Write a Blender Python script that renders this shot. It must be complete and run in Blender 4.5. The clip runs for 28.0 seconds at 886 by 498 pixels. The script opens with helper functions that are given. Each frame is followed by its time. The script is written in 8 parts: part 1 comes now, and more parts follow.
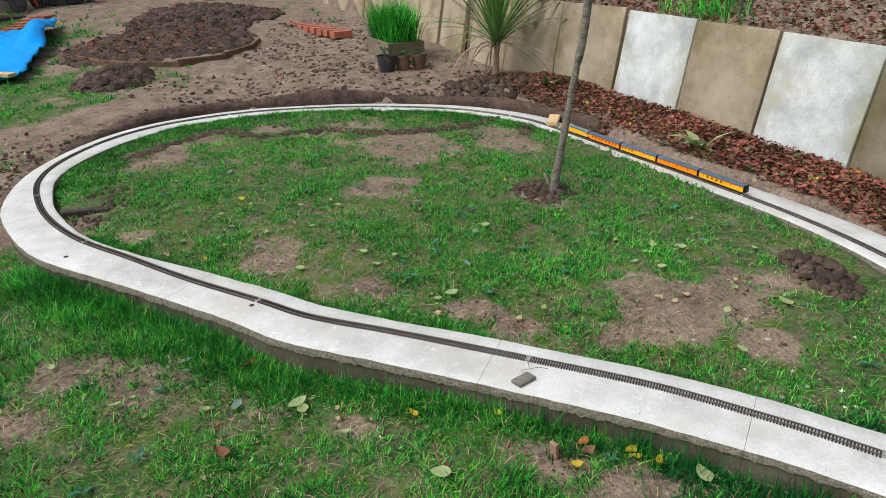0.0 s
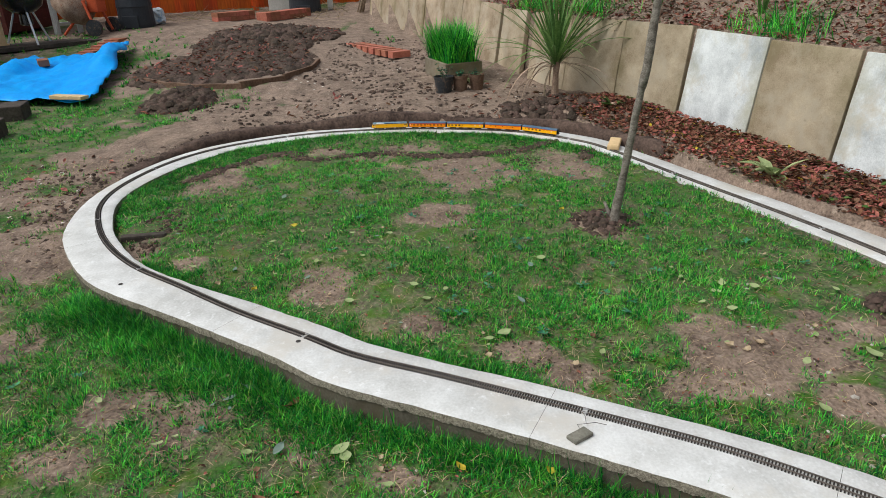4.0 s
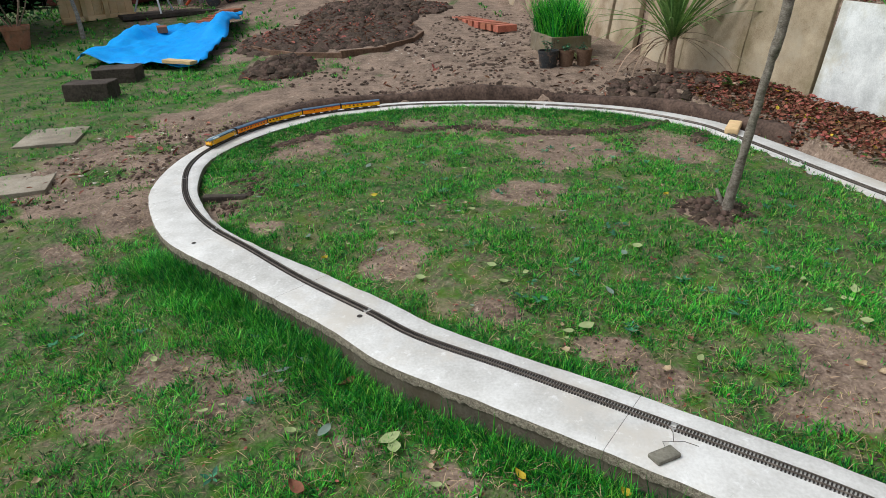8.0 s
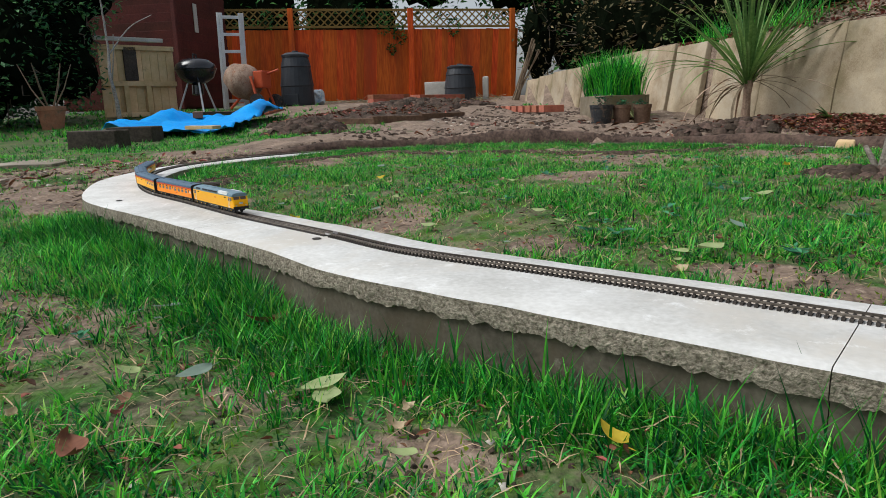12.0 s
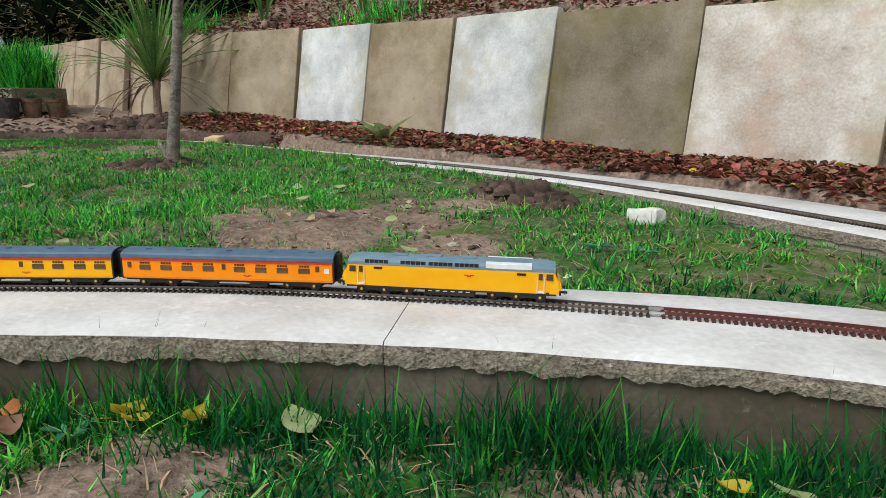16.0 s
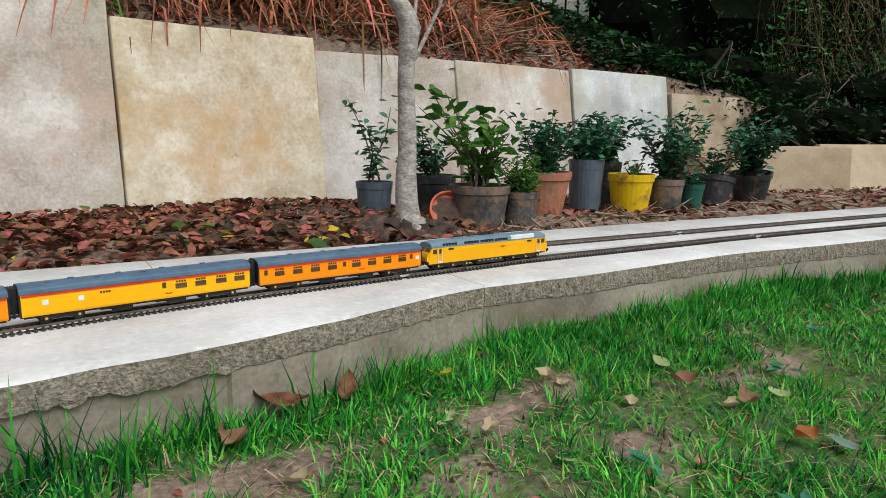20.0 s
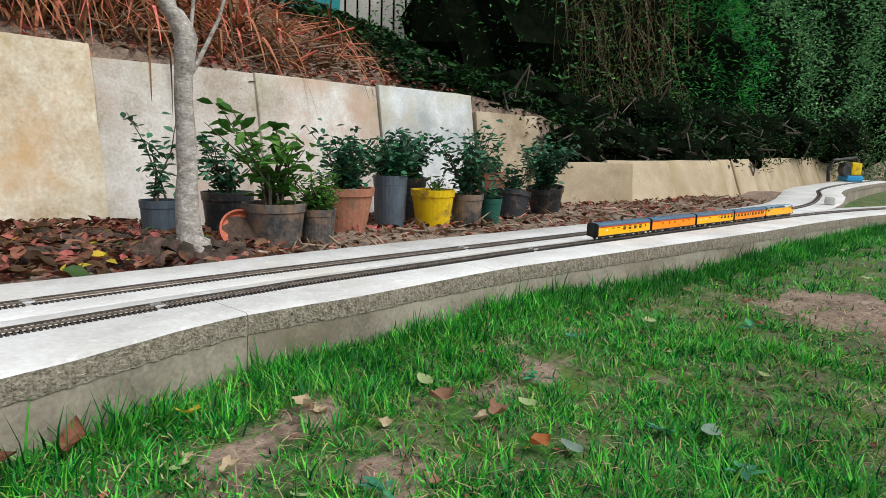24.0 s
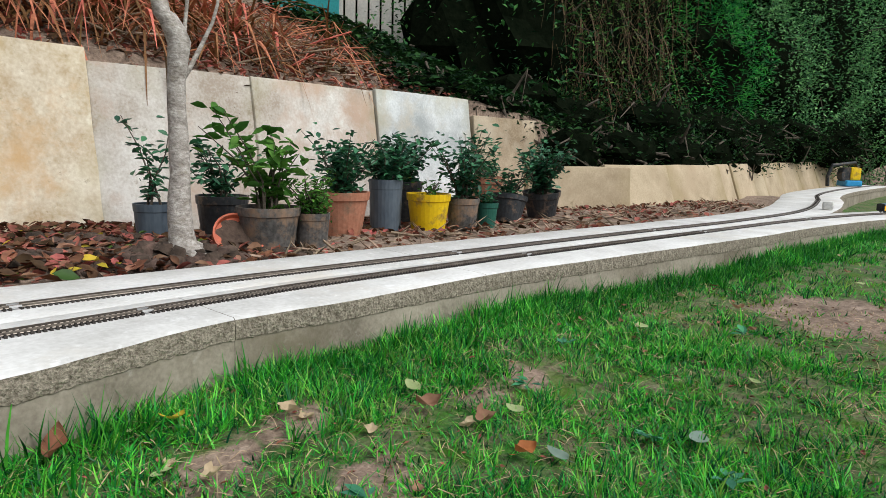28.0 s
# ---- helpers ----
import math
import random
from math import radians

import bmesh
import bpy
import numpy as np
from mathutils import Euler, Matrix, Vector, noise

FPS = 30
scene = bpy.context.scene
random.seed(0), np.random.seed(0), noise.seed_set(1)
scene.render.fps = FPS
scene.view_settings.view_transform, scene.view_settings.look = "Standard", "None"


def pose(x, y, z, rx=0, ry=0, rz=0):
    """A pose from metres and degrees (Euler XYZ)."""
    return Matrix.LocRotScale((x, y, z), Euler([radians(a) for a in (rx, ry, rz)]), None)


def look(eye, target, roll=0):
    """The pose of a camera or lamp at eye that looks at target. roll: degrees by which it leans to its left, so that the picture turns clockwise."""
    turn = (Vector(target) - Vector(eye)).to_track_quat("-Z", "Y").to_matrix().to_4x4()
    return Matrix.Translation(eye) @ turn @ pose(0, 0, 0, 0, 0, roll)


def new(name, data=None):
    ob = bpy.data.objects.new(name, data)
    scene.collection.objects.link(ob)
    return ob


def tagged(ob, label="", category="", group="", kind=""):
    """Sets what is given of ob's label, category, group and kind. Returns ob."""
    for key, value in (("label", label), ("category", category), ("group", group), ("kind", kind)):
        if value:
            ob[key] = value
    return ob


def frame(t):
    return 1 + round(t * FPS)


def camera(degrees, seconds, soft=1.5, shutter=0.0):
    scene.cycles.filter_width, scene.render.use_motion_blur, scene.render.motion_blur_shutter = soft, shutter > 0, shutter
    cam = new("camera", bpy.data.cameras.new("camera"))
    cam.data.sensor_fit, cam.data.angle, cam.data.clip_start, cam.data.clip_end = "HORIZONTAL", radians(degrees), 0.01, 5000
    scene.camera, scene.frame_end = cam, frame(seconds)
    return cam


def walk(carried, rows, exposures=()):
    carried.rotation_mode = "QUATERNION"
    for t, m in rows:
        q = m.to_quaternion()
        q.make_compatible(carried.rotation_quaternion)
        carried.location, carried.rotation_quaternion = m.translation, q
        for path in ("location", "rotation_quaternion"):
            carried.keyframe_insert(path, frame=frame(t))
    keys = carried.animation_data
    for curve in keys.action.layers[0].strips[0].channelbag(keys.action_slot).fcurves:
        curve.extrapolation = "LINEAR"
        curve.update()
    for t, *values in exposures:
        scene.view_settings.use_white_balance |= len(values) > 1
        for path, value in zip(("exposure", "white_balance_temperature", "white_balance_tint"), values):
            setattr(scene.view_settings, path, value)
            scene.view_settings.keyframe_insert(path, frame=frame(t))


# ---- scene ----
# ---------------------------------------------------------------- camera
cam = camera(67.6, 28.0, soft=0.55)
PATH = [
    (0, (0.718, 0.152, 1.17), (-1.079, 0.387, 0.324), -0.8),
    (1, (0.637, 0.164, 1.205), (-1.186, 0.285, 0.391), 0.3),
    (2, (0.618, 0.16, 1.201), (-1.212, 0.239, 0.398), -0.1),
    (2.5, (0.617, 0.173, 1.199), (-1.214, 0.25, 0.397), -1.5),
    (3, (0.608, 0.176, 1.196), (-1.22, 0.25, 0.389), -2.3),
    (3.5, (0.605, 0.178, 1.199), (-1.224, 0.25, 0.392), -2.3),
    (5.5, (0.6, 0.175, 1.197), (-1.235, 0.233, 0.403), -1.1),
    (6, (0.606, 0.177, 1.196), (-1.228, 0.229, 0.4), -1.2),
    (7, (0.597, 0.182, 1.189), (-1.233, 0.211, 0.383), -1.3),
    (7.5, (0.547, 0.206, 1.174), (-1.274, 0.183, 0.348), -1.7),
    (8, (0.422, 0.238, 1.091), (-1.379, 0.011, 0.252), -2.0),
    (8.5, (0.157, 0.233, 0.954), (-1.619, -0.033, 0.073), -0.9),
    (9, (-0.039, 0.215, 0.661), (-1.847, -0.152, -0.111), -0.3),
    (9.5, (-0.102, 0.212, 0.398), (-1.961, -0.219, -0.201), -3.1),
    (10, (-0.138, 0.212, 0.327), (-2.035, -0.171, -0.179), -4.1),
    (10.5, (-0.144, 0.202, 0.317), (-2.053, -0.18, -0.139), -3.5),
    (11, (-0.143, 0.204, 0.318), (-2.059, -0.182, -0.105), -2.3),
    (11.5, (-0.142, 0.203, 0.319), (-2.06, -0.183, -0.1), -1.9),
    (13.5, (-0.086, 0.292, 0.329), (-2.029, 0.069, -0.092), -1.4),
    (14, (-0.023, 0.357, 0.338), (-1.964, 0.181, -0.111), -1.8),
    (14.5, (0.06, 0.45, 0.339), (-1.885, 0.415, -0.126), -0.5),
    (15, (0.124, 0.552, 0.346), (-1.801, 0.796, -0.139), 0.6),
    (15.5, (0.17, 0.64, 0.352), (-1.679, 1.242, -0.118), 0.1),
    (16, (0.197, 0.733, 0.334), (-1.497, 1.698, -0.112), 0.4),
    (16.5, (0.248, 0.796, 0.329), (-1.185, 2.116, -0.125), 1.2),
    (17, (0.299, 0.867, 0.318), (-0.831, 2.464, -0.1), 1.7),
    (17.5, (0.376, 0.91, 0.322), (-0.331, 2.732, -0.1), 1.1),
    (18, (0.442, 0.959, 0.311), (0.135, 2.891, -0.108), 0.7),
    (18.5, (0.513, 0.985, 0.316), (0.636, 2.941, -0.083), 1.2),
    (19, (0.597, 0.99, 0.319), (1.066, 2.895, -0.067), 1.9),
    (19.5, (0.688, 0.983, 0.324), (1.46, 2.791, -0.041), 1.6),
    (20, (0.764, 0.967, 0.324), (1.781, 2.654, -0.024), 0.9),
    (20.5, (0.812, 0.954, 0.325), (2.012, 2.518, -0.014), 1.4),
    (21, (0.843, 0.933, 0.333), (2.174, 2.387, -0.005), 1.6),
    (21.5, (0.849, 0.918, 0.337), (2.244, 2.316, 0.028), 1.1),
    (23.5, (0.853, 0.913, 0.342), (2.257, 2.305, 0.036), 1.4),
    (24.5, (0.856, 0.91, 0.343), (2.26, 2.302, 0.038), 1.7),
    (25, (0.858, 0.908, 0.344), (2.266, 2.295, 0.039), 1.6),
    (26, (0.86, 0.903, 0.347), (2.264, 2.296, 0.049), 1.5),
    (27, (0.864, 0.904, 0.347), (2.257, 2.31, 0.061), 1.6),
    (28, (0.869, 0.902, 0.345), (2.272, 2.296, 0.05), 1.7),
]
walk(cam, [(t, look(eye, target, roll)) for t, eye, target, roll in PATH], exposures=[(t, stops, 6300, 7.5) for t, stops in ((0.0, 0.06), (1.0, -0.03), (9.0, 0.0), (15.5, 0.0), (16.2, -0.10), (17.0, -0.25), (18.5, -0.32), (20.0, -0.10), (21.5, -0.10), (24.0, 0.05), (28.0, 0.08))])

# ---------------------------------------------------------------- daylight
world = bpy.data.worlds.new("overcast")
scene.world = world
world.use_nodes = True
wn = world.node_tree
wn.nodes.clear()
w_out = wn.nodes.new("ShaderNodeOutputWorld")
w_bg = wn.nodes.new("ShaderNodeBackground")
w_sky = wn.nodes.new("ShaderNodeTexSky")
w_sky.sky_type = "NISHITA"
w_sky.sun_disc = False
w_sky.sun_elevation = radians(54.8)
w_sky.sun_rotation = radians(166)
w_sky.dust_density = 4.0
w_sky.air_density = 1.0
w_sky.ozone_density = 0.6
w_hsv = wn.nodes.new("ShaderNodeHueSaturation")
w_hsv.inputs["Saturation"].default_value = 0.35
wn.links.new(w_sky.outputs[0], w_hsv.inputs["Color"])
wn.links.new(w_hsv.outputs[0], w_bg.inputs["Color"])
w_bg.inputs["Strength"].default_value = 0.15
wn.links.new(w_bg.outputs[0], w_out.inputs["Surface"])

sun_data = bpy.data.lights.new("sun", "SUN")
sun_data.energy = 1.5
sun_data.angle = radians(35)
sun_data.color = (1.0, 0.985, 0.955)
sun = new("sun", sun_data)
sun.matrix_world = look((1.2, -5.0, 7.3), (0, 0, 0))


# ---------------------------------------------------------------- materials
def material(name, dark, light, scale=8.0, rough=0.8, bump=0.3, grain=90.0, metal=0.0, space="world",
             spots=None, spot_scale=3.0, spot_amount=0.45, flecks=None, fleck_scale=14.0, fleck_amount=0.36, contrast=1.0, island=0.0, thing=0.0, gloss=0.3, bump_size=0.004, stretch=None, fine_part=0.45, soft=False, moss=None):
    """Two-scale mottled surface: broad stains, fine grain, grain relief, optional spots of a third colour."""
    m = bpy.data.materials.new(name)
    m.use_nodes = True
    nt = m.node_tree
    nodes, links = nt.nodes, nt.links
    nodes.clear()
    out = nodes.new("ShaderNodeOutputMaterial")
    bsdf = nodes.new("ShaderNodeBsdfPrincipled")
    links.new(bsdf.outputs[0], out.inputs["Surface"])
    if space == "world":
        where = nodes.new("ShaderNodeNewGeometry").outputs["Position"]
    else:
        where = nodes.new("ShaderNodeTexCoord").outputs["Object"]
    if stretch:
        mp = nodes.new("ShaderNodeMapping")
        mp.inputs["Scale"].default_value = stretch
        links.new(where, mp.inputs["Vector"])
        where = mp.outputs[0]
    broad = nodes.new("ShaderNodeTexNoise")
    broad.inputs["Scale"].default_value = scale
    broad.inputs["Detail"].default_value = 6
    broad.inputs["Roughness"].default_value = 0.65
    fine = nodes.new("ShaderNodeTexNoise")
    fine.inputs["Scale"].default_value = grain
    fine.inputs["Detail"].default_value = 4
    for n in (broad, fine):
        links.new(where, n.inputs["Vector"])
    mix = nodes.new("ShaderNodeMath")
    mix.operation = "MULTIPLY_ADD"
    links.new(fine.outputs["Fac"], mix.inputs[0])
    mix.inputs[1].default_value = fine_part
    add = nodes.new("ShaderNodeMath")
    add.operation = "MULTIPLY"
    links.new(broad.outputs["Fac"], add.inputs[0])
    add.inputs[1].default_value = 1.05 - fine_part
    links.new(add.outputs[0], mix.inputs[2])
    ramp = nodes.new("ShaderNodeValToRGB")
    ramp.color_ramp.elements[0].position = 0.53 - 0.17 / contrast
    ramp.color_ramp.elements[1].position = 0.53 + 0.17 / contrast
    ramp.color_ramp.elements[0].color = (*dark, 1)
    ramp.color_ramp.elements[1].color = (*light, 1)
    links.new(mix.outputs[0], ramp.inputs[0])
    colour = ramp.outputs[0]
    for tone, tone_scale, tone_amount in ((spots, spot_scale, spot_amount), (flecks, fleck_scale, fleck_amount)):
        if not tone:
            continue
        sn = nodes.new("ShaderNodeTexNoise")
        sn.inputs["Scale"].default_value = tone_scale
        sn.inputs["Detail"].default_value = 7
        sn.inputs["Roughness"].default_value = 0.55 if soft else 0.7
        links.new(where, sn.inputs["Vector"])
        sr = nodes.new("ShaderNodeValToRGB")
        sr.color_ramp.elements[0].position = 1.0 - tone_amount - 0.06
        sr.color_ramp.elements[1].position = 1.0 - tone_amount + 0.10
        links.new(sn.outputs["Fac"], sr.inputs[0])
        sm = nodes.new("ShaderNodeMix")
        sm.data_type = "RGBA"
        links.new(sr.outputs[0], sm.inputs[0])
        links.new(colour, sm.inputs[6])
        sm.inputs[7].default_value = (*tone, 1)
        colour = sm.outputs[2]
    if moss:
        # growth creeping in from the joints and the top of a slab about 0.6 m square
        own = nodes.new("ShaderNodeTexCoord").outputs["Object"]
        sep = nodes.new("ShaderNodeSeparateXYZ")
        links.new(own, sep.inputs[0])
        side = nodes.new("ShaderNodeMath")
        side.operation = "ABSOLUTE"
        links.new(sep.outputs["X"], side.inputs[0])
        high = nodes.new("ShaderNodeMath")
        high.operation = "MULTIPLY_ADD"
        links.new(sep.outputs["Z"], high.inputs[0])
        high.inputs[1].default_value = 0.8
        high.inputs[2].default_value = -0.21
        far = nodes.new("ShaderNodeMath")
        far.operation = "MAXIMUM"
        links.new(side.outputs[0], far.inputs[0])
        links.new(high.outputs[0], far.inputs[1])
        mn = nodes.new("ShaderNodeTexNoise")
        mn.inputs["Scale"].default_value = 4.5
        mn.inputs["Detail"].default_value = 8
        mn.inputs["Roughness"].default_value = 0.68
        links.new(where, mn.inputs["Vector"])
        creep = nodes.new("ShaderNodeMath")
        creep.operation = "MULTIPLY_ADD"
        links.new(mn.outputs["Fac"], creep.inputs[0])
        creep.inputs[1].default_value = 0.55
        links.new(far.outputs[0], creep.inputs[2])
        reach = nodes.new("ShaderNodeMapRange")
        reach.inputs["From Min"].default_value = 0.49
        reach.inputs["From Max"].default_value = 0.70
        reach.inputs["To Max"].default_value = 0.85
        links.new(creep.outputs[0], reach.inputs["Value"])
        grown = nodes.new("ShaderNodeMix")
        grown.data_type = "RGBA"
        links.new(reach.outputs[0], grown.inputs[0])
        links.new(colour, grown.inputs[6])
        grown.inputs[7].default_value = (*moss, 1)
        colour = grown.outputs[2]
    if island or thing:
        hs = nodes.new("ShaderNodeHueSaturation")
        if island:
            rnd = nodes.new("ShaderNodeNewGeometry").outputs["Random Per Island"]
        else:
            rnd = nodes.new("ShaderNodeObjectInfo").outputs["Random"]
        amount = island or thing
        mr = nodes.new("ShaderNodeMapRange")
        mr.inputs["To Min"].default_value = 1.0 - amount
        mr.inputs["To Max"].default_value = 1.0 + amount
        links.new(rnd, mr.inputs["Value"])
        links.new(mr.outputs[0], hs.inputs["Value"])
        mh = nodes.new("ShaderNodeMapRange")
        mh.inputs["To Min"].default_value = 0.5 + 0.03 * amount
        mh.inputs["To Max"].default_value = 0.5 - 0.05 * amount
        links.new(rnd, mh.inputs["Value"])
        links.new(mh.outputs[0], hs.inputs["Hue"])
        links.new(colour, hs.inputs["Color"])
        colour = hs.outputs[0]
    links.new(colour, bsdf.inputs["Base Color"])
    bsdf.inputs["Roughness"].default_value = rough
    bsdf.inputs["Metallic"].default_value = metal
    bsdf.inputs["Specular IOR Level"].default_value = gloss
    if bump:
        bp = nodes.new("ShaderNodeBump")
        bp.inputs["Strength"].default_value = bump
        bp.inputs["Distance"].default_value = bump_size
        links.new(mix.outputs[0], bp.inputs["Height"])
        links.new(bp.outputs[0], bsdf.inputs["Normal"])
    return m


def leafy(name, dark, light, island=0.35, rough=0.6, glow=0.28, gloss=0.16):
    """Thin leaf: some light comes through it; each leaf has its own tone."""
    m = material(name, dark, light, scale=3.0, rough=rough, bump=0.0, grain=60.0, island=island, gloss=gloss)
    nt = m.node_tree
    bsdf = [n for n in nt.nodes if n.type == "BSDF_PRINCIPLED"][0]
    out = [n for n in nt.nodes if n.type == "OUTPUT_MATERIAL"][0]
    thin = nt.nodes.new("ShaderNodeBsdfTranslucent")
    both = nt.nodes.new("ShaderNodeMixShader")
    both.inputs[0].default_value = glow
    source = bsdf.inputs["Base Color"].links[0].from_socket
    nt.links.new(source, thin.inputs["Color"])
    nt.links.new(bsdf.outputs[0], both.inputs[1])
    nt.links.new(thin.outputs[0], both.inputs[2])
    nt.links.new(both.outputs[0], out.inputs["Surface"])
    return m


def ground_material():
    """Soil and mossy turf, mixed by the sheet's own cover attribute and broken up by noise."""
    m = material("ground_soil", (0.085, 0.058, 0.042), (0.36, 0.265, 0.20), scale=7, rough=0.9, bump=1.0, grain=90,
                 spots=(0.46, 0.37, 0.29), spot_scale=30, spot_amount=0.37, flecks=(0.055, 0.034, 0.024), fleck_scale=18, fleck_amount=0.38, bump_size=0.014)
    nt = m.node_tree
    nodes, links = nt.nodes, nt.links
    bsdf = [n for n in nodes if n.type == "BSDF_PRINCIPLED"][0]
    soil = bsdf.inputs["Base Color"].links[0].from_socket
    pos = nodes.new("ShaderNodeNewGeometry").outputs["Position"]
    turf = nodes.new("ShaderNodeTexNoise")
    turf.inputs["Scale"].default_value = 55
    turf.inputs["Detail"].default_value = 5
    links.new(pos, turf.inputs["Vector"])
    tr = nodes.new("ShaderNodeValToRGB")
    tr.color_ramp.elements[0].position = 0.35
    tr.color_ramp.elements[1].position = 0.68
    tr.color_ramp.elements[0].color = (0.008, 0.040, 0.005, 1)
    tr.color_ramp.elements[1].color = (0.045, 0.170, 0.014, 1)
    links.new(turf.outputs["Fac"], tr.inputs[0])
    mossy = nodes.new("ShaderNodeTexNoise")
    mossy.inputs["Scale"].default_value = 7
    mossy.inputs["Detail"].default_value = 6
    links.new(pos, mossy.inputs["Vector"])
    ms = nodes.new("ShaderNodeMapRange")
    ms.inputs["From Min"].default_value = 0.48
    ms.inputs["From Max"].default_value = 0.66
    links.new(mossy.outputs["Fac"], ms.inputs["Value"])
    mt = nodes.new("ShaderNodeMix")
    mt.data_type = "RGBA"
    links.new(ms.outputs[0], mt.inputs[0])
    links.new(tr.outputs[0], mt.inputs[6])
    mt.inputs[7].default_value = (0.070, 0.130, 0.014, 1)
    at = nodes.new("ShaderNodeAttribute")
    at.attribute_name = "cover"
    br = nodes.new("ShaderNodeTexNoise")
    br.inputs["Scale"].default_value = 14
    br.inputs["Detail"].default_value = 8
    br.inputs["Roughness"].default_value = 0.7
    links.new(pos, br.inputs["Vector"])
    su = nodes.new("ShaderNodeMath")
    su.operation = "ADD"
    links.new(at.outputs["Fac"], su.inputs[0])
    links.new(br.outputs["Fac"], su.inputs[1])
    mr = nodes.new("ShaderNodeMapRange")
    mr.inputs["From Min"].default_value = 1.28
    mr.inputs["From Max"].default_value = 1.58
    links.new(su.outputs[0], mr.inputs["Value"])
    mx = nodes.new("ShaderNodeMix")
    mx.data_type = "RGBA"
    links.new(mr.outputs[0], mx.inputs[0])
    links.new(soil, mx.inputs[6])
    links.new(mt.outputs[2], mx.inputs[7])
    links.new(mx.outputs[2], bsdf.inputs["Base Color"])
    return m


def glassy(name, colour=(0.02, 0.025, 0.03), rough=0.08):
    return material(name, colour, tuple(c * 1.6 for c in colour), scale=40, rough=rough, bump=0.0, gloss=0.7, space="object")


M_GROUND = ground_material()
M_CLOD = material("dug_soil", (0.022, 0.015, 0.011), (0.130, 0.090, 0.066), scale=9, rough=0.95, bump=1.0, grain=60, bump_size=0.01, island=0.35)
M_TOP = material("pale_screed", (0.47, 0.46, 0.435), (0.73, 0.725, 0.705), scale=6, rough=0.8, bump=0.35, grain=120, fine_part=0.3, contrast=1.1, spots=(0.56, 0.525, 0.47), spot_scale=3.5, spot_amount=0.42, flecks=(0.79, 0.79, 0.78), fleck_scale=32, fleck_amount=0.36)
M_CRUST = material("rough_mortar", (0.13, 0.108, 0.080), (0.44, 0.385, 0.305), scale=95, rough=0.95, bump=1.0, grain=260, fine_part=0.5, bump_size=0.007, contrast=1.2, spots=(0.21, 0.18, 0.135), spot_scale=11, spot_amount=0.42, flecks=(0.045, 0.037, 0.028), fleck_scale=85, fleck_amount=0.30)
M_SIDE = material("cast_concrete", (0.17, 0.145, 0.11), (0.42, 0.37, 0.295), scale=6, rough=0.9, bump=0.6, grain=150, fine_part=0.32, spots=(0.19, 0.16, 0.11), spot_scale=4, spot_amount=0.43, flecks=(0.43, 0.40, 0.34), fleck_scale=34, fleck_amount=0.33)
# Dark brown holds both wet concrete and the shade of the grass before it.
M_SIDE_DAMP_SHADE = material("damp_shaded_concrete", (0.050, 0.041, 0.030), (0.18, 0.155, 0.118), scale=6, rough=0.85, bump=0.6, grain=150, fine_part=0.32, spots=(0.095, 0.075, 0.048), spot_scale=5, spot_amount=0.46, flecks=(0.30, 0.27, 0.22), fleck_scale=34, fleck_amount=0.32)
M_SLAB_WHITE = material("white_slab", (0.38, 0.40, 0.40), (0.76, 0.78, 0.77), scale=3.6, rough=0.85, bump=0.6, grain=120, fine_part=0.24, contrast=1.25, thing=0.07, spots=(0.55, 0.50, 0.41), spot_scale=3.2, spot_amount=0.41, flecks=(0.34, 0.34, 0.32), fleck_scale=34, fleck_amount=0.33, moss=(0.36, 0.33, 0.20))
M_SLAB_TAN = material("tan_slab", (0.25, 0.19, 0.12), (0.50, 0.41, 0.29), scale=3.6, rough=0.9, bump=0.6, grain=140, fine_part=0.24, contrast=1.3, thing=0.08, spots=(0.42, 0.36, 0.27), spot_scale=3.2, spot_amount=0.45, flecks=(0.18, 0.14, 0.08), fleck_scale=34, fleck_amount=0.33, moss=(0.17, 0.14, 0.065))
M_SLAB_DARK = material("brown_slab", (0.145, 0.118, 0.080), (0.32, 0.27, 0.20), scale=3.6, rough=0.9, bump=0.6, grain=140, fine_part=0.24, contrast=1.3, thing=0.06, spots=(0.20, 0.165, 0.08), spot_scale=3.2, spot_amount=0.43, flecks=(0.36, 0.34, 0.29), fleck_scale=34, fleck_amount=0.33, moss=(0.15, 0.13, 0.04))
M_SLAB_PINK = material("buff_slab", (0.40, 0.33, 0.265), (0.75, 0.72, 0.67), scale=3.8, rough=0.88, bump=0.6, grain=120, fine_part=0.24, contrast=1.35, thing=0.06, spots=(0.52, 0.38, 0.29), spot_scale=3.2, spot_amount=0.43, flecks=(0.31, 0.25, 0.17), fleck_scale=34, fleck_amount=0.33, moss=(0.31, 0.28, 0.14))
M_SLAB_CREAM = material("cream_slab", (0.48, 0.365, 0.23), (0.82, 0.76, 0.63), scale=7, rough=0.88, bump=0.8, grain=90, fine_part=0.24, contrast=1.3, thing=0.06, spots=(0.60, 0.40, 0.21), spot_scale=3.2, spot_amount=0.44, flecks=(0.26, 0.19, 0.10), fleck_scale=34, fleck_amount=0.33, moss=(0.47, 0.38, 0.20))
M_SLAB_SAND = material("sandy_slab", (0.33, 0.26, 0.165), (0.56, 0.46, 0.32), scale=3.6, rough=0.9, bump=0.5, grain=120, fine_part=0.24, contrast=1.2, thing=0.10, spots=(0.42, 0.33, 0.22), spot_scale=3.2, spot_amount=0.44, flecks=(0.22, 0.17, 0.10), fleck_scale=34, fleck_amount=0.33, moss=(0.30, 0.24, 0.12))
M_GRASS = leafy("grass_blade", (0.008, 0.19, 0.026), (0.060, 0.62, 0.070), island=0.8, gloss=0.30, glow=0.30, rough=0.42)
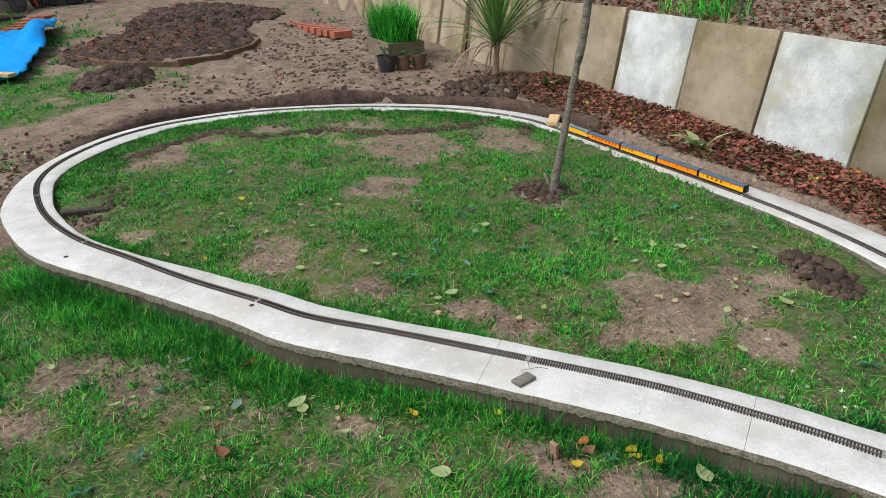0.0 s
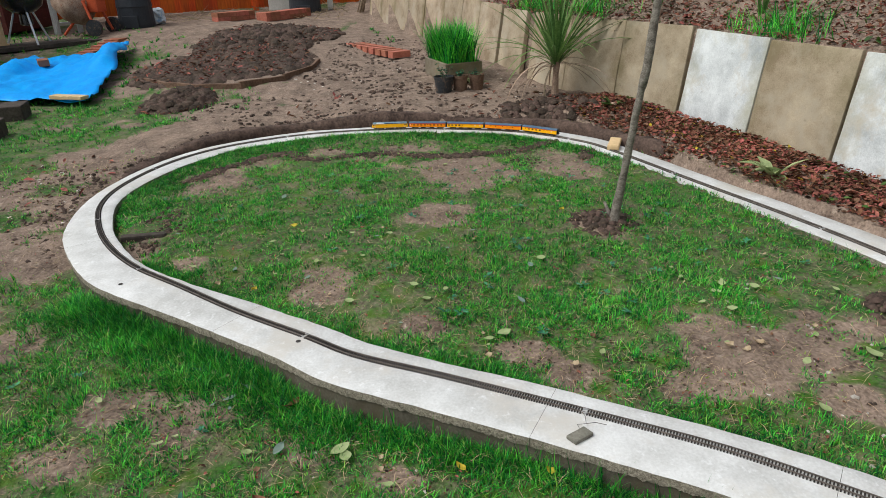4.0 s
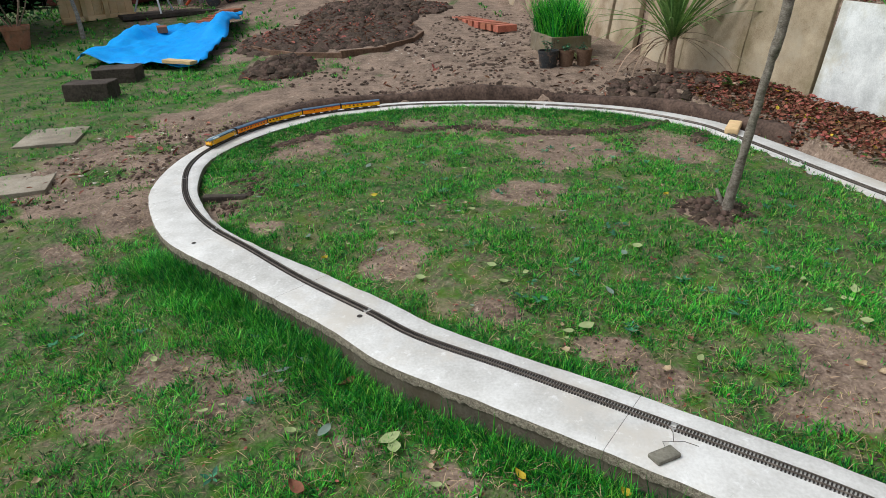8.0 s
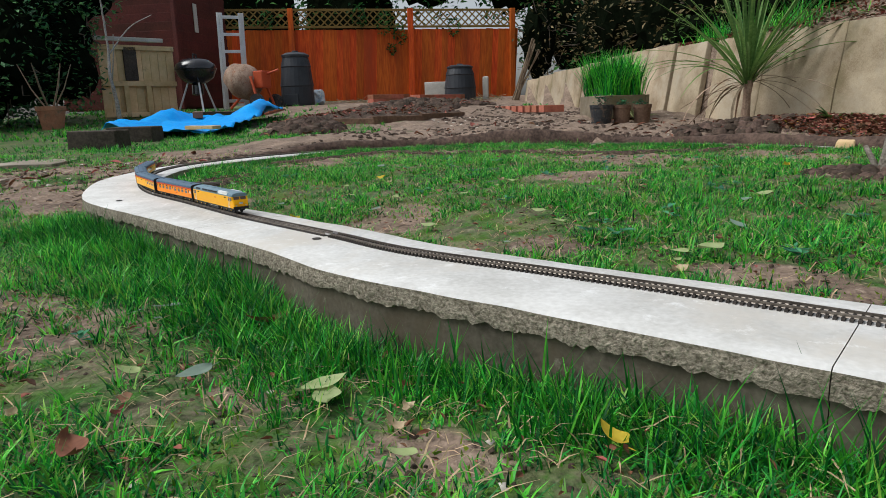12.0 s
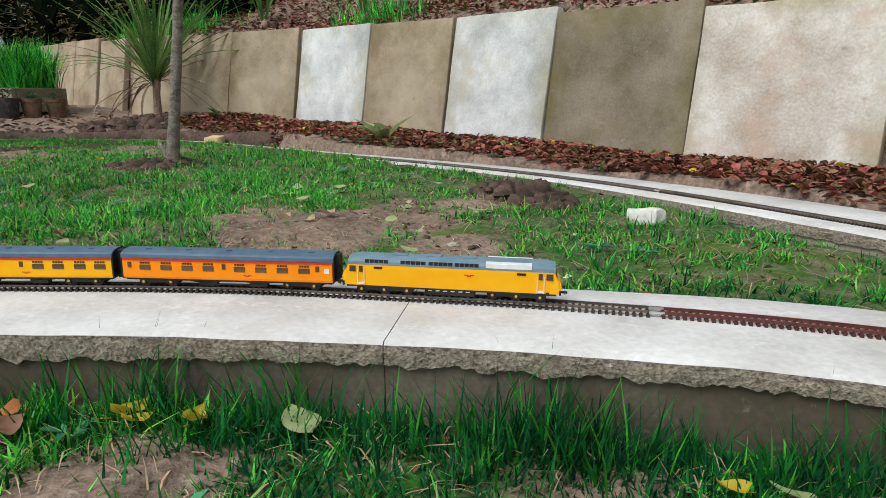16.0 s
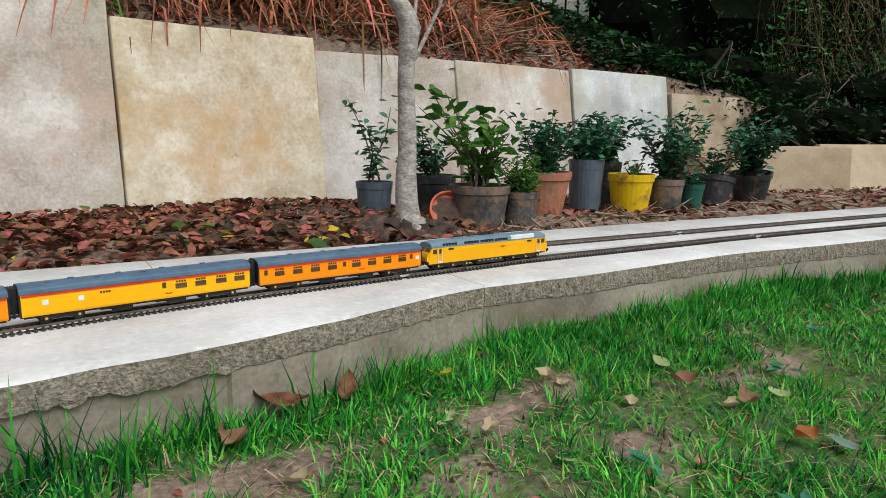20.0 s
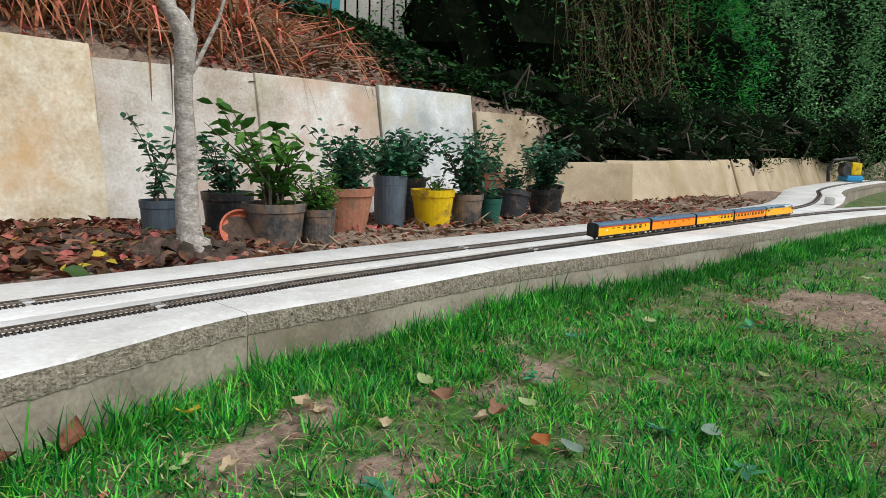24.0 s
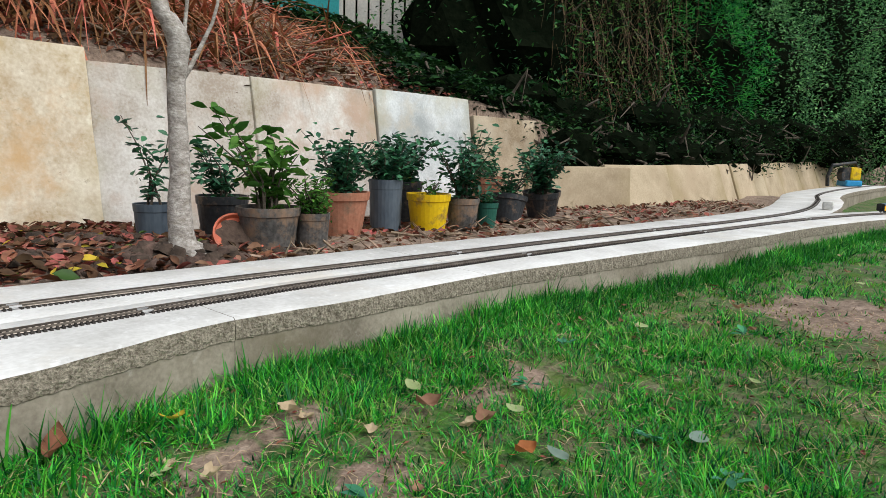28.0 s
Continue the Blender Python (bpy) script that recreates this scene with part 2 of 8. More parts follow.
# Darker copy of the lawn blade: shade beside the plinth is put into its green.
M_GRASS_DARK = leafy("shade_dark_blade", (0.004, 0.048, 0.018), (0.018, 0.16, 0.046), island=0.6, gloss=0.06, glow=0.2)
M_GRASS_BAND = leafy("emerald_blade", (0.004, 0.085, 0.012), (0.026, 0.33, 0.032), island=0.7, gloss=0.2, rough=0.45, glow=0.28)
M_GRASS_LIGHT = leafy("young_blade", (0.085, 0.30, 0.030), (0.24, 0.50, 0.085), island=0.6, gloss=0.30, rough=0.42)
M_STEM = material("brown_stem", (0.045, 0.030, 0.015), (0.17, 0.115, 0.052), scale=10, rough=0.8, bump=0.0, island=0.5)
M_BUSHLEAF = leafy("small_bush_leaf", (0.022, 0.085, 0.020), (0.12, 0.29, 0.065), island=0.7, glow=0.2, gloss=0.12)
M_CONIFER = leafy("conifer_leaf", (0.020, 0.22, 0.055), (0.10, 0.50, 0.14), island=0.7, rough=0.6, glow=0.28, gloss=0.08)
M_LEAF_TAN = leafy("tan_leaf", (0.36, 0.25, 0.14), (0.66, 0.54, 0.36), island=0.2)
M_LEAF_ORANGE = leafy("orange_leaf", (0.32, 0.10, 0.035), (0.58, 0.24, 0.08), island=0.2)
# Leaf tone dropped close to black so the colour carries the bank's shade.
M_IVY = leafy("shade_toned_ivy_leaf", (0.003, 0.020, 0.006), (0.020, 0.075, 0.022), island=0.8, glow=0.1, gloss=0.08)
M_CHIP = material("pale_chip", (0.34, 0.30, 0.25), (0.66, 0.62, 0.55), scale=12, rough=0.85, bump=0.5, island=0.3)
M_POT_RED = material("red_plastic", (0.38, 0.075, 0.035), (0.56, 0.14, 0.07), scale=12, rough=0.55, bump=0.1, spots=(0.20, 0.11, 0.07), spot_scale=18, spot_amount=0.38)
M_CLIPPED = leafy("hedge_row_leaf", (0.045, 0.18, 0.075), (0.20, 0.46, 0.18), island=0.8, glow=0.25, gloss=0.12)
M_GRASS_DRY = leafy("straw_blade", (0.20, 0.15, 0.07), (0.58, 0.47, 0.28), island=0.6)
M_WEED = leafy("weed_leaf", (0.030, 0.16, 0.085), (0.10, 0.34, 0.20), island=0.5, gloss=0.25)
M_MOSS = leafy("moss", (0.065, 0.19, 0.014), (0.24, 0.40, 0.045), island=0.6)
M_LITTER = leafy("dead_leaf", (0.060, 0.026, 0.016), (0.34, 0.155, 0.082), island=0.8, rough=0.6, glow=0.1)
M_LEAF_YELLOW = leafy("yellow_leaf", (0.45, 0.33, 0.03), (0.70, 0.55, 0.06), island=0.2)
M_LEAF_PALE = leafy("pale_green_leaf", (0.28, 0.36, 0.14), (0.48, 0.55, 0.28), island=0.2)
M_LEAF_GREY = leafy("grey_green_leaf", (0.16, 0.24, 0.19), (0.30, 0.38, 0.32), island=0.2)
M_LEAF_BROWN = leafy("brown_leaf", (0.19, 0.09, 0.05), (0.42, 0.25, 0.16), island=0.25)
M_RAIL = material("rail_steel", (0.12, 0.10, 0.085), (0.30, 0.26, 0.22), scale=30, rough=0.38, bump=0.1, metal=0.6)
M_RAIL_RED = material("red_brown_rail", (0.085, 0.026, 0.022), (0.19, 0.062, 0.050), scale=30, rough=0.55, bump=0.1)
M_SLEEPER_RED = material("red_brown_sleeper", (0.040, 0.016, 0.014), (0.10, 0.040, 0.034), scale=40, rough=0.7, bump=0.3)
M_SLEEPER = material("dark_sleeper", (0.022, 0.018, 0.016), (0.065, 0.055, 0.048), scale=40, rough=0.7, bump=0.3)
M_YELLOW = material("yellow_paint", (0.94, 0.43, 0.002), (0.98, 0.49, 0.004), scale=20, rough=0.4, bump=0.02, space="object", gloss=0.2)
M_ORANGE = material("orange_yellow_paint", (0.94, 0.25, 0.002), (0.98, 0.30, 0.003), scale=20, rough=0.4, bump=0.02, space="object", gloss=0.2)
M_ROOF = material("grey_blue_roof", (0.12, 0.20, 0.25), (0.19, 0.28, 0.34), scale=30, rough=0.5, bump=0.08, space="object")
M_ROOF_DARK = material("slate_roof", (0.065, 0.115, 0.17), (0.105, 0.17, 0.245), scale=30, rough=0.5, bump=0.08, space="object")
M_WHITE = material("white_paint", (0.68, 0.69, 0.68), (0.85, 0.86, 0.85), scale=30, rough=0.5, bump=0.05, space="object")
M_BLACK = material("black_frame", (0.008, 0.008, 0.009), (0.03, 0.03, 0.032), scale=40, rough=0.55, bump=0.1, space="object")
M_RED = material("red_paint", (0.55, 0.03, 0.015), (0.70, 0.05, 0.02), scale=20, rough=0.4, bump=0.0, space="object")
M_WINDOW = glassy("smoked_window", (0.075, 0.042, 0.022))
M_SILVER = material("silver_metal", (0.5, 0.5, 0.5), (0.8, 0.8, 0.8), scale=40, rough=0.35, metal=0.7, bump=0.05, space="object")
M_GOLD = material("ochre_axlebox", (0.45, 0.27, 0.03), (0.6, 0.38, 0.05), scale=40, rough=0.5, bump=0.0, space="object")
M_BARK = material("grey_bark", (0.19, 0.165, 0.14), (0.50, 0.46, 0.42), scale=30, rough=0.9, bump=0.9, grain=140, contrast=1.2, fine_part=0.4, spots=(0.26, 0.225, 0.175), spot_scale=34, spot_amount=0.40, flecks=(0.58, 0.55, 0.51), fleck_scale=60, fleck_amount=0.38, bump_size=0.006, stretch=(1, 1, 1.6))
M_BARK_SAPLING = material("brown_grey_bark", (0.095, 0.080, 0.062), (0.34, 0.305, 0.26), scale=30, rough=0.9, bump=0.9, grain=140, contrast=1.2, fine_part=0.4, spots=(0.15, 0.125, 0.095), spot_scale=34, spot_amount=0.42, bump_size=0.006, stretch=(1, 1, 1.6))
M_BARK_DARK = material("dark_bark", (0.05, 0.042, 0.033), (0.16, 0.13, 0.10), scale=14, rough=0.9, bump=0.8, grain=70, bump_size=0.006)
M_TWIG = material("dry_twig", (0.16, 0.11, 0.07), (0.38, 0.29, 0.20), scale=20, rough=0.8, bump=0.4, island=0.4)
M_HEDGE = leafy("hedge_leaf", (0.008, 0.055, 0.020), (0.060, 0.22, 0.065), island=0.9, rough=0.55, glow=0.15, gloss=0.1)
M_HEDGE_LIGHT = leafy("bush_leaf", (0.03, 0.075, 0.016), (0.10, 0.19, 0.04), island=0.5, rough=0.45, glow=0.2)
M_LAUREL = leafy("laurel_leaf", (0.018, 0.085, 0.035), (0.10, 0.30, 0.11), island=0.9, rough=0.45, glow=0.15, gloss=0.25)
M_HOLLY = leafy("holly_leaf", (0.014, 0.075, 0.038), (0.065, 0.21, 0.11), island=0.5, rough=0.4, glow=0.15, gloss=0.3)
M_ROUNDLEAF = leafy("round_leaf", (0.03, 0.11, 0.015), (0.09, 0.24, 0.04), island=0.35)
# Near-black colour puts the shade inside hedges and crowns into the foliage core.
M_DEEP = material("painted_inner_shade", (0.002, 0.004, 0.002), (0.008, 0.011, 0.006), scale=6, rough=1.0, bump=0.6, grain=30, bump_size=0.03, gloss=0.0)
M_STRAP = leafy("strap_leaf", (0.05, 0.13, 0.03), (0.20, 0.34, 0.10), island=0.4)
M_DEADSTRAP = leafy("dead_strap_leaf", (0.17, 0.065, 0.025), (0.55, 0.27, 0.12), island=0.85, glow=0.1)
M_LATTICE_LEAF = leafy("thicket_leaf", (0.075, 0.07, 0.03), (0.25, 0.21, 0.095), island=0.6, glow=0.1)
M_FENCE = material("orange_stained_board", (0.46, 0.065, 0.008), (0.74, 0.15, 0.016), scale=2.5, rough=0.75, bump=0.4, grain=40, stretch=(1, 1, 0.12), thing=0.2, contrast=1.5, spots=(0.34, 0.06, 0.012), spot_scale=2.4, spot_amount=0.45)
M_LATTICE = material("olive_lattice", (0.16, 0.10, 0.03), (0.30, 0.20, 0.06), scale=5, rough=0.85, bump=0.3)
M_SHED = material("maroon_shed_board", (0.055, 0.013, 0.010), (0.13, 0.03, 0.022), scale=3, rough=0.7, bump=0.4, grain=40, thing=0.12)
M_EDGING = material("damp_brown_wood", (0.09, 0.052, 0.034), (0.24, 0.15, 0.10), scale=8, rough=0.9, bump=0.5, grain=60)
M_PLANK = material("weathered_pine", (0.60, 0.41, 0.20), (0.82, 0.60, 0.35), scale=5, rough=0.85, bump=0.4, grain=50, fine_part=0.25, thing=0.14, spots=(0.16, 0.10, 0.05), spot_scale=4, spot_amount=0.33)
M_SLEEPERWOOD = material("black_timber", (0.028, 0.022, 0.018), (0.10, 0.08, 0.066), scale=8, rough=0.9, bump=0.7, grain=60)
M_TARP = material("blue_tarpaulin", (0.0, 0.25, 0.80), (0.005, 0.42, 0.95), scale=5, rough=0.5, bump=0.3, grain=60, gloss=0.2)
M_BRICK = material("red_brick", (0.26, 0.085, 0.05), (0.50, 0.20, 0.12), scale=14, rough=0.9, bump=0.6, grain=110, thing=0.25)
M_PAVER = material("brown_paver", (0.23, 0.12, 0.085), (0.42, 0.25, 0.19), scale=12, rough=0.85, bump=0.5, grain=140)
M_TERRA = material("terracotta", (0.33, 0.13, 0.075), (0.52, 0.25, 0.16), scale=12, rough=0.75, bump=0.2, spots=(0.22, 0.15, 0.10), spot_scale=18, spot_amount=0.43)
M_POT_GREY = material("muddy_grey_plastic", (0.06, 0.058, 0.055), (0.17, 0.16, 0.15), scale=9, rough=0.55, bump=0.15, spots=(0.27, 0.18, 0.12), spot_scale=22, spot_amount=0.47, contrast=1.6)
M_POT_BLACK = material("black_plastic", (0.016, 0.018, 0.021), (0.055, 0.06, 0.065), scale=9, rough=0.45, bump=0.1, spots=(0.19, 0.13, 0.09), spot_scale=24, spot_amount=0.42)
M_POT_BLUE = material("slate_plastic", (0.055, 0.075, 0.10), (0.13, 0.16, 0.19), scale=9, rough=0.5, bump=0.15, stretch=(1, 1, 0.3))
M_POT_YELLOW = material("yellow_plastic", (0.70, 0.43, 0.005), (0.85, 0.60, 0.012), scale=9, rough=0.4, bump=0.1, spots=(0.27, 0.16, 0.06), spot_scale=20, spot_amount=0.43)
M_POT_GREEN = material("green_plastic", (0.015, 0.08, 0.06), (0.03, 0.14, 0.10), scale=9, rough=0.45, bump=0.1)
M_STONE = material("dark_stone", (0.10, 0.095, 0.075), (0.24, 0.225, 0.18), scale=25, rough=0.75, bump=0.4, grain=150)
M_WHITE_STONE = material("white_rubble", (0.55, 0.54, 0.5), (0.85, 0.84, 0.8), scale=12, rough=0.85, bump=0.5)
M_ALU = material("aluminium", (0.62, 0.64, 0.67), (0.84, 0.86, 0.88), scale=10, rough=0.4, metal=0.25, bump=0.05)
M_ENAMEL = material("black_enamel", (0.008, 0.009, 0.012), (0.022, 0.024, 0.03), scale=5, rough=0.18, bump=0.02, gloss=0.7)
M_MIXER = material("cement_caked_steel", (0.20, 0.12, 0.08), (0.46, 0.34, 0.26), scale=9, rough=0.8, bump=0.6, contrast=1.6, spots=(0.30, 0.10, 0.04), spot_scale=6, spot_amount=0.4)
M_MIXER_RED = material("orange_red_steel", (0.42, 0.06, 0.02), (0.60, 0.11, 0.04), scale=6, rough=0.5, bump=0.1)
M_BIN = material("charcoal_plastic", (0.022, 0.026, 0.032), (0.05, 0.056, 0.065), scale=5, rough=0.45, bump=0.1)
M_PALE_FENCE = material("pale_paling", (0.40, 0.39, 0.35), (0.62, 0.60, 0.55), scale=5, rough=0.8, bump=0.2)
M_TEAL = material("teal_sheet", (0.02, 0.22, 0.23), (0.04, 0.34, 0.35), scale=3, rough=0.5, bump=0.1)
M_BLUE_TOOL = material("blue_plastic", (0.02, 0.20, 0.42), (0.04, 0.32, 0.58), scale=9, rough=0.4, bump=0.05)
M_BAG = material("white_plastic_bag", (0.55, 0.6, 0.63), (0.8, 0.83, 0.85), scale=8, rough=0.4, bump=0.3, spots=(0.12, 0.35, 0.6), spot_scale=8, spot_amount=0.42)


# ---------------------------------------------------------------- mesh helpers
def mesh_of(name, bm, mat, smooth=False):
    me = bpy.data.meshes.new(name)
    bmesh.ops.recalc_face_normals(bm, faces=bm.faces[:])
    if smooth:
        for f in bm.faces:
            f.smooth = True
    bm.to_mesh(me)
    bm.free()
    me.materials.append(mat)
    return me


def part(name, bm, mat, parent=None, label="", smooth=False, m=None):
    ob = new(name, mesh_of(name, bm, mat, smooth))
    if parent:
        ob.parent = parent
    if m is not None:
        ob.matrix_basis = m
    return tagged(ob, label)


def piece(name, me, parent, m):
    ob = new(name, me)
    ob.parent = parent
    ob.matrix_basis = m
    return ob


def holder(name, m, label="", category="", group="", kind=""):
    e = new(name)
    e.empty_display_size = 0.05
    e.matrix_basis = m
    return tagged(e, label, category, group, kind)


def box(bm, x, y, z, sx, sy, sz, bevel=0.0, m=None):
    r = bmesh.ops.create_cube(bm, size=1.0)
    vs = r["verts"]
    for v in vs:
        v.co = Vector((v.co.x * sx + x, v.co.y * sy + y, v.co.z * sz + z))
    if bevel:
        es = list({e for v in vs for e in v.link_edges})
        r2 = bmesh.ops.bevel(bm, geom=es, offset=bevel, segments=2, affect="EDGES", profile=0.6)
        vs = list({v for f in r2["faces"] for v in f.verts} | {v for v in vs if v.is_valid})
    if m is not None:
        for v in vs:
            v.co = m @ v.co
    return vs


def rough_box(bm, sx, sy, sz, cuts, amount, seed=0.0, scale=6.0, bevel=0.0):
    """A box on z = 0 with a subdivided, slightly uneven skin."""
    vs = box(bm, 0, 0, sz / 2, sx, sy, sz, bevel)
    bmesh.ops.subdivide_edges(bm, edges=bm.edges[:], cuts=cuts, use_grid_fill=True)
    for v in bm.verts:
        n = noise.noise_vector(v.co * scale + Vector((seed, seed * 1.7, seed * 0.3)))
        v.co += n * amount
    return bm


def lathe(bm, profile, sides=24, cx=0.0, cy=0.0):
    """Turns a list of (radius, z) round the upright axis."""
    rings = []
    for r, z in profile:
        rings.append([bm.verts.new((cx + r * math.cos(2 * math.pi * k / sides), cy + r * math.sin(2 * math.pi * k / sides), z)) for k in range(sides)])
    for a, b in zip(rings, rings[1:]):
        for k in range(sides):
            bm.faces.new((a[k], a[(k + 1) % sides], b[(k + 1) % sides], b[k]))
    bm.faces.new(rings[0])
    bm.faces.new(rings[-1])


def tube(bm, points, radii, sides=8):
    """A round limb along points."""
    pts = [Vector(p) for p in points]
    if not isinstance(radii, (list, tuple)):
        radii = [radii] * len(pts)
    rings = []
    side = None
    for i, p in enumerate(pts):
        d = (pts[min(i + 1, len(pts) - 1)] - pts[max(i - 1, 0)]).normalized()
        if side is None:
            side = d.orthogonal().normalized()
        side = (side - d * side.dot(d)).normalized()
        other = d.cross(side)
        rings.append([bm.verts.new(p + (side * math.cos(a) + other * math.sin(a)) * radii[i]) for a in [2 * math.pi * k / sides for k in range(sides)]])
    for a, b in zip(rings, rings[1:]):
        for k in range(sides):
            bm.faces.new((a[k], a[(k + 1) % sides], b[(k + 1) % sides], b[k]))
    bm.faces.new(rings[0])
    bm.faces.new(rings[-1])


def extrude_profile(bm, profile, x0, x1):
    """A prism along x from (y, z) corners."""
    a = [bm.verts.new((x0, y, z)) for y, z in profile]
    b = [bm.verts.new((x1, y, z)) for y, z in profile]
    n = len(profile)
    for k in range(n):
        bm.faces.new((a[k], a[(k + 1) % n], b[(k + 1) % n], b[k]))
    bm.faces.new(a)
    bm.faces.new(b)


def fast_mesh(name, verts, quads, mat, smooth=False):
    """Mesh from numpy arrays; quads may hold triangles as rows that end in -1."""
    me = bpy.data.meshes.new(name)
    sizes = np.where(quads[:, 3] < 0, 3, 4)
    loops = quads[quads >= 0]
    starts = np.concatenate([[0], np.cumsum(sizes)[:-1]])
    me.vertices.add(len(verts))
    me.vertices.foreach_set("co", np.ascontiguousarray(verts, dtype=np.float32).ravel())
    me.loops.add(len(loops))
    me.loops.foreach_set("vertex_index", np.ascontiguousarray(loops, dtype=np.int32))
    me.polygons.add(len(quads))
    me.polygons.foreach_set("loop_start", starts.astype(np.int32))
    if smooth:
        me.polygons.foreach_set("use_smooth", np.ones(len(quads), dtype=bool))
    me.update(calc_edges=True)
    me.validate()
    me.materials.append(mat)
    return me


def turns(yaw, tilt, spin):
    """Rotation matrices: spin about own upright axis, tilt over, then yaw."""
    n = len(yaw)
    cy, sy, ct, st, cs, ss = np.cos(yaw), np.sin(yaw), np.cos(tilt), np.sin(tilt), np.cos(spin), np.sin(spin)
    a = np.zeros((n, 3, 3))
    a[:, 0, 0], a[:, 0, 1], a[:, 1, 0], a[:, 1, 1], a[:, 2, 2] = cy, -sy, sy, cy, 1
    b = np.zeros((n, 3, 3))
    b[:, 0, 0], b[:, 1, 1], b[:, 1, 2], b[:, 2, 1], b[:, 2, 2] = 1, ct, -st, st, ct
    c = np.zeros((n, 3, 3))
    c[:, 0, 0], c[:, 0, 1], c[:, 1, 0], c[:, 1, 1], c[:, 2, 2] = cs, -ss, ss, cs, 1
    return a @ b @ c


def scatter(template, faces, places, rot, size):
    """Copies of a small template, as arrays: size is (n, 3)."""
    t = np.asarray(template, float)
    v = np.einsum("nij,nkj->nki", rot, t[None] * size[:, None, :]) + places[:, None, :]
    f = np.asarray(faces)
    q = f[None] + (np.arange(len(places)) * len(t))[:, None, None]
    q = np.where(f[None] < 0, -1, q)
    return v.reshape(-1, 3), q.reshape(-1, 4)


def joined(name, parts, mat, parent=None, smooth=False):
    """One mesh object from several scatters."""
    vs, fs, off = [], [], 0
    for v, f in parts:
        fs.append(np.where(f < 0, -1, f + off))
        vs.append(v)
        off += len(v)
    ob = new(name, fast_mesh(name, np.concatenate(vs), np.concatenate(fs), mat, smooth))
    if parent:
        ob.parent = parent
    return ob


BLADE = [(-0.5, 0, 0), (0.5, 0, 0), (0.38, 0.10, 0.5), (-0.38, 0.10, 0.5), (0, 0.42, 1.0)]
BLADE_F = [(0, 1, 2, 3), (3, 2, 4, -1)]
LEAF = [(0, -0.5, 0), (0.30, -0.18, 0.07), (0.32, 0.12, 0.09), (0, 0.5, 0.03), (-0.32, 0.12, 0.09), (-0.30, -0.18, 0.07), (0, -0.1, 0.0), (0, 0.2, 0.0)]
LEAF_F = [(0, 1, 6, -1), (1, 2, 7, 6), (2, 3, 7, -1), (3, 4, 7, -1), (4, 5, 6, 7), (5, 0, 6, -1)]
LEAF_FAR = [(0, -0.5, 0), (0.32, 0.0, 0.09), (0, 0.5, 0.03), (-0.32, 0.0, 0.09)]
LEAF_FAR_F = [(0, 1, 2, -1), (2, 3, 0, -1)]
rng = np.random.default_rng(7)


def smooth_path(points, step):
    """A smooth line through points (x, y, ...extras), resampled at even steps."""
    p = np.array(points, float)
    p = np.vstack([2 * p[0] - p[1], p, 2 * p[-1] - p[-2]])
    out = []
    for i in range(1, len(p) - 2):
        for u in np.linspace(0, 1, 24, endpoint=False):
            a, b, c, d = p[i - 1], p[i], p[i + 1], p[i + 2]
            out.append(0.5 * (2 * b + (c - a) * u + (2 * a - 5 * b + 4 * c - d) * u * u + (3 * b - a - 3 * c + d) * u ** 3))
    out.append(p[-2])
    out = np.array(out)
    s = np.concatenate([[0], np.cumsum(np.linalg.norm(np.diff(out[:, :2], axis=0), axis=1))])
    even = np.linspace(0, s[-1], max(2, int(s[-1] / step) + 1))
    return np.stack([np.interp(even, s, out[:, k]) for k in range(out.shape[1])], 1), even


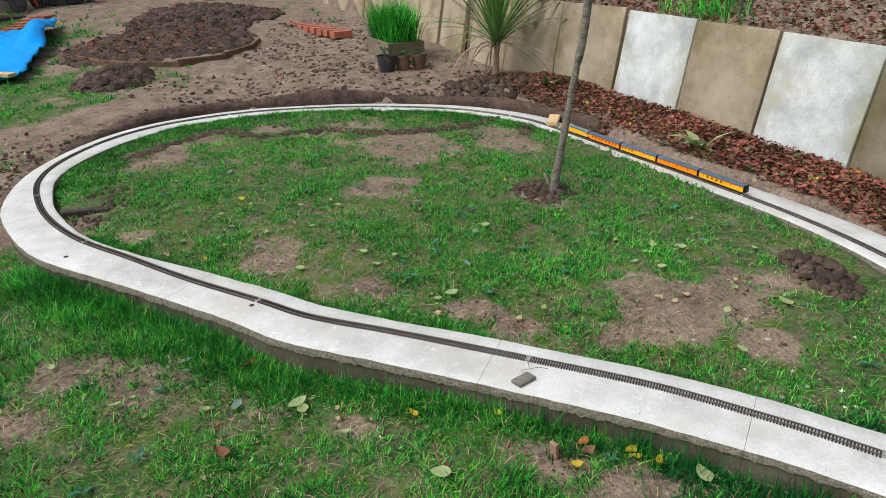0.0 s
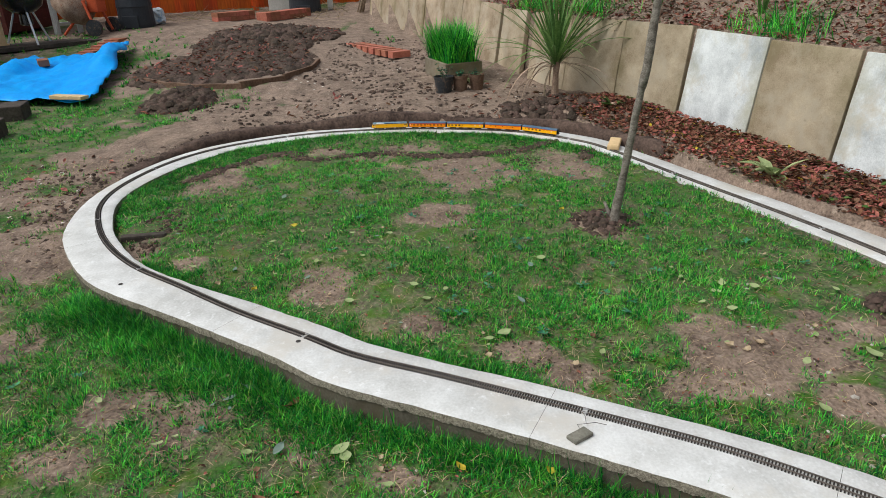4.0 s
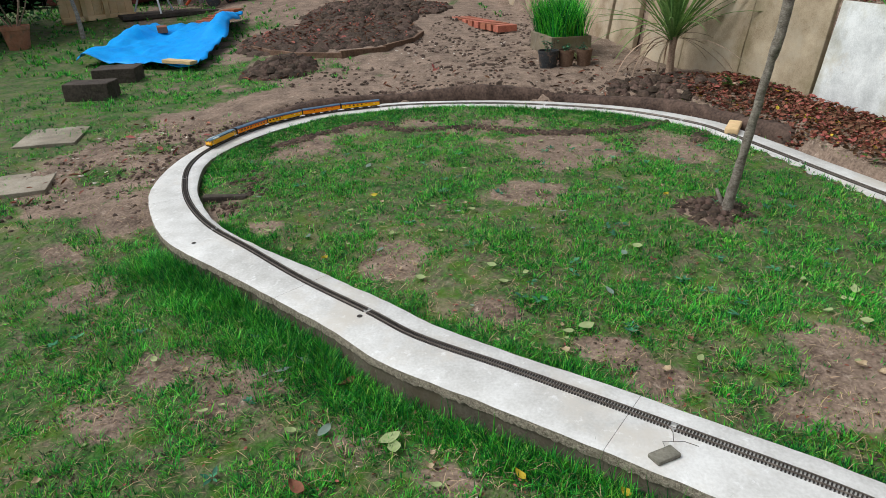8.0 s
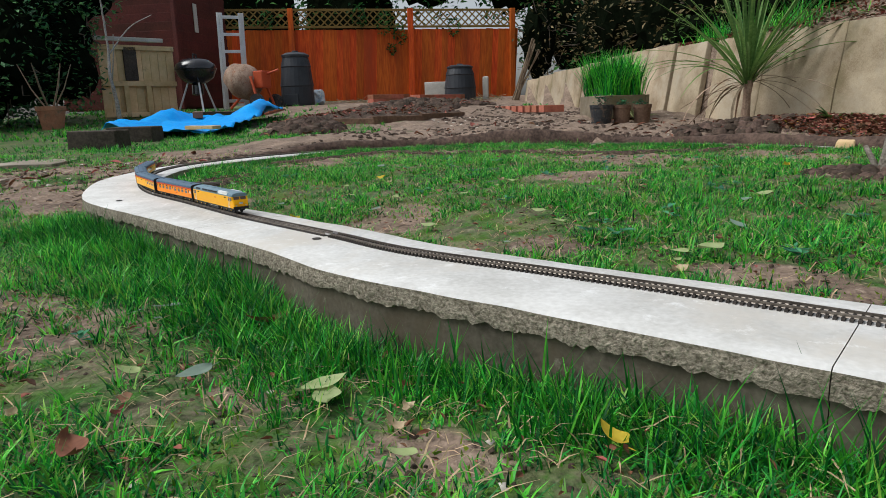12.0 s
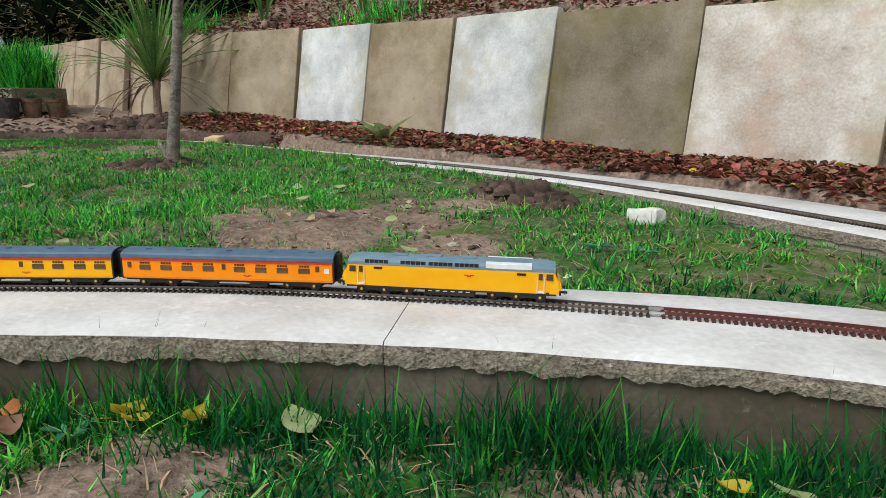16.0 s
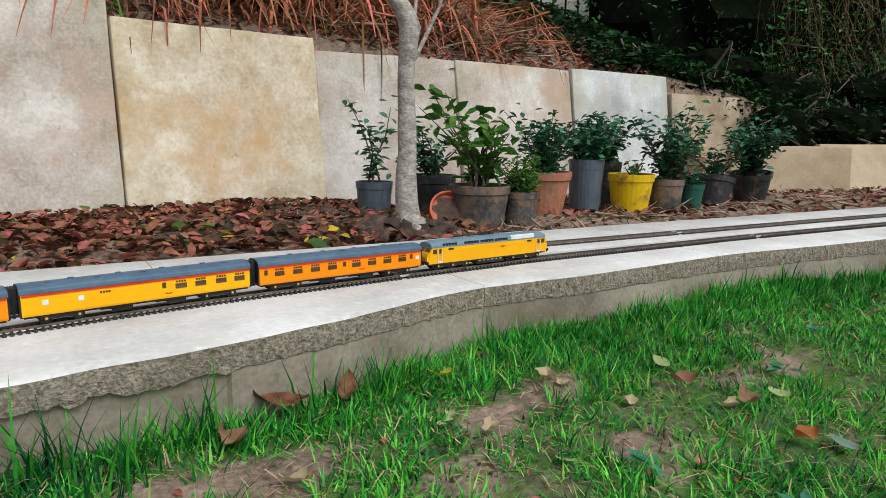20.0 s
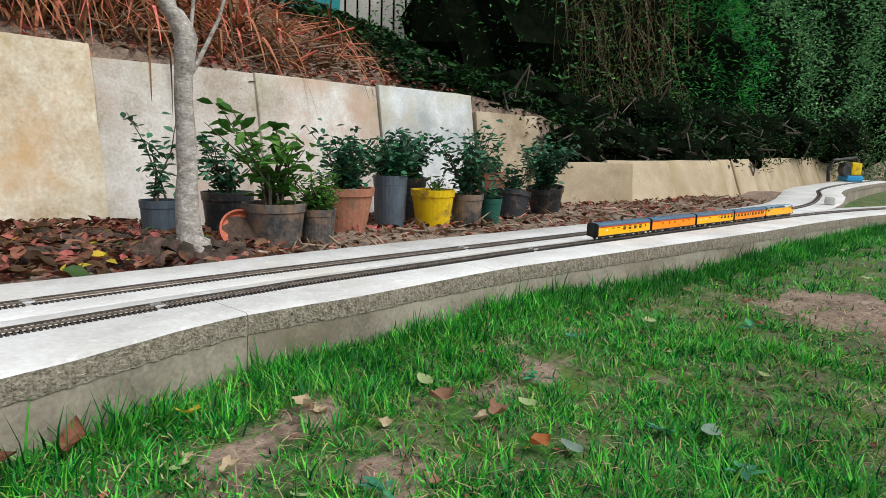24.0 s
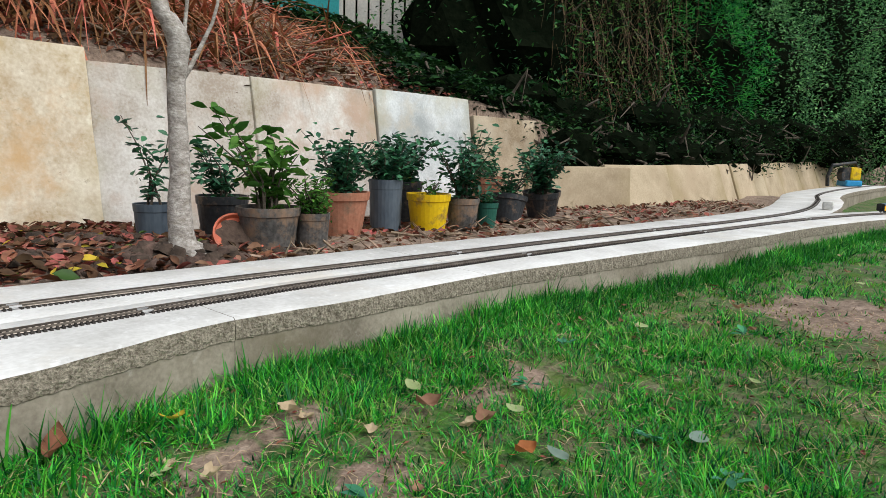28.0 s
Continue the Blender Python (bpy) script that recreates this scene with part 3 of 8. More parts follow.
# ---------------------------------------------------------------- the plan
# track centre line in the train's direction: x, y, outer kerb, inner kerb
TRACK = [
    (9.4, 2.70, 0.20, 0.14), (7.6, 2.58, 0.20, 0.14), (6.3, 2.40, 0.22, 0.14), (5.42, 2.16, 0.22, 0.14), (4.43, 1.95, 0.19, 0.12), (3.53, 1.92, 0.18, 0.12),
    (2.73, 1.96, 0.17, 0.12), (1.97, 1.985, 0.18, 0.12), (1.37, 2.00, 0.17, 0.12), (0.80, 1.99, 0.19, 0.11),
    (0.29, 1.995, 0.19, 0.09), (-0.10, 2.03, 0.21, 0.08), (-0.51, 2.05, 0.21, 0.08), (-0.93, 2.06, 0.19, 0.08),
    (-1.30, 2.03, 0.16, 0.07), (-1.65, 1.955, 0.14, 0.07), (-2.08, 1.81, 0.13, 0.08), (-2.57, 1.62, 0.12, 0.08),
    (-3.18, 1.39, 0.12, 0.08), (-3.49, 1.23, 0.13, 0.09), (-3.80, 0.88, 0.12, 0.09), (-3.98, 0.39, 0.11, 0.10),
    (-4.04, -0.05, 0.10, 0.11), (-4.00, -0.56, 0.10, 0.12), (-3.81, -0.99, 0.10, 0.12), (-3.59, -1.23, 0.09, 0.13),
    (-3.31, -1.38, 0.08, 0.12), (-2.96, -1.46, 0.08, 0.10), (-2.67, -1.44, 0.10, 0.08), (-2.38, -1.33, 0.145, 0.06),
    (-2.12, -1.18, 0.165, 0.045), (-1.88, -0.98, 0.178, 0.035), (-1.67, -0.73, 0.165, 0.038), (-1.45, -0.47, 0.132, 0.076),
    (-1.25, -0.20, 0.136, 0.080), (-1.12, -0.03, 0.147, 0.080), (-0.98, 0.24, 0.152, 0.068), (-0.790, 0.586, 0.153, 0.072),
    (-0.622, 0.877, 0.153, 0.074), (-0.476, 1.074, 0.144, 0.085), (-0.36, 1.215, 0.137, 0.084), (-0.185, 1.395, 0.130, 0.100),
    (0.016, 1.547, 0.136, 0.10), (0.244, 1.662, 0.136, 0.10), (0.483, 1.745, 0.147, 0.10), (0.723, 1.803, 0.165, 0.11),
    (0.90, 1.831, 0.170, 0.12), (1.05, 1.846, 0.150, 0.12), (1.258, 1.862, 0.112, 0.12), (1.40, 1.869, 0.114, 0.12), (1.512, 1.875, 0.122, 0.12), (1.90, 1.871, 0.105, 0.12), (2.14, 1.868, 0.117, 0.12),
    (3.02, 1.828, 0.14, 0.12), (3.92, 1.775, 0.135, 0.12), (4.74, 1.635, 0.13, 0.12), (5.9, 1.30, 0.14, 0.14), (7.2, 0.72, 0.28, 0.14)]
BED_Z = 0.10
line, arc = smooth_path(TRACK, 0.01)
xy = line[:, :2]
tangent = np.gradient(xy, axis=0)
tangent /= np.linalg.norm(tangent, axis=1)[:, None]
outward = np.stack([tangent[:, 1], -tangent[:, 0]], 1)
# where the two branches run side by side the bed is shared half and half
half = np.full(len(xy), 9.0)
for i in range(0, len(xy)):
    if i % 3:
        half[i] = half[i - 1]
        continue
    far_off = np.abs(arc - arc[i]) > 2.5
    half[i] = np.min(np.linalg.norm(xy[far_off] - xy[i], axis=1)) / 2
outer_w = line[:, 2]
inner_w = np.minimum(line[:, 3], half - 0.0008)

# retaining wall: foot of each slab edge (x, y), and top height
WALL = [(-11.0, -0.5, 0.75), (-8.5, 0.25, 0.78), (-6.9, 0.75, 0.80), (-6.0, 0.97, 0.76), (-5.41, 1.16, 0.75), (-4.75, 1.45, 0.75), (-4.35, 1.69, 0.74),
        (-3.80, 1.96, 0.73), (-3.19, 2.14, 0.72), (-2.66, 2.34, 0.72), (-2.06, 2.48, 0.69), (-1.45, 2.65, 0.65), (-0.856, 2.80, 0.62),
        (-0.247, 2.87, 0.62), (0.36, 2.86, 0.61), (0.95, 2.91, 0.60), (1.555, 2.985, 0.62), (2.07, 2.95, 0.57), (2.67, 3.04, 0.595),
        (3.28, 3.06, 0.60), (3.85, 3.02, 0.53), (4.6, 3.05, 0.40), (6.5, 3.1, 0.36), (10.0, 3.27, 0.36), (14.0, 3.4, 0.36)]
WALL_X = np.array([w[0] for w in WALL])
WALL_Y = np.array([w[1] for w in WALL])
WALL_Z = np.array([w[2] for w in WALL])

HEIGHTS = np.array([
    (-0.9, -0.1, 0), (-1.2, -0.5, 0.01), (-1.6, -1.3, 0.02), (-2.2, -1.8, 0.05), (-3, -2.2, 0.08), (-4, -2.6, 0.105), (-5, -3.3, 0.13), (-7, -4.5, 0.22),
    (-0.4, 0.6, 0.015), (0, 1.1, 0.0), (0.5, 1.3, 0), (1.1, 1.4, 0.0), (1.5, 1.2, -0.02), (2.5, 1.4, 0), (3.5, 1.2, 0.02), (0.5, 0.3, -0.02), (0, -0.5, -0.02), (2, 0.2, -0.03),
    (-1.3, 0.4, 0.078), (-2, 0.2, 0.092), (-2, 1.0, 0.12), (-2.6, -0.6, 0.088), (-3.0, -1.1, 0.085), (-3.2, 0.3, 0.092), (-3.7, 0.2, 0.10), (-3.6, -0.6, 0.10), (-3.4, 1.05, 0.102), (-1.2, 1.2, 0.088), (-0.4, 1.6, 0.07), (0.3, 1.85, 0.05), (-1.6, 1.5, 0.09), (-3.3, 0.8, 0.092),
    (-1, 2.5, 0.12), (0, 2.6, 0.11), (1.2, 2.6, 0.095), (2.5, 2.6, 0.070), (1.85, 2.5, 0.066), (3.5, 2.5, 0.08), (-2.2, 2.2, 0.14), (-3.2, 1.9, 0.17), (-4.2, 1.6, 0.20), (4.5, 2.5, 0.08), (6, 2.8, 0.08),
    (-4.6, 0, 0.20), (-4.4, -1.3, 0.165), (-6, -1.4, 0.25), (-6, 0.6, 0.25), (-8, -1, 0.34), (-10, -3, 0.43), (-13, -4, 0.52), (-13, 0, 0.52), (-9, -6, 0.39), (-4, -5, 0.16),
    (6, 0, 0), (10, 0, 0), (5.5, 1.85, -0.05), (6.4, 1.85, -0.07), (0, -4, -0.03), (-20, 0, 0.6), (-20, -10, 0.55)])


def base_height(x, y):
    x, y = np.atleast_1d(np.asarray(x, float)), np.atleast_1d(np.asarray(y, float))
    top, bottom = np.zeros_like(x), np.zeros_like(x)
    for hx, hy, hz in HEIGHTS:
        w = 1.0 / ((x - hx) ** 2 + (y - hy) ** 2 + 0.02) ** 1.7
        top += w * hz
        bottom += w
    return top / bottom


def bed_side(x, y):
    """Distance from the track, which side of it (+1 outside the loop), and the arc length of the nearest point."""
    x, y = np.atleast_1d(np.asarray(x, float)), np.atleast_1d(np.asarray(y, float))
    d, side, at, ow, iw = np.empty_like(x), np.empty_like(x), np.empty_like(x), np.empty_like(x), np.empty_like(x)
    sub = slice(0, len(xy), 4)
    q, n, s, o, i = xy[sub], outward[sub], arc[sub], outer_w[sub], inner_w[sub]
    for k in range(0, len(x), 4000):
        dx = x[k:k + 4000, None] - q[None, :, 0]
        dy = y[k:k + 4000, None] - q[None, :, 1]
        dd = dx * dx + dy * dy
        j = dd.argmin(1)
        r = np.arange(len(j))
        d[k:k + 4000] = np.sqrt(dd[r, j])
        side[k:k + 4000] = np.sign(dx[r, j] * n[j, 0] + dy[r, j] * n[j, 1])
        at[k:k + 4000], ow[k:k + 4000], iw[k:k + 4000] = s[j], o[j], i[j]
    return d, side, at, ow, iw


def step01(a, b, v):
    u = np.clip((v - a) / (b - a), 0, 1)
    return u * u * (3 - 2 * u)


ARC_TRENCH = (arc[np.argmin(np.hypot(xy[:, 0] + 2.9, xy[:, 1] - 1.5))], arc[np.argmin(np.hypot(xy[:, 0] + 2.0, xy[:, 1] + 1.1))])


def height(x, y, full=True):
    x, y = np.atleast_1d(np.asarray(x, float)), np.atleast_1d(np.asarray(y, float))
    z = base_height(x, y)
    d, side, at, ow, iw = bed_side(x, y)
    edge = d - np.where(side > 0, ow, iw)
    # the bed stands in a cut on the far side
    dug = (side > 0) & (at > ARC_TRENCH[0]) & (at < ARC_TRENCH[1])
    depth = 0.045 + 0.03 * np.sin(at * 3.1)
    z = np.where(dug, np.minimum(z, depth + (z - depth) * step01(0.05, 0.17 + 0.05 * np.sin(at * 7.0), edge)), z)
    z = np.where(edge < 0.015, np.minimum(z, 0.04), z)
    # bank behind the retaining wall
    wy = np.interp(x, WALL_X, WALL_Y)
    wz = np.interp(x, WALL_X, WALL_Z)
    b = y - wy - 0.07
    up = wz - 0.03 + np.interp(x, [-8, -4, 0, 2, 3, 4.5], [0.12, 0.35, 0.55, 0.5, 0.36, 0.25]) * np.clip(b, 0, 2.2) + 0.08 * np.sin(x * 2.3) * np.clip(b, 0, 1)
    z = np.where(b > 0, z + (up - z) * step01(0, 0.05, b), z)
    return z


# soil patches in the turf: x, y, radius x, radius y
FAR_SOIL = [(-5.9, -0.3, 2.4, 1.6), (-7.5, -1.0, 3.0, 2.2), (-4.7, 0.6, 0.9, 1.3), (-4.5, -1.0, 0.55, 0.9), (-2.9, -1.95, 0.85, 0.40), (-2.47, -1.80, 0.42, 0.18), (-2.14, -1.50, 0.38, 0.17), (-10.0, -2.5, 2.5, 2.6)]
LOOP_SOIL = [(-3.03, -0.97, 0.29, 0.23), (-2.96, 0.50, 0.38, 0.30), (-3.0, 1.02, 0.24, 0.20), (-2.13, -1.03, 0.14, 0.13), (-1.97, -0.83, 0.11, 0.12), (-1.73, -0.19, 0.15, 0.14), (-1.33, 0.16, 0.09, 0.09), (-1.13, 0.48, 0.07, 0.10),
             (-2.01, 0.96, 0.17, 0.11), (-2.31, 0.28, 0.15, 0.13), (-1.08, 1.09, 0.14, 0.24), (-1.0, 1.29, 0.18, 0.26), (-1.11, 1.44, 0.12, 0.19), (-0.92, 0.96, 0.09, 0.13), (-0.82, 1.32, 0.09, 0.11), (-1.03, 0.59, 0.06, 0.08)]
NEAR_SOIL = [(-1.44, -1.26, 0.12, 0.09), (-0.96, -0.57, 0.12, 0.11), (-1.03, -0.76, 0.11, 0.12), (-0.84, -0.14, 0.09, 0.08), (-1.07, -0.40, 0.08, 0.07), (-0.69, 0.08, 0.08, 0.10), (-0.82, -0.83, 0.09, 0.11), (-0.50, 0.55, 0.10, 0.16), (-0.35, 0.75, 0.10, 0.16),
             (-0.03, 1.30, 0.10, 0.06), (0.13, 1.40, 0.09, 0.05), (-0.22, 1.12, 0.06, 0.05), (0.45, 1.50, 0.20, 0.06), (5.6, 1.85, 1.4, 0.22)]
EAST_SOIL = [(1.17, 1.54, 0.05, 0.04), (1.08, 1.46, 0.06, 0.04), (1.29, 1.59, 0.045, 0.035), (1.57, 1.52, 0.05, 0.035), (1.69, 1.52, 0.05, 0.045), (1.29, 1.41, 0.045, 0.035), (0.92, 1.53, 0.06, 0.04), (0.80, 1.53, 0.06, 0.04), (1.75, 1.64, 0.04, 0.03), (2.54, 1.36, 0.22, 0.17), (1.32, 1.59, 0.04, 0.03)]
TURF_PATCHES = [(-4.22, -2.23, 0.3, 0.27), (-3.02, -1.85, 0.19, 0.2), (-4.03, -2.53, 0.28, 0.26), (-4.93, -1.75, 0.36, 0.32), (-2.62, -1.89, 0.16, 0.18), (-4.98, -2.23, 0.37, 0.32), (-3.38, -2.19, 0.22, 0.22)]
SOIL = FAR_SOIL + LOOP_SOIL + NEAR_SOIL + EAST_SOIL
LATTICE = np.random.default_rng(3).uniform(-1, 1, (256, 256))


def patchy(x, y, scale, octaves=3, seed=0):
    """Smooth random field over the plan, about -1 to 1."""
    total, gain = np.zeros_like(x), 1.0
    for o in range(octaves):
        u, v = x * scale + 17.3 * (o + seed), y * scale - 9.7 * (o + seed)
        i, j = np.floor(u).astype(int), np.floor(v).astype(int)
        a, b = u - i, v - j
        a, b = a * a * (3 - 2 * a), b * b * (3 - 2 * b)
        q = lambda m, n: LATTICE[(i + m) % 256, (j + n) % 256]
        total += gain * (q(0, 0) * (1 - a) * (1 - b) + q(1, 0) * a * (1 - b) + q(0, 1) * (1 - a) * b + q(1, 1) * a * b)
        gain, scale = gain * 0.55, scale * 2.1
    return total


def cover(x, y):
    """1 where turf grows, 0 on bare soil."""
    c = np.ones_like(x)
    wobble = 0.42 * patchy(x, y, 5.0, 4, 2)
    for sx, sy, rx, ry in SOIL:
        r = np.hypot((x - sx) / rx, (y - sy) / ry) + wobble
        c = np.minimum(c, step01(0.45, 1.0, r))
    d, side, at, ow, iw = bed_side(x, y)
    wy = np.interp(x, WALL_X, WALL_Y)
    behind = (side > 0) & (at < ARC_TRENCH[0]) & (y > 1.5 - 0.0 * x)
    c = np.where(behind, 0.0, c)
    c = np.where((side > 0) & (at > ARC_TRENCH[0]) & (at < ARC_TRENCH[1] - 0.6) & (d < 0.7), 0.0, c)
    for sx, sy, rx, ry in TURF_PATCHES:
        r = np.hypot((x - sx) / rx, (y - sy) / ry) + wobble
        c = np.maximum(c, 1 - step01(0.5, 1.1, r))
    c = np.where(y > wy - 0.4, 0.0, c)
    return c


def make_ground():
    xs = np.concatenate([-np.geomspace(7.0, 400.0, 46)[::-1] + 0.0, np.arange(-6.9, -2.6, 0.06), np.arange(-2.6, 2.6, 0.04), np.arange(2.6, 5.2, 0.06), np.geomspace(5.3, 400.0, 44)])
    ys = np.concatenate([-np.geomspace(3.0, 400.0, 44)[::-1], np.arange(-2.9, -1.7, 0.06), np.arange(-1.7, 2.4, 0.04), np.arange(2.4, 3.3, 0.03), np.arange(3.3, 5.6, 0.10), np.geomspace(5.7, 400.0, 30)])
    gx, gy = np.meshgrid(xs, ys)
    x, y = gx.ravel(), gy.ravel()
    z = height(x, y)
    c = cover(x, y)
    near = (np.abs(x) < 14) & (np.abs(y) < 10)
    amount = np.where(c > 0.5, 0.008, 0.016)
    n = np.array([noise.fractal((a * 6.0, b * 6.0, 0.3), 0.7, 2.0, 5) if k else 0.0 for a, b, k in zip(x, y, near)])
    d, side, at, ow, iw = bed_side(x, y)
    edge = d - np.where(side > 0, ow, iw)
    z = z + amount * n * step01(0.0, 0.06, edge)
    nx, ny = len(xs), len(ys)
    i = np.arange(nx - 1)[None, :] + (np.arange(ny - 1) * nx)[:, None]
    q = np.stack([i, i + 1, i + nx + 1, i + nx], -1).reshape(-1, 4)
    me = fast_mesh("ground", np.stack([x, y, z], 1), q, M_GROUND, smooth=True)
    a = me.attributes.new("cover", "FLOAT", "POINT")
    a.data.foreach_set("value", c.astype(np.float32))
    return tagged(new("ground", me), "garden ground of patchy turf, moss and bare brown soil", "ground", kind="structure")


make_ground()


# ---------------------------------------------------------------- concrete track bed
ARC_FLUSH = arc[np.argmin(np.hypot(xy[:, 0] - 0.9, xy[:, 1] - 1.83))]


def bed_section(i0, i1, parent):
    """One cast length of the bed: smooth pale top, rough mortar crust with a ragged lower edge over a cast side."""
    top, crust, side = bmesh.new(), bmesh.new(), bmesh.new()
    rows_top, rows_o, rows_i = [], [], []
    close = xy[i0, 0] < 3.2 and xy[i0, 0] > -2.6 and i0 > len(xy) // 2
    where = np.linspace(arc[i0] + 0.0005, arc[i1] - 0.0005, int((arc[i1] - arc[i0]) / (0.004 if close else 0.010)) + 1)
    px, py = np.interp(where, arc, xy[:, 0]), np.interp(where, arc, xy[:, 1])
    nx, ny = np.interp(where, arc, outward[:, 0]), np.interp(where, arc, outward[:, 1])
    ow, iw, hw = np.interp(where, arc, outer_w), np.interp(where, arc, inner_w), np.interp(where, arc, half)
    for k, s in enumerate(where):
        p, n = np.array([px[k], py[k]]), np.array([nx[k], ny[k]])
        wob = 0.006 * noise.noise((s * 3.0, 1.0, 0.0)) + 0.003 * noise.noise((s * 14.0, 2.0, 0.0))
        wib = 0.006 * noise.noise((s * 3.0, 5.0, 0.0)) + 0.003 * noise.noise((s * 14.0, 6.0, 0.0))
        o, w = ow[k] + wob, -(iw[k] + (wib if iw[k] < hw[k] - 0.01 else 0.0))
        flush = 1.0 if s > ARC_FLUSH else 0.0
        rag = np.interp(px[k], [-0.75, -0.3, 0.45, 0.75, 3.0], [0.028, 0.0205, 0.0205, 0.031, 0.034]) + 0.003 * noise.noise((s * 4.0, 3.0, 0)) + (0.75 - 0.35 * flush) * (0.005 * noise.noise((s * 22.0, 4.0, 0)) + 0.008 * abs(noise.noise((s * 48.0, 4.5, 0))) + 0.006 * noise.noise((s * 120.0, 4.7, 0)))
        rows_top.append([(p + n * a, z) for a, z in ((w, BED_Z - 0.003), (w + 0.004, BED_Z), (w * 0.5, BED_Z + 0.0005), (0.0, BED_Z + 0.0005), (o * 0.5, BED_Z), (o - 0.004, BED_Z), (o, BED_Z - 0.003))])
        deep = 0.0015 if flush else 0.006
        lumps = [0.0008 * noise.noise((s * 60.0, q * 3.3, 8.0)) + 0.0016 * noise.noise((s * 130.0, q * 5.0, 9.0)) for q in range(4)]
        rows_o.append([(p + n * a, z) for a, z in ((o, BED_Z - 0.003), (o + lumps[0], BED_Z - 0.008), (o + 0.0005 + lumps[1], BED_Z - 0.45 * rag), (o + 0.0005 + lumps[2], BED_Z - 0.75 * rag), (o + lumps[3], BED_Z - rag), (o - deep, BED_Z - rag - 0.001), (o - deep - 0.001, -0.10))])
        rows_i.append([(p + n * a, z) for a, z in ((w, BED_Z - 0.003), (w - lumps[0], BED_Z - 0.008), (w - 0.0005 - lumps[1], BED_Z - 0.45 * rag), (w - 0.0005 - lumps[2], BED_Z - 0.75 * rag), (w - lumps[3], BED_Z - rag), (w + 0.004, BED_Z - rag - 0.001), (w + 0.005, -0.10))])
    def sheet(bm, rows, cols):
        vs = [[bm.verts.new((r[c][0][0], r[c][0][1], r[c][1])) for c in cols] for r in rows]
        for a, b in zip(vs, vs[1:]):
            for c in range(len(cols) - 1):
                bm.faces.new((a[c], a[c + 1], b[c + 1], b[c]))
        return vs
    sheet(top, rows_top, range(7))
    for rows in (rows_o, rows_i):
        sheet(crust, rows, (0, 1, 2, 3, 4, 5))
        sheet(side, rows, (5, 6))
    # end faces close the length
    for r_o, r_i, r_t in ((rows_o[0], rows_i[0], rows_top[0]), (rows_o[-1], rows_i[-1], rows_top[-1])):
        ring = r_i[:0:-1] + r_t + r_o[1:]
        side.faces.new([side.verts.new((q[0][0], q[0][1], q[1])) for q in ring])
    # these near lengths get the darker side: damp plus painted grass shade
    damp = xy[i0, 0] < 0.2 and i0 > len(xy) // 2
    body = part("bed_block", side, M_SIDE_DAMP_SHADE if damp else M_SIDE, parent, "brown-grey cast concrete side, dark with damp and painted grass shade" if damp else "weathered grey cast concrete side")
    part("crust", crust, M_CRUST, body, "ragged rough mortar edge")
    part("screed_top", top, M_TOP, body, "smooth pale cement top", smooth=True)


def make_bed():
    bed = holder("track_bed", Matrix.Identity(4), "low pale concrete plinth carrying the model railway", "track bed", kind="structure")
    cuts = [0]
    for cx, cy in ((4.6, 2.0), (3.0, 1.95), (1.9, 1.98), (0.9, 1.99), (-0.3, 2.04), (-1.5, 2.0), (-2.7, 1.57), (-3.7, 1.0), (-4.03, -0.2), (-3.4, -1.33), (-2.2, -1.23),
                   (-1.42, -0.44), (-0.83, 0.5), (-0.47, 1.07), (0.31, 1.69), (1.31, 1.865), (1.87, 1.87), (2.9, 1.85), (4.2, 1.72)):
        k = int(np.argmin(np.hypot(xy[:, 0] - cx, xy[:, 1] - cy)))
        cuts.append(k)
    cuts.append(len(xy) - 1)
    cuts = sorted(set(cuts))
    for a, b in zip(cuts, cuts[1:]):
        bed_section(a, b, bed)


make_bed()


# ---------------------------------------------------------------- track
RAIL_Z = BED_Z + 0.0075


def sweep(bm, i0, i1, off, profile):
    prev = None
    for i in range(i0, i1 + 1):
        p, n = xy[i] + outward[i] * off, outward[i]
        ring = [bm.verts.new((p[0] + n[0] * a, p[1] + n[1] * a, z)) for a, z in profile]
        if prev:
            m = len(ring)
            for k in range(m):
                bm.faces.new((prev[k], prev[(k + 1) % m], ring[(k + 1) % m], ring[k]))
        else:
            bm.faces.new(ring)
        prev = ring
    bm.faces.new(prev)


def sleeper_mesh(mat):
    bm = bmesh.new()
    box(bm, 0, 0, 0.0018, 0.0036, 0.0268, 0.0036)
    for y in (-0.00825, 0.00825):
        box(bm, 0, y, 0.0041, 0.0026, 0.0056, 0.0012)
    return mesh_of("sleeper", bm, mat)


SLEEPER, SLEEPER_RED = sleeper_mesh(M_SLEEPER), sleeper_mesh(M_SLEEPER_RED)


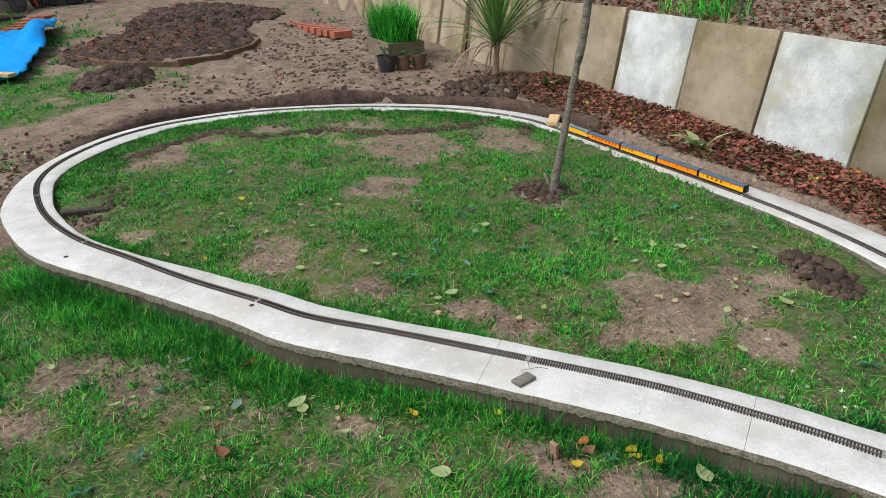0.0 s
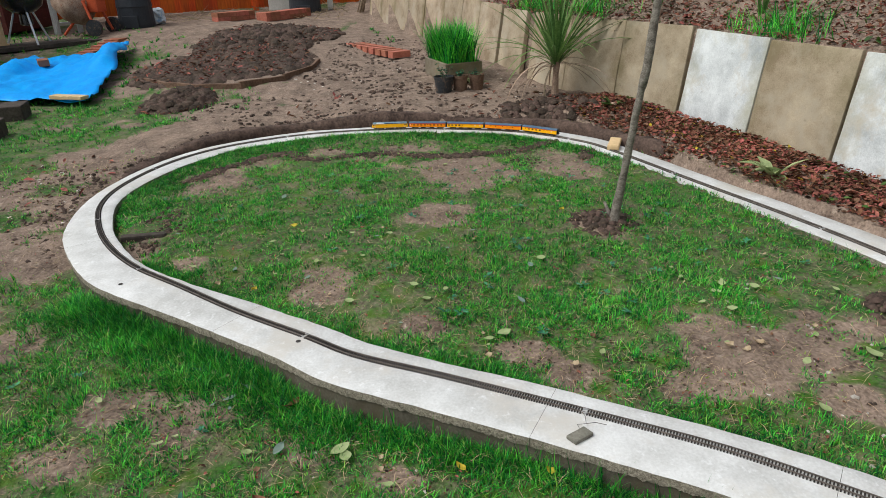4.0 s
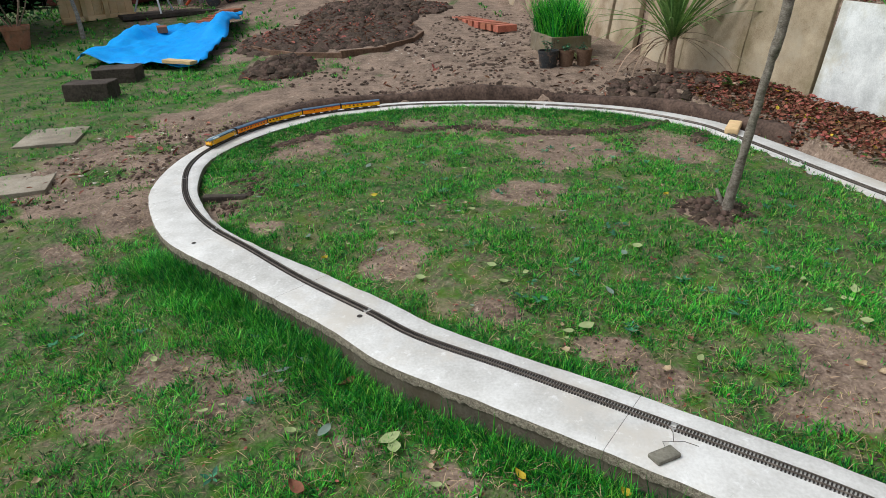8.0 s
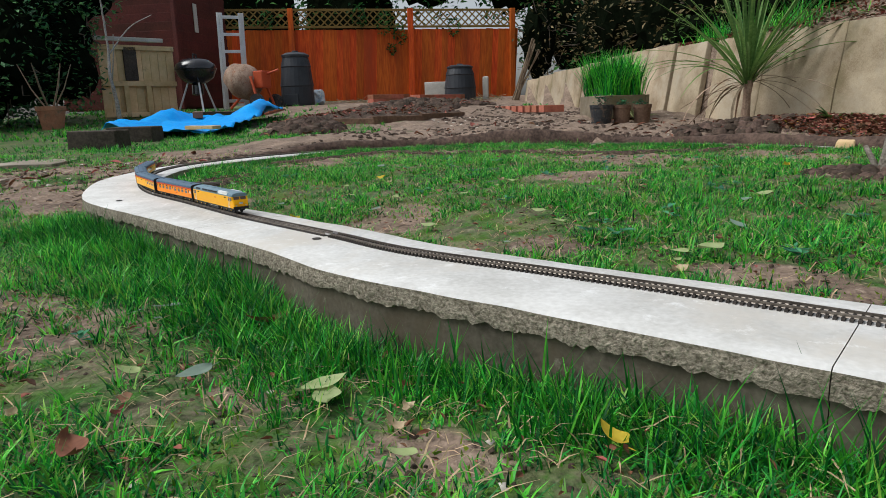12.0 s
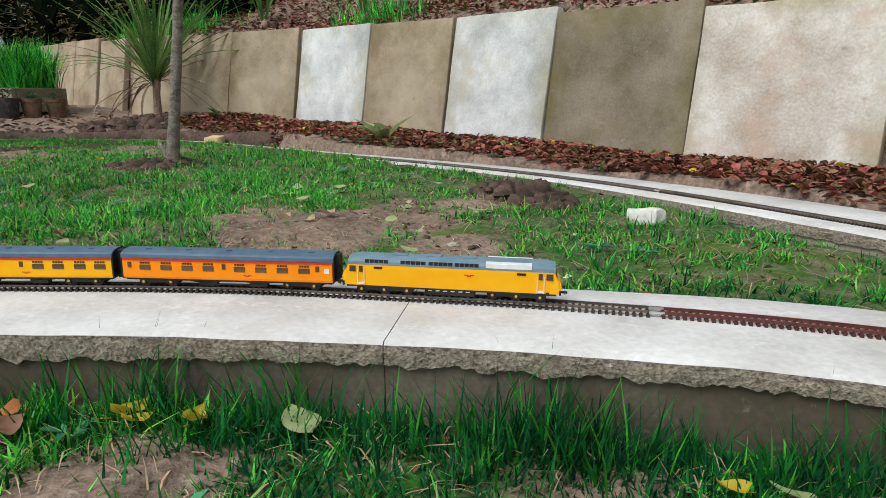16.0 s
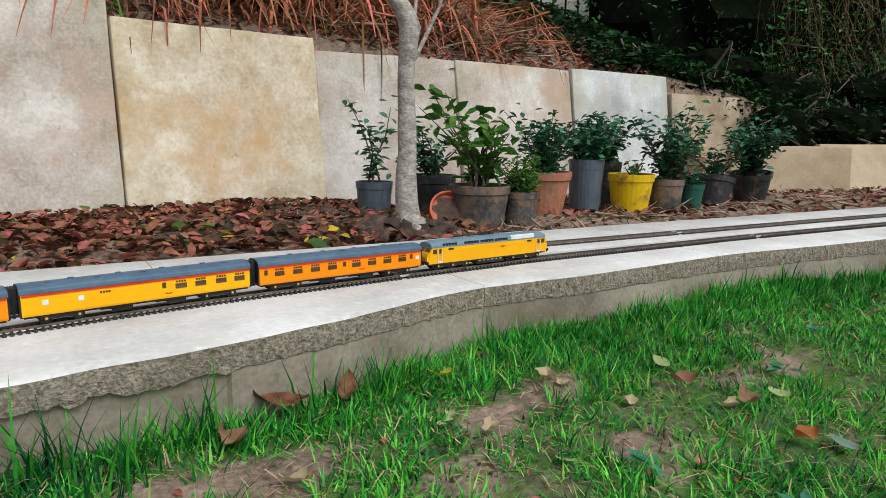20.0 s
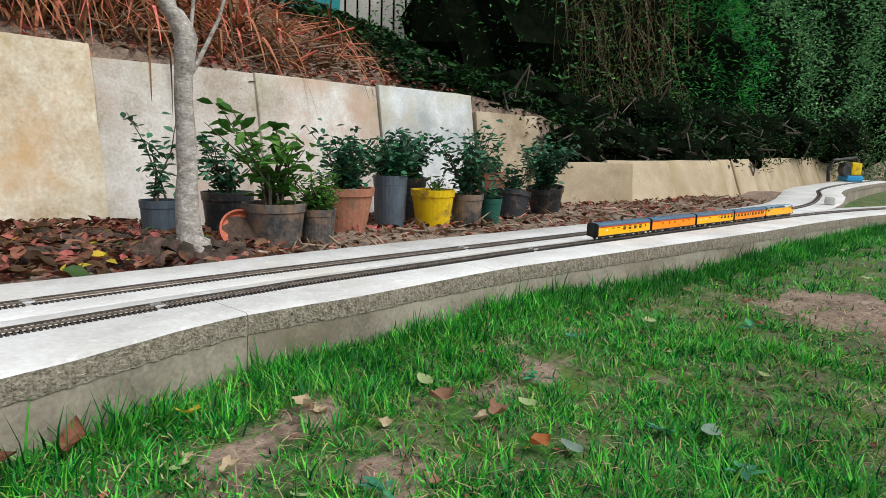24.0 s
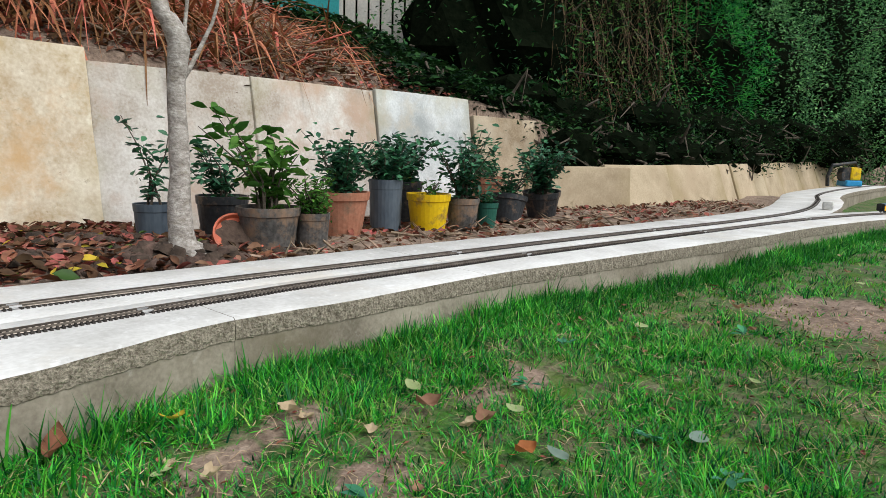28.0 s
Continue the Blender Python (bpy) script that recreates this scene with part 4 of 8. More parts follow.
def make_track():
    rail_profile = [(-0.0012, BED_Z + 0.0035), (0.0012, BED_Z + 0.0035), (0.0005, BED_Z + 0.0045), (0.0008, RAIL_Z), (-0.0008, RAIL_Z), (-0.0005, BED_Z + 0.0045)]
    marks = [0]
    for jx, jy in ((2.9, 1.955), (2.0, 1.98), (1.09, 2.0), (0.79, 1.99), (-0.103, 2.03), (-1.0, 2.06), (-1.9, 1.87), (-2.75, 1.56), (-3.55, 1.18), (-3.98, 0.39), (-3.95, -0.7), (-3.3, -1.385), (-2.45, -1.36), (-1.85, -0.94), (-1.251, -0.205),
                   (-0.782, 0.581), (-0.296, 1.286), (0.466, 1.733), (1.225, 1.86), (2.127, 1.868), (3.02, 1.845), (3.92, 1.775)):
        marks.append(int(np.argmin(np.hypot(xy[:, 0] - jx, xy[:, 1] - jy))))
    marks.append(len(xy) - 1)
    marks = sorted(set(marks))
    red = int(np.argmin(np.hypot(xy[:, 0] + 0.296, xy[:, 1] - 1.286)))
    for a, b in zip(marks, marks[1:]):
        rusty = a == red
        metal = M_RAIL_RED if rusty else M_RAIL
        mid = xy[(a + b) // 2]
        th = holder("track_panel", pose(mid[0], mid[1], BED_Z), "red-brown painted length of model railway track on the concrete" if rusty else "dark model railway track with sleepers on the concrete", "track", "track panels")
        inv = pose(-mid[0], -mid[1], -BED_Z)
        a2, b2 = a, b
        for off in (-0.00825, 0.00825):
            bm = bmesh.new()
            sweep(bm, a2, b2, off, rail_profile)
            bm.transform(inv)
            part("rail", bm, metal, th)
        # sleepers: one joined part per panel
        s = np.arange(arc[a2] + 0.007, arc[b2] - 0.006, 0.0074)
        px, py = np.interp(s, arc, xy[:, 0]) - mid[0], np.interp(s, arc, xy[:, 1]) - mid[1]
        ang = np.unwrap(np.arctan2(tangent[:, 1], tangent[:, 0]))
        yaw = np.interp(s, arc, ang)
        cube = [(-0.5, -0.5, 0), (0.5, -0.5, 0), (0.5, 0.5, 0), (-0.5, 0.5, 0), (-0.5, -0.5, 1), (0.5, -0.5, 1), (0.5, 0.5, 1), (-0.5, 0.5, 1)]
        cf = [(4, 5, 6, 7), (0, 4, 7, 3), (1, 2, 6, 5), (0, 1, 5, 4), (3, 7, 6, 2)]
        n = len(s)
        sz = np.tile([0.0036, 0.0268, 0.0036], (n, 1))
        if mid[1] < 1.95 and -1.4 < mid[0] < 2.6 or mid[1] > 1.9 and -0.6 < mid[0] < 1.0:
            for k in range(n):
                piece("sleeper", SLEEPER_RED if rusty else SLEEPER, th, Matrix.Translation((px[k], py[k], 0.0002)) @ Matrix.Rotation(yaw[k], 4, "Z"))
        else:
            ob = joined("sleeper_strip", [scatter(cube, cf, np.stack([px, py, np.full(n, 0.0002)], 1), turns(yaw, np.zeros(n), np.zeros(n)), sz)], M_RAIL_RED if rusty else M_SLEEPER, th)
            tagged(ob, kind="stuff")
        # joiner plates between panels
        bm = bmesh.new()
        for off in (-0.00825, 0.00825):
            p = xy[b2] + outward[b2] * off - mid
            box(bm, 0, 0, 0, 0.016, 0.004, 0.003, m=Matrix.Translation((p[0], p[1], 0.0055)) @ Matrix.Rotation(ang[b2], 4, "Z"))
        part("joiner", bm, M_SILVER, th, "silver rail joiners")


make_track()


# ---------------------------------------------------------------- retaining wall of upended slabs
def make_slab(x0, y0, x1, y1, top, mat, label, lean=9.0, sink=0.06, thick=0.045, skew=0.0, drop=0.0):
    w = math.hypot(x1 - x0, y1 - y0) - 0.006
    base = float(height(np.array([(x0 + x1) / 2]), np.array([(y0 + y1) / 2 - 0.05]))[0]) - sink
    h = top - base
    bm = bmesh.new()
    rough_box(bm, w, thick, h, 4, 0.004, seed=x0 * 3.1 + y0, scale=7.0, bevel=0.007)
    for v in bm.verts:
        u = v.co.x / w + 0.5
        v.co.z -= drop * u * (v.co.z / h)
    yaw = math.degrees(math.atan2(y1 - y0, x1 - x0))
    ob = new("wall_slab", mesh_of("wall_slab", bm, mat, smooth=True))
    ob.matrix_basis = pose((x0 + x1) / 2, (y0 + y1) / 2, base, 0, 0, yaw) @ pose(0, 0, 0, -lean, 0, 0) @ pose(0, thick / 2, 0, 0, skew, 0)
    return tagged(ob, label, "paving slab", "slabs of the retaining wall")


def make_wall():
    looks = {"w": (M_SLAB_WHITE, "pale lichen-white paving slab stood upright in the retaining wall"),
             "t": (M_SLAB_TAN, "tan weathered paving slab stood upright in the retaining wall"),
             "d": (M_SLAB_DARK, "dark damp brown paving slab stood upright in the retaining wall"),
             "p": (M_SLAB_PINK, "buff stained paving slab stood upright in the retaining wall"),
             "c": (M_SLAB_CREAM, "cream sandstone slab stood upright in the retaining wall")}
    # along the wall from the far end: kind of slab and its top
    run = [((-10.9, -0.47), (-10.2, -0.26), "t", 0.72), ((-10.2, -0.26), (-9.5, -0.05), "t", 0.74), ((-9.5, -0.05), (-8.9, 0.13), "t", 0.76), ((-8.9, 0.13), (-8.25, 0.33), "t", 0.76), ((-8.25, 0.33), (-7.6, 0.53), "t", 0.78),
           ((-7.6, 0.53), (-7.05, 0.70), "t", 0.80), ((-7.05, 0.70), (-6.5, 0.83), "t", 0.80), ((-6.5, 0.83), (-5.98, 0.98), "t", 0.79), ((-5.94, 1.0), (-5.46, 1.14), "t", 0.76), ((-5.36, 1.19), (-4.86, 1.40), "t", 0.755),
           ((-4.86, 1.40), (-4.36, 1.68), "t", 0.75), ((-4.36, 1.68), (-3.81, 1.955), "t", 0.745), ((-3.80, 1.96), (-3.20, 2.14), "w", 0.73), ((-3.19, 2.14), (-2.66, 2.34), "t", 0.72), ((-2.65, 2.34), (-2.06, 2.48), "w", 0.715),
           ((-2.05, 2.48), (-1.45, 2.65), "d", 0.685), ((-1.44, 2.63), (-0.86, 2.79), "p", 0.655), ((-0.85, 2.80), (-0.25, 2.87), "p", 0.665), ((-0.24, 2.87), (0.36, 2.87), "d", 0.68), ((0.37, 2.87), (0.95, 2.915), "p", 0.675),
           ((0.95, 2.91), (1.55, 2.985), "c", 0.622), ((1.535, 2.995), (2.07, 2.985), "p", 0.585), ((2.07, 2.97), (2.67, 3.035), "p", 0.59), ((2.67, 3.03), (3.28, 3.06), "w", 0.60), ((3.29, 3.05), (3.82, 3.06), "t", 0.525)]
    for (x0, y0), (x1, y1), k, top in run:
        mat, label = looks[k]
        make_slab(x0, y0, x1, y1, top, mat, label, lean=8.5 + 1.5 * noise.noise((x0, y0, 0)), skew=0.5 * noise.noise((x0 * 3, 1, 0)))
    # the low end of the wall
    make_slab(3.42, 2.87, 3.98, 2.63, 0.285, M_SLAB_SAND, "low sandy slab standing behind the flower pots", lean=4)
    foot = [(3.93, 2.68), (4.50, 2.62), (5.30, 2.64), (5.62, 2.69), (6.25, 2.79), (6.60, 2.83), (7.35, 2.94), (8.15, 3.02), (8.95, 3.09), (9.75, 3.16), (10.8, 3.20)]
    for (x0, y0), (x1, y1) in zip(foot, foot[1:]):
        make_slab(x0, y0, x1, y1, 0.315 + 0.010 * (x0 - 3.9), M_SLAB_SAND, "low leaning sandy slab at the end of the retaining wall", lean=20)


make_wall()


# ---------------------------------------------------------------- the train
TRAIN_S = [(0.0, 12.729), (3.0, 14.149), (6.0, 15.588), (8.0, 16.568), (9.0, 17.048), (10.0, 17.488), (11.0, 17.938), (14.0, 19.378), (15.0, 19.918), (16.0, 20.448), (17.0, 20.948), (18.0, 21.463), (19.0, 21.973), (20.0, 22.503), (23.5, 24.415), (24.5, 24.972), (25.0, 25.239), (28.0, 26.957)]


def side_plate(bm, x, z, w, h, y, t=0.0005):
    box(bm, x, y, z, w, t, h)


def bogie_mesh(axles, length):
    bm = bmesh.new()
    for y in (-0.0128, 0.0128):
        box(bm, 0, y, 0.0088, length, 0.0022, 0.0062, 0.0006)
        for a in axles:
            box(bm, a, y * 1.06, 0.0075, 0.0055, 0.003, 0.0075, 0.0006)
            box(bm, a + 0.008, y * 1.04, 0.0115, 0.004, 0.0025, 0.004)
    box(bm, 0, 0, 0.011, length * 0.8, 0.024, 0.004)
    return bm


def wheels_mesh(axles):
    bm = bmesh.new()
    for a in axles:
        for y in (-0.0082, 0.0082):
            tube(bm, [(a, y - 0.0013, 0.0068), (a, y + 0.0013, 0.0068)], 0.0068, 16)
        tube(bm, [(a, -0.0082, 0.0068), (a, 0.0082, 0.0068)], 0.0012, 8)
    return bm


def hub_mesh(a, y):
    bm = bmesh.new()
    tube(bm, [(a, y - 0.0006, 0.0072), (a, y + 0.0006, 0.0072)], 0.0016, 10)
    return bm


def add_bogie(vehicle, x, axles, length):
    b = part("bogie", bogie_mesh(axles, length), M_BLACK, vehicle, "black bogie frame")
    b.matrix_basis = pose(x, 0, 0)
    part("wheelset", wheels_mesh(axles), M_BLACK, b)
    for a in axles:
        for y in (-0.0150, 0.0150):
            part("axlebox", hub_mesh(a, y), M_GOLD, b, "ochre axlebox cover")
    return b


def roof_profile(w, z0, h, n=12, flat=0.55):
    pts = []
    for k in range(n + 1):
        a = math.pi * k / n
        pts.append((-math.cos(a) * w / 2, z0 + h * math.sin(a) ** flat))
    return pts


def buffers(vehicle, ends, height=0.0135):
    for x, s in ends:
        bm = bmesh.new()
        box(bm, x, 0, height, 0.0022, 0.034, 0.0055, 0.0005)
        for y in (-0.0115, 0.0115):
            tube(bm, [(x, y, height), (x + s * 0.005, y, height)], 0.0011, 8)
            tube(bm, [(x + s * 0.005, y, height), (x + s * 0.0058, y, height)], 0.0028, 10)
        box(bm, x + s * 0.004, 0, height - 0.003, 0.009, 0.005, 0.0018)
        part("buffer_beam", bm, M_BLACK, vehicle)


def make_coach(label, layout, paint):
    """layout: list of (kind, x) along the side: w big window, s small window, o white toilet window, v vent row."""
    c = holder("coach", pose(0, 0, 0), label, "coach", "coaches of the train")
    L, W = 0.258, 0.0365
    bm = bmesh.new()
    prof = [(-W / 2 + 0.001, 0.012), (W / 2 - 0.001, 0.012), (W / 2, 0.0145), (W / 2, 0.030), (W / 2 - 0.0006, 0.0365), (-W / 2 + 0.0006, 0.0365), (-W / 2, 0.030), (-W / 2, 0.0145)]
    extrude_profile(bm, prof, -L / 2 + 0.0012, L / 2 - 0.0012)
    part("body", bm, paint, c, "orange-yellow painted body side")
    bm = bmesh.new()
    extrude_profile(bm, roof_profile(W + 0.001, 0.0370, 0.0088), -L / 2, L / 2)
    for k in range(9):
        box(bm, -0.1 + k * 0.025, 0.006 * (1 if k % 2 else -1), 0.0460, 0.006, 0.003, 0.0010)
    part("roof", bm, M_ROOF_DARK, c, "slate blue-grey ribbed roof", smooth=False)
    bm = bmesh.new()
    for y in (-1, 1):
        side_plate(bm, 0, 0.0352, L - 0.004, 0.0024, y * (W / 2 + 0.0001), 0.0008)
    part("stripe", bm, M_RED, c, "red cantrail stripe")
    for x in (-1, 1):
        bm = bmesh.new()
        prof = [(-W / 2, 0.012), (W / 2, 0.012), (W / 2, 0.037)] + [(-a, b) for a, b in roof_profile(W + 0.0004, 0.037, 0.0086)][::1][1:-1][::1] + [(-W / 2, 0.037)]
        extrude_profile(bm, prof, x * L / 2 - 0.0008, x * L / 2 + 0.0008)
        box(bm, x * (L / 2 + 0.003), 0, 0.029, 0.006, 0.013, 0.030, 0.001)
        part("coach_end", bm, M_BLACK, c, "black coach end with gangway")
    bm = bmesh.new()
    box(bm, 0, 0, 0.0108, L - 0.006, 0.030, 0.0030)
    for x in (-0.032, 0.03):
        box(bm, x, 0.008, 0.0068, 0.030, 0.009, 0.007, 0.0008)
        box(bm, x + 0.006, -0.009, 0.0068, 0.022, 0.008, 0.007, 0.0008)
    for y in (-0.013, 0.013):
        tube(bm, [(-0.055, y, 0.0105), (-0.025, y, 0.0055), (0.025, y, 0.0055), (0.055, y, 0.0105)], 0.0008, 6)
    part("underframe", bm, M_BLACK, c)
    for kind, x in layout:
        for y in (-1, 1):
            bm = bmesh.new()
            yy = y * (W / 2 + 0.0002)
            if kind == "w":
                side_plate(bm, x, 0.0258, 0.0135, 0.0062, yy)
                for k in range(4):
                    side_plate(bm, x - 0.0048 + k * 0.0032, 0.0314, 0.0024, 0.0022, yy)
            elif kind == "s":
                side_plate(bm, x, 0.0285, 0.0045, 0.0068, yy)
            elif kind == "v":
                for k in range(4):
                    side_plate(bm, x - 0.0045 + k * 0.003, 0.0300, 0.0022, 0.0022, yy)
            elif kind == "o":
                side_plate(bm, x, 0.0262, 0.006, 0.0055, yy)
            part("window", bm, M_WHITE if kind == "o" else M_WINDOW, c, "white obscured window" if kind == "o" else "")
    for y in (-1, 1):
        bm = bmesh.new()
        for k in range(3):
            side_plate(bm, 0.022 + 0.003 * k, 0.0188 - 0.0011 * (k % 2), 0.004, 0.0009, y * (W / 2 + 0.0002))
        part("emblem", bm, M_RED, c, "small red emblem bars")
    buffers(c, ((-L / 2 + 0.001, -1), (L / 2 - 0.001, 1)))
    bogies = [add_bogie(c, s * 0.089, (-0.0165, 0.0165), 0.044) for s in (1, -1)]
    return c, bogies


def make_loco():
    c = holder("locomotive", pose(0, 0, 0), "yellow model diesel locomotive with grey-blue roof", "locomotive")
    W = 0.0355
    bm = bmesh.new()
    side = [(-0.1235, 0.0115), (0.1235, 0.0115), (0.1265, 0.0150), (0.1268, 0.0225), (0.1245, 0.0280), (0.1215, 0.0305), (0.1190, 0.0368), (-0.1190, 0.0368), (-0.1215, 0.0305), (-0.1245, 0.0280), (-0.1268, 0.0225), (-0.1265, 0.0150)]
    a = [bm.verts.new((x, -W / 2 * (0.86 if abs(x) > 0.1215 else 1.0), z)) for x, z in side]
    b = [bm.verts.new((x, W / 2 * (0.86 if abs(x) > 0.1215 else 1.0), z)) for x, z in side]
    n = len(side)
    for k in range(n):
        bm.faces.new((a[k], a[(k + 1) % n], b[(k + 1) % n], b[k]))
    for r in (a, b):
        # side walls in three fans: nose, flank, nose
        bm.faces.new([r[k] for k in (0, 1, 5, 6, 7, 8)])
        bm.faces.new([r[k] for k in (1, 2, 3, 4, 5)])
        bm.faces.new([r[k] for k in (8, 9, 10, 11, 0)])
    part("body", bm, M_YELLOW, c, "bright orange-yellow body")
    bm = bmesh.new()
    pr = roof_profile(W - 0.0002, 0.0370, 0.0100, 14, 0.62)
    for x0, x1, s0, s1 in ((-0.1195, -0.108, 0.80, 1.0), (-0.108, 0.108, 1.0, 1.0), (0.108, 0.1195, 1.0, 0.80)):
        ra = [bm.verts.new((x0, y * (0.97 if s0 < 1 else 1), 0.037 + (z - 0.037) * s0)) for y, z in pr]
        rb = [bm.verts.new((x1, y * (0.97 if s1 < 1 else 1), 0.037 + (z - 0.037) * s1)) for y, z in pr]
        for k in range(len(pr) - 1):
            bm.faces.new((ra[k], ra[k + 1], rb[k + 1], rb[k]))
        bm.faces.new((ra[0], rb[0], rb[-1], ra[-1]))
        if s0 < 1:
            bm.faces.new(ra)
        if s1 < 1:
            bm.faces.new(rb)
    for x in (-0.06, -0.02, 0.02):
        box(bm, x, 0, 0.0469, 0.018, 0.012, 0.0014, 0.0004)
    part("roof", bm, M_ROOF, c, "grey-blue roof with grilles")
    for x, w in ((-0.085, 0.028), (-0.042, 0.030), (-0.010, 0.028), (0.020, 0.028)):
        for y in (-1, 1):
            bm = bmesh.new()
            for k in range(5):
                box(bm, x - w / 2 + w * (k + 0.5) / 5, y * 0.0168, 0.0405, w / 5 - 0.0008, 0.0012, 0.0056, m=None)
            part("grille", bm, M_BLACK, c, "dark roof side grille")
    bm = bmesh.new()
    for y in (-1, 1):
        box(bm, 0.0675, y * 0.0164, 0.0409, 0.052, 0.0020, 0.0072, 0.0005)
        box(bm, 0.0675, y * 0.0128, 0.0450, 0.052, 0.0062, 0.0012, 0.0004, m=None)
    part("white_panel", bm, M_WHITE, c, "white roof panel")
    for e in (-1, 1):
        for y in (-1, 1):
            for x, w, h in ((0.1135, 0.0075, 0.0070), (0.1035, 0.0045, 0.0072)):
                bm = bmesh.new()
                side_plate(bm, e * x, 0.0318, w, h, y * (W / 2 + 0.0002))
                part("cab_window", bm, M_WINDOW, c)
            bm = bmesh.new()
            box(bm, e * 0.1205, y * 0.0075, 0.0337, 0.0006, 0.0125, 0.0056, m=None)
            for v in bm.verts:
                v.co.x = e * (0.1206 - (v.co.z - 0.0337) * 0.40 + (0.0003 if abs(v.co.x) > 0.1205 else -0.0003))
            part("windscreen", bm, M_WINDOW, c)
            bm = bmesh.new()
            for xx in (0.1075, 0.0998):
                side_plate(bm, e * xx, 0.0225, 0.0006, 0.0195, y * (W / 2 + 0.0002))
            side_plate(bm, e * 0.1036, 0.0148, 0.006, 0.0025, y * (W / 2 + 0.0003))
            part("cab_door_frame", bm, M_WHITE, c, "pale cab door handrails and step")
        bm = bmesh.new()
        box(bm, e * 0.1272, 0, 0.0235, 0.0012, 0.008, 0.004, 0.0003)
        for y in (-0.011, 0.011):
            tube(bm, [(e * 0.1262, y, 0.0185), (e * 0.1276, y, 0.0185)], 0.0016, 10)
        part("headlight", bm, M_SILVER, c)
    for y in (-1, 1):
        for x in (-0.083, 0.082):
            bm = bmesh.new()
            side_plate(bm, x, 0.0338, 0.010, 0.0026, y * (W / 2 + 0.0002))
            part("number_panel", bm, M_BLACK, c, "small dark number bar")
        bm = bmesh.new()
        for k in range(3):
            side_plate(bm, 0.020 + 0.003 * k, 0.0300 - 0.0012 * (k % 2), 0.005, 0.0010, y * (W / 2 + 0.0002))
        part("emblem", bm, M_RED, c, "small red emblem bars")
    bm = bmesh.new()
    box(bm, 0, 0, 0.0107, 0.243, 0.031, 0.0020)
    box(bm, 0, 0, 0.0068, 0.058, 0.028, 0.0070, 0.0008)
    part("underframe", bm, M_BLACK, c, "black underframe and fuel tank")
    for y in (-1, 1):
        for k in range(6):
            bm = bmesh.new()
            vs = box(bm, -0.022 + k * 0.0088, y * 0.01425, 0.0092, 0.0046, 0.0006, 0.0020)
            for v in vs:
                v.co.x += (v.co.z - 0.0092) * 0.9
            part("warning_stripe", bm, M_WHITE, c, "white diagonal warning stripe")
    buffers(c, ((-0.1255, -1), (0.1255, 1)))
    bogies = [add_bogie(c, s * 0.077, (-0.027, 0.0, 0.027), 0.066) for s in (1, -1)]
    return c, bogies


def build_train():
    a = [("s", -0.119), ("w", -0.100), ("w", -0.074), ("w", -0.048), ("w", -0.022), ("s", -0.003), ("w", 0.016), ("w", 0.042), ("w", 0.068), ("w", 0.094), ("s", 0.110), ("o", 0.121)]
    b = [("o", -0.105), ("o", -0.07), ("v", -0.045), ("s", 0.02), ("w", 0.040), ("w", 0.064), ("w", 0.090), ("w", 0.114)]
    d = [("s", -0.07), ("s", -0.03), ("s", 0.0), ("s", 0.05), ("v", 0.085)]
    e = [("o", -0.09), ("v", -0.06), ("v", -0.035), ("w", -0.005), ("w", 0.022), ("w", 0.049), ("w", 0.076), ("s", 0.103)]
    out = [(*make_loco(), 0.130, 0.077)]
    front = 0.130 * 2 + 0.004
    for lay, paint, label in ((a, M_ORANGE, "orange-yellow model coach with eight large windows a side"), (b, M_YELLOW, "orange-yellow model coach with four windows at one end"),
                              (d, M_ORANGE, "orange model coach with a nearly plain side"), (e, M_YELLOW, "yellow model coach with windows at one end")):
        c, bg = make_coach(label, lay, paint)
        out.append((c, bg, front + 0.134, 0.089))
        front += 0.2695
    return out


TRAIN = build_train()


def on_track(s):
    return np.array([np.interp(s, arc, xy[:, 0]), np.interp(s, arc, xy[:, 1])])


def train_rows():
    """Poses of each vehicle from the two pivots that ride on the rails."""
    times = np.arange(0, 28.01, 0.25)
    ts, ss = np.array(TRAIN_S).T
    dense = np.arange(0, 28.01, 0.05)
    pace = np.convolve(np.pad(np.interp(dense, ts, ss), 20, mode="reflect", reflect_type="odd"), np.ones(41) / 41, mode="valid")
    for vehicle, bogies, mid, pivot in TRAIN:
        rows, turn = [], ([], [])
        for t in times:
            s = np.interp(t, dense, pace) - mid
            f, r = on_track(s + pivot), on_track(s - pivot)
            yaw = math.atan2(f[1] - r[1], f[0] - r[0])
            c = (f + r) / 2
            rows.append((float(t), pose(c[0], c[1], RAIL_Z + 0.0002, 0, 0, math.degrees(yaw))))
            for k, (q, side) in enumerate(((s + pivot, 1), (s - pivot, -1))):
                g = on_track(q + 0.012) - on_track(q - 0.012)
                a = (math.atan2(g[1], g[0]) - yaw + math.pi) % (2 * math.pi) - math.pi
                turn[k].append((float(t), pose(side * pivot, 0, 0, 0, 0, math.degrees(a))))
        yield vehicle, rows, bogies, turn


# ---------------------------------------------------------------- turf, litter, fallen leaves
# thick turf along the bed: first and last point, side (+1 outside the loop), width, extra height
def near_arc(x, y, second=True):
    d = np.hypot(xy[:, 0] - x, xy[:, 1] - y)
    return arc[np.argmin(np.where(arc > arc[-1] * 0.5, d, d + 9 * second))]


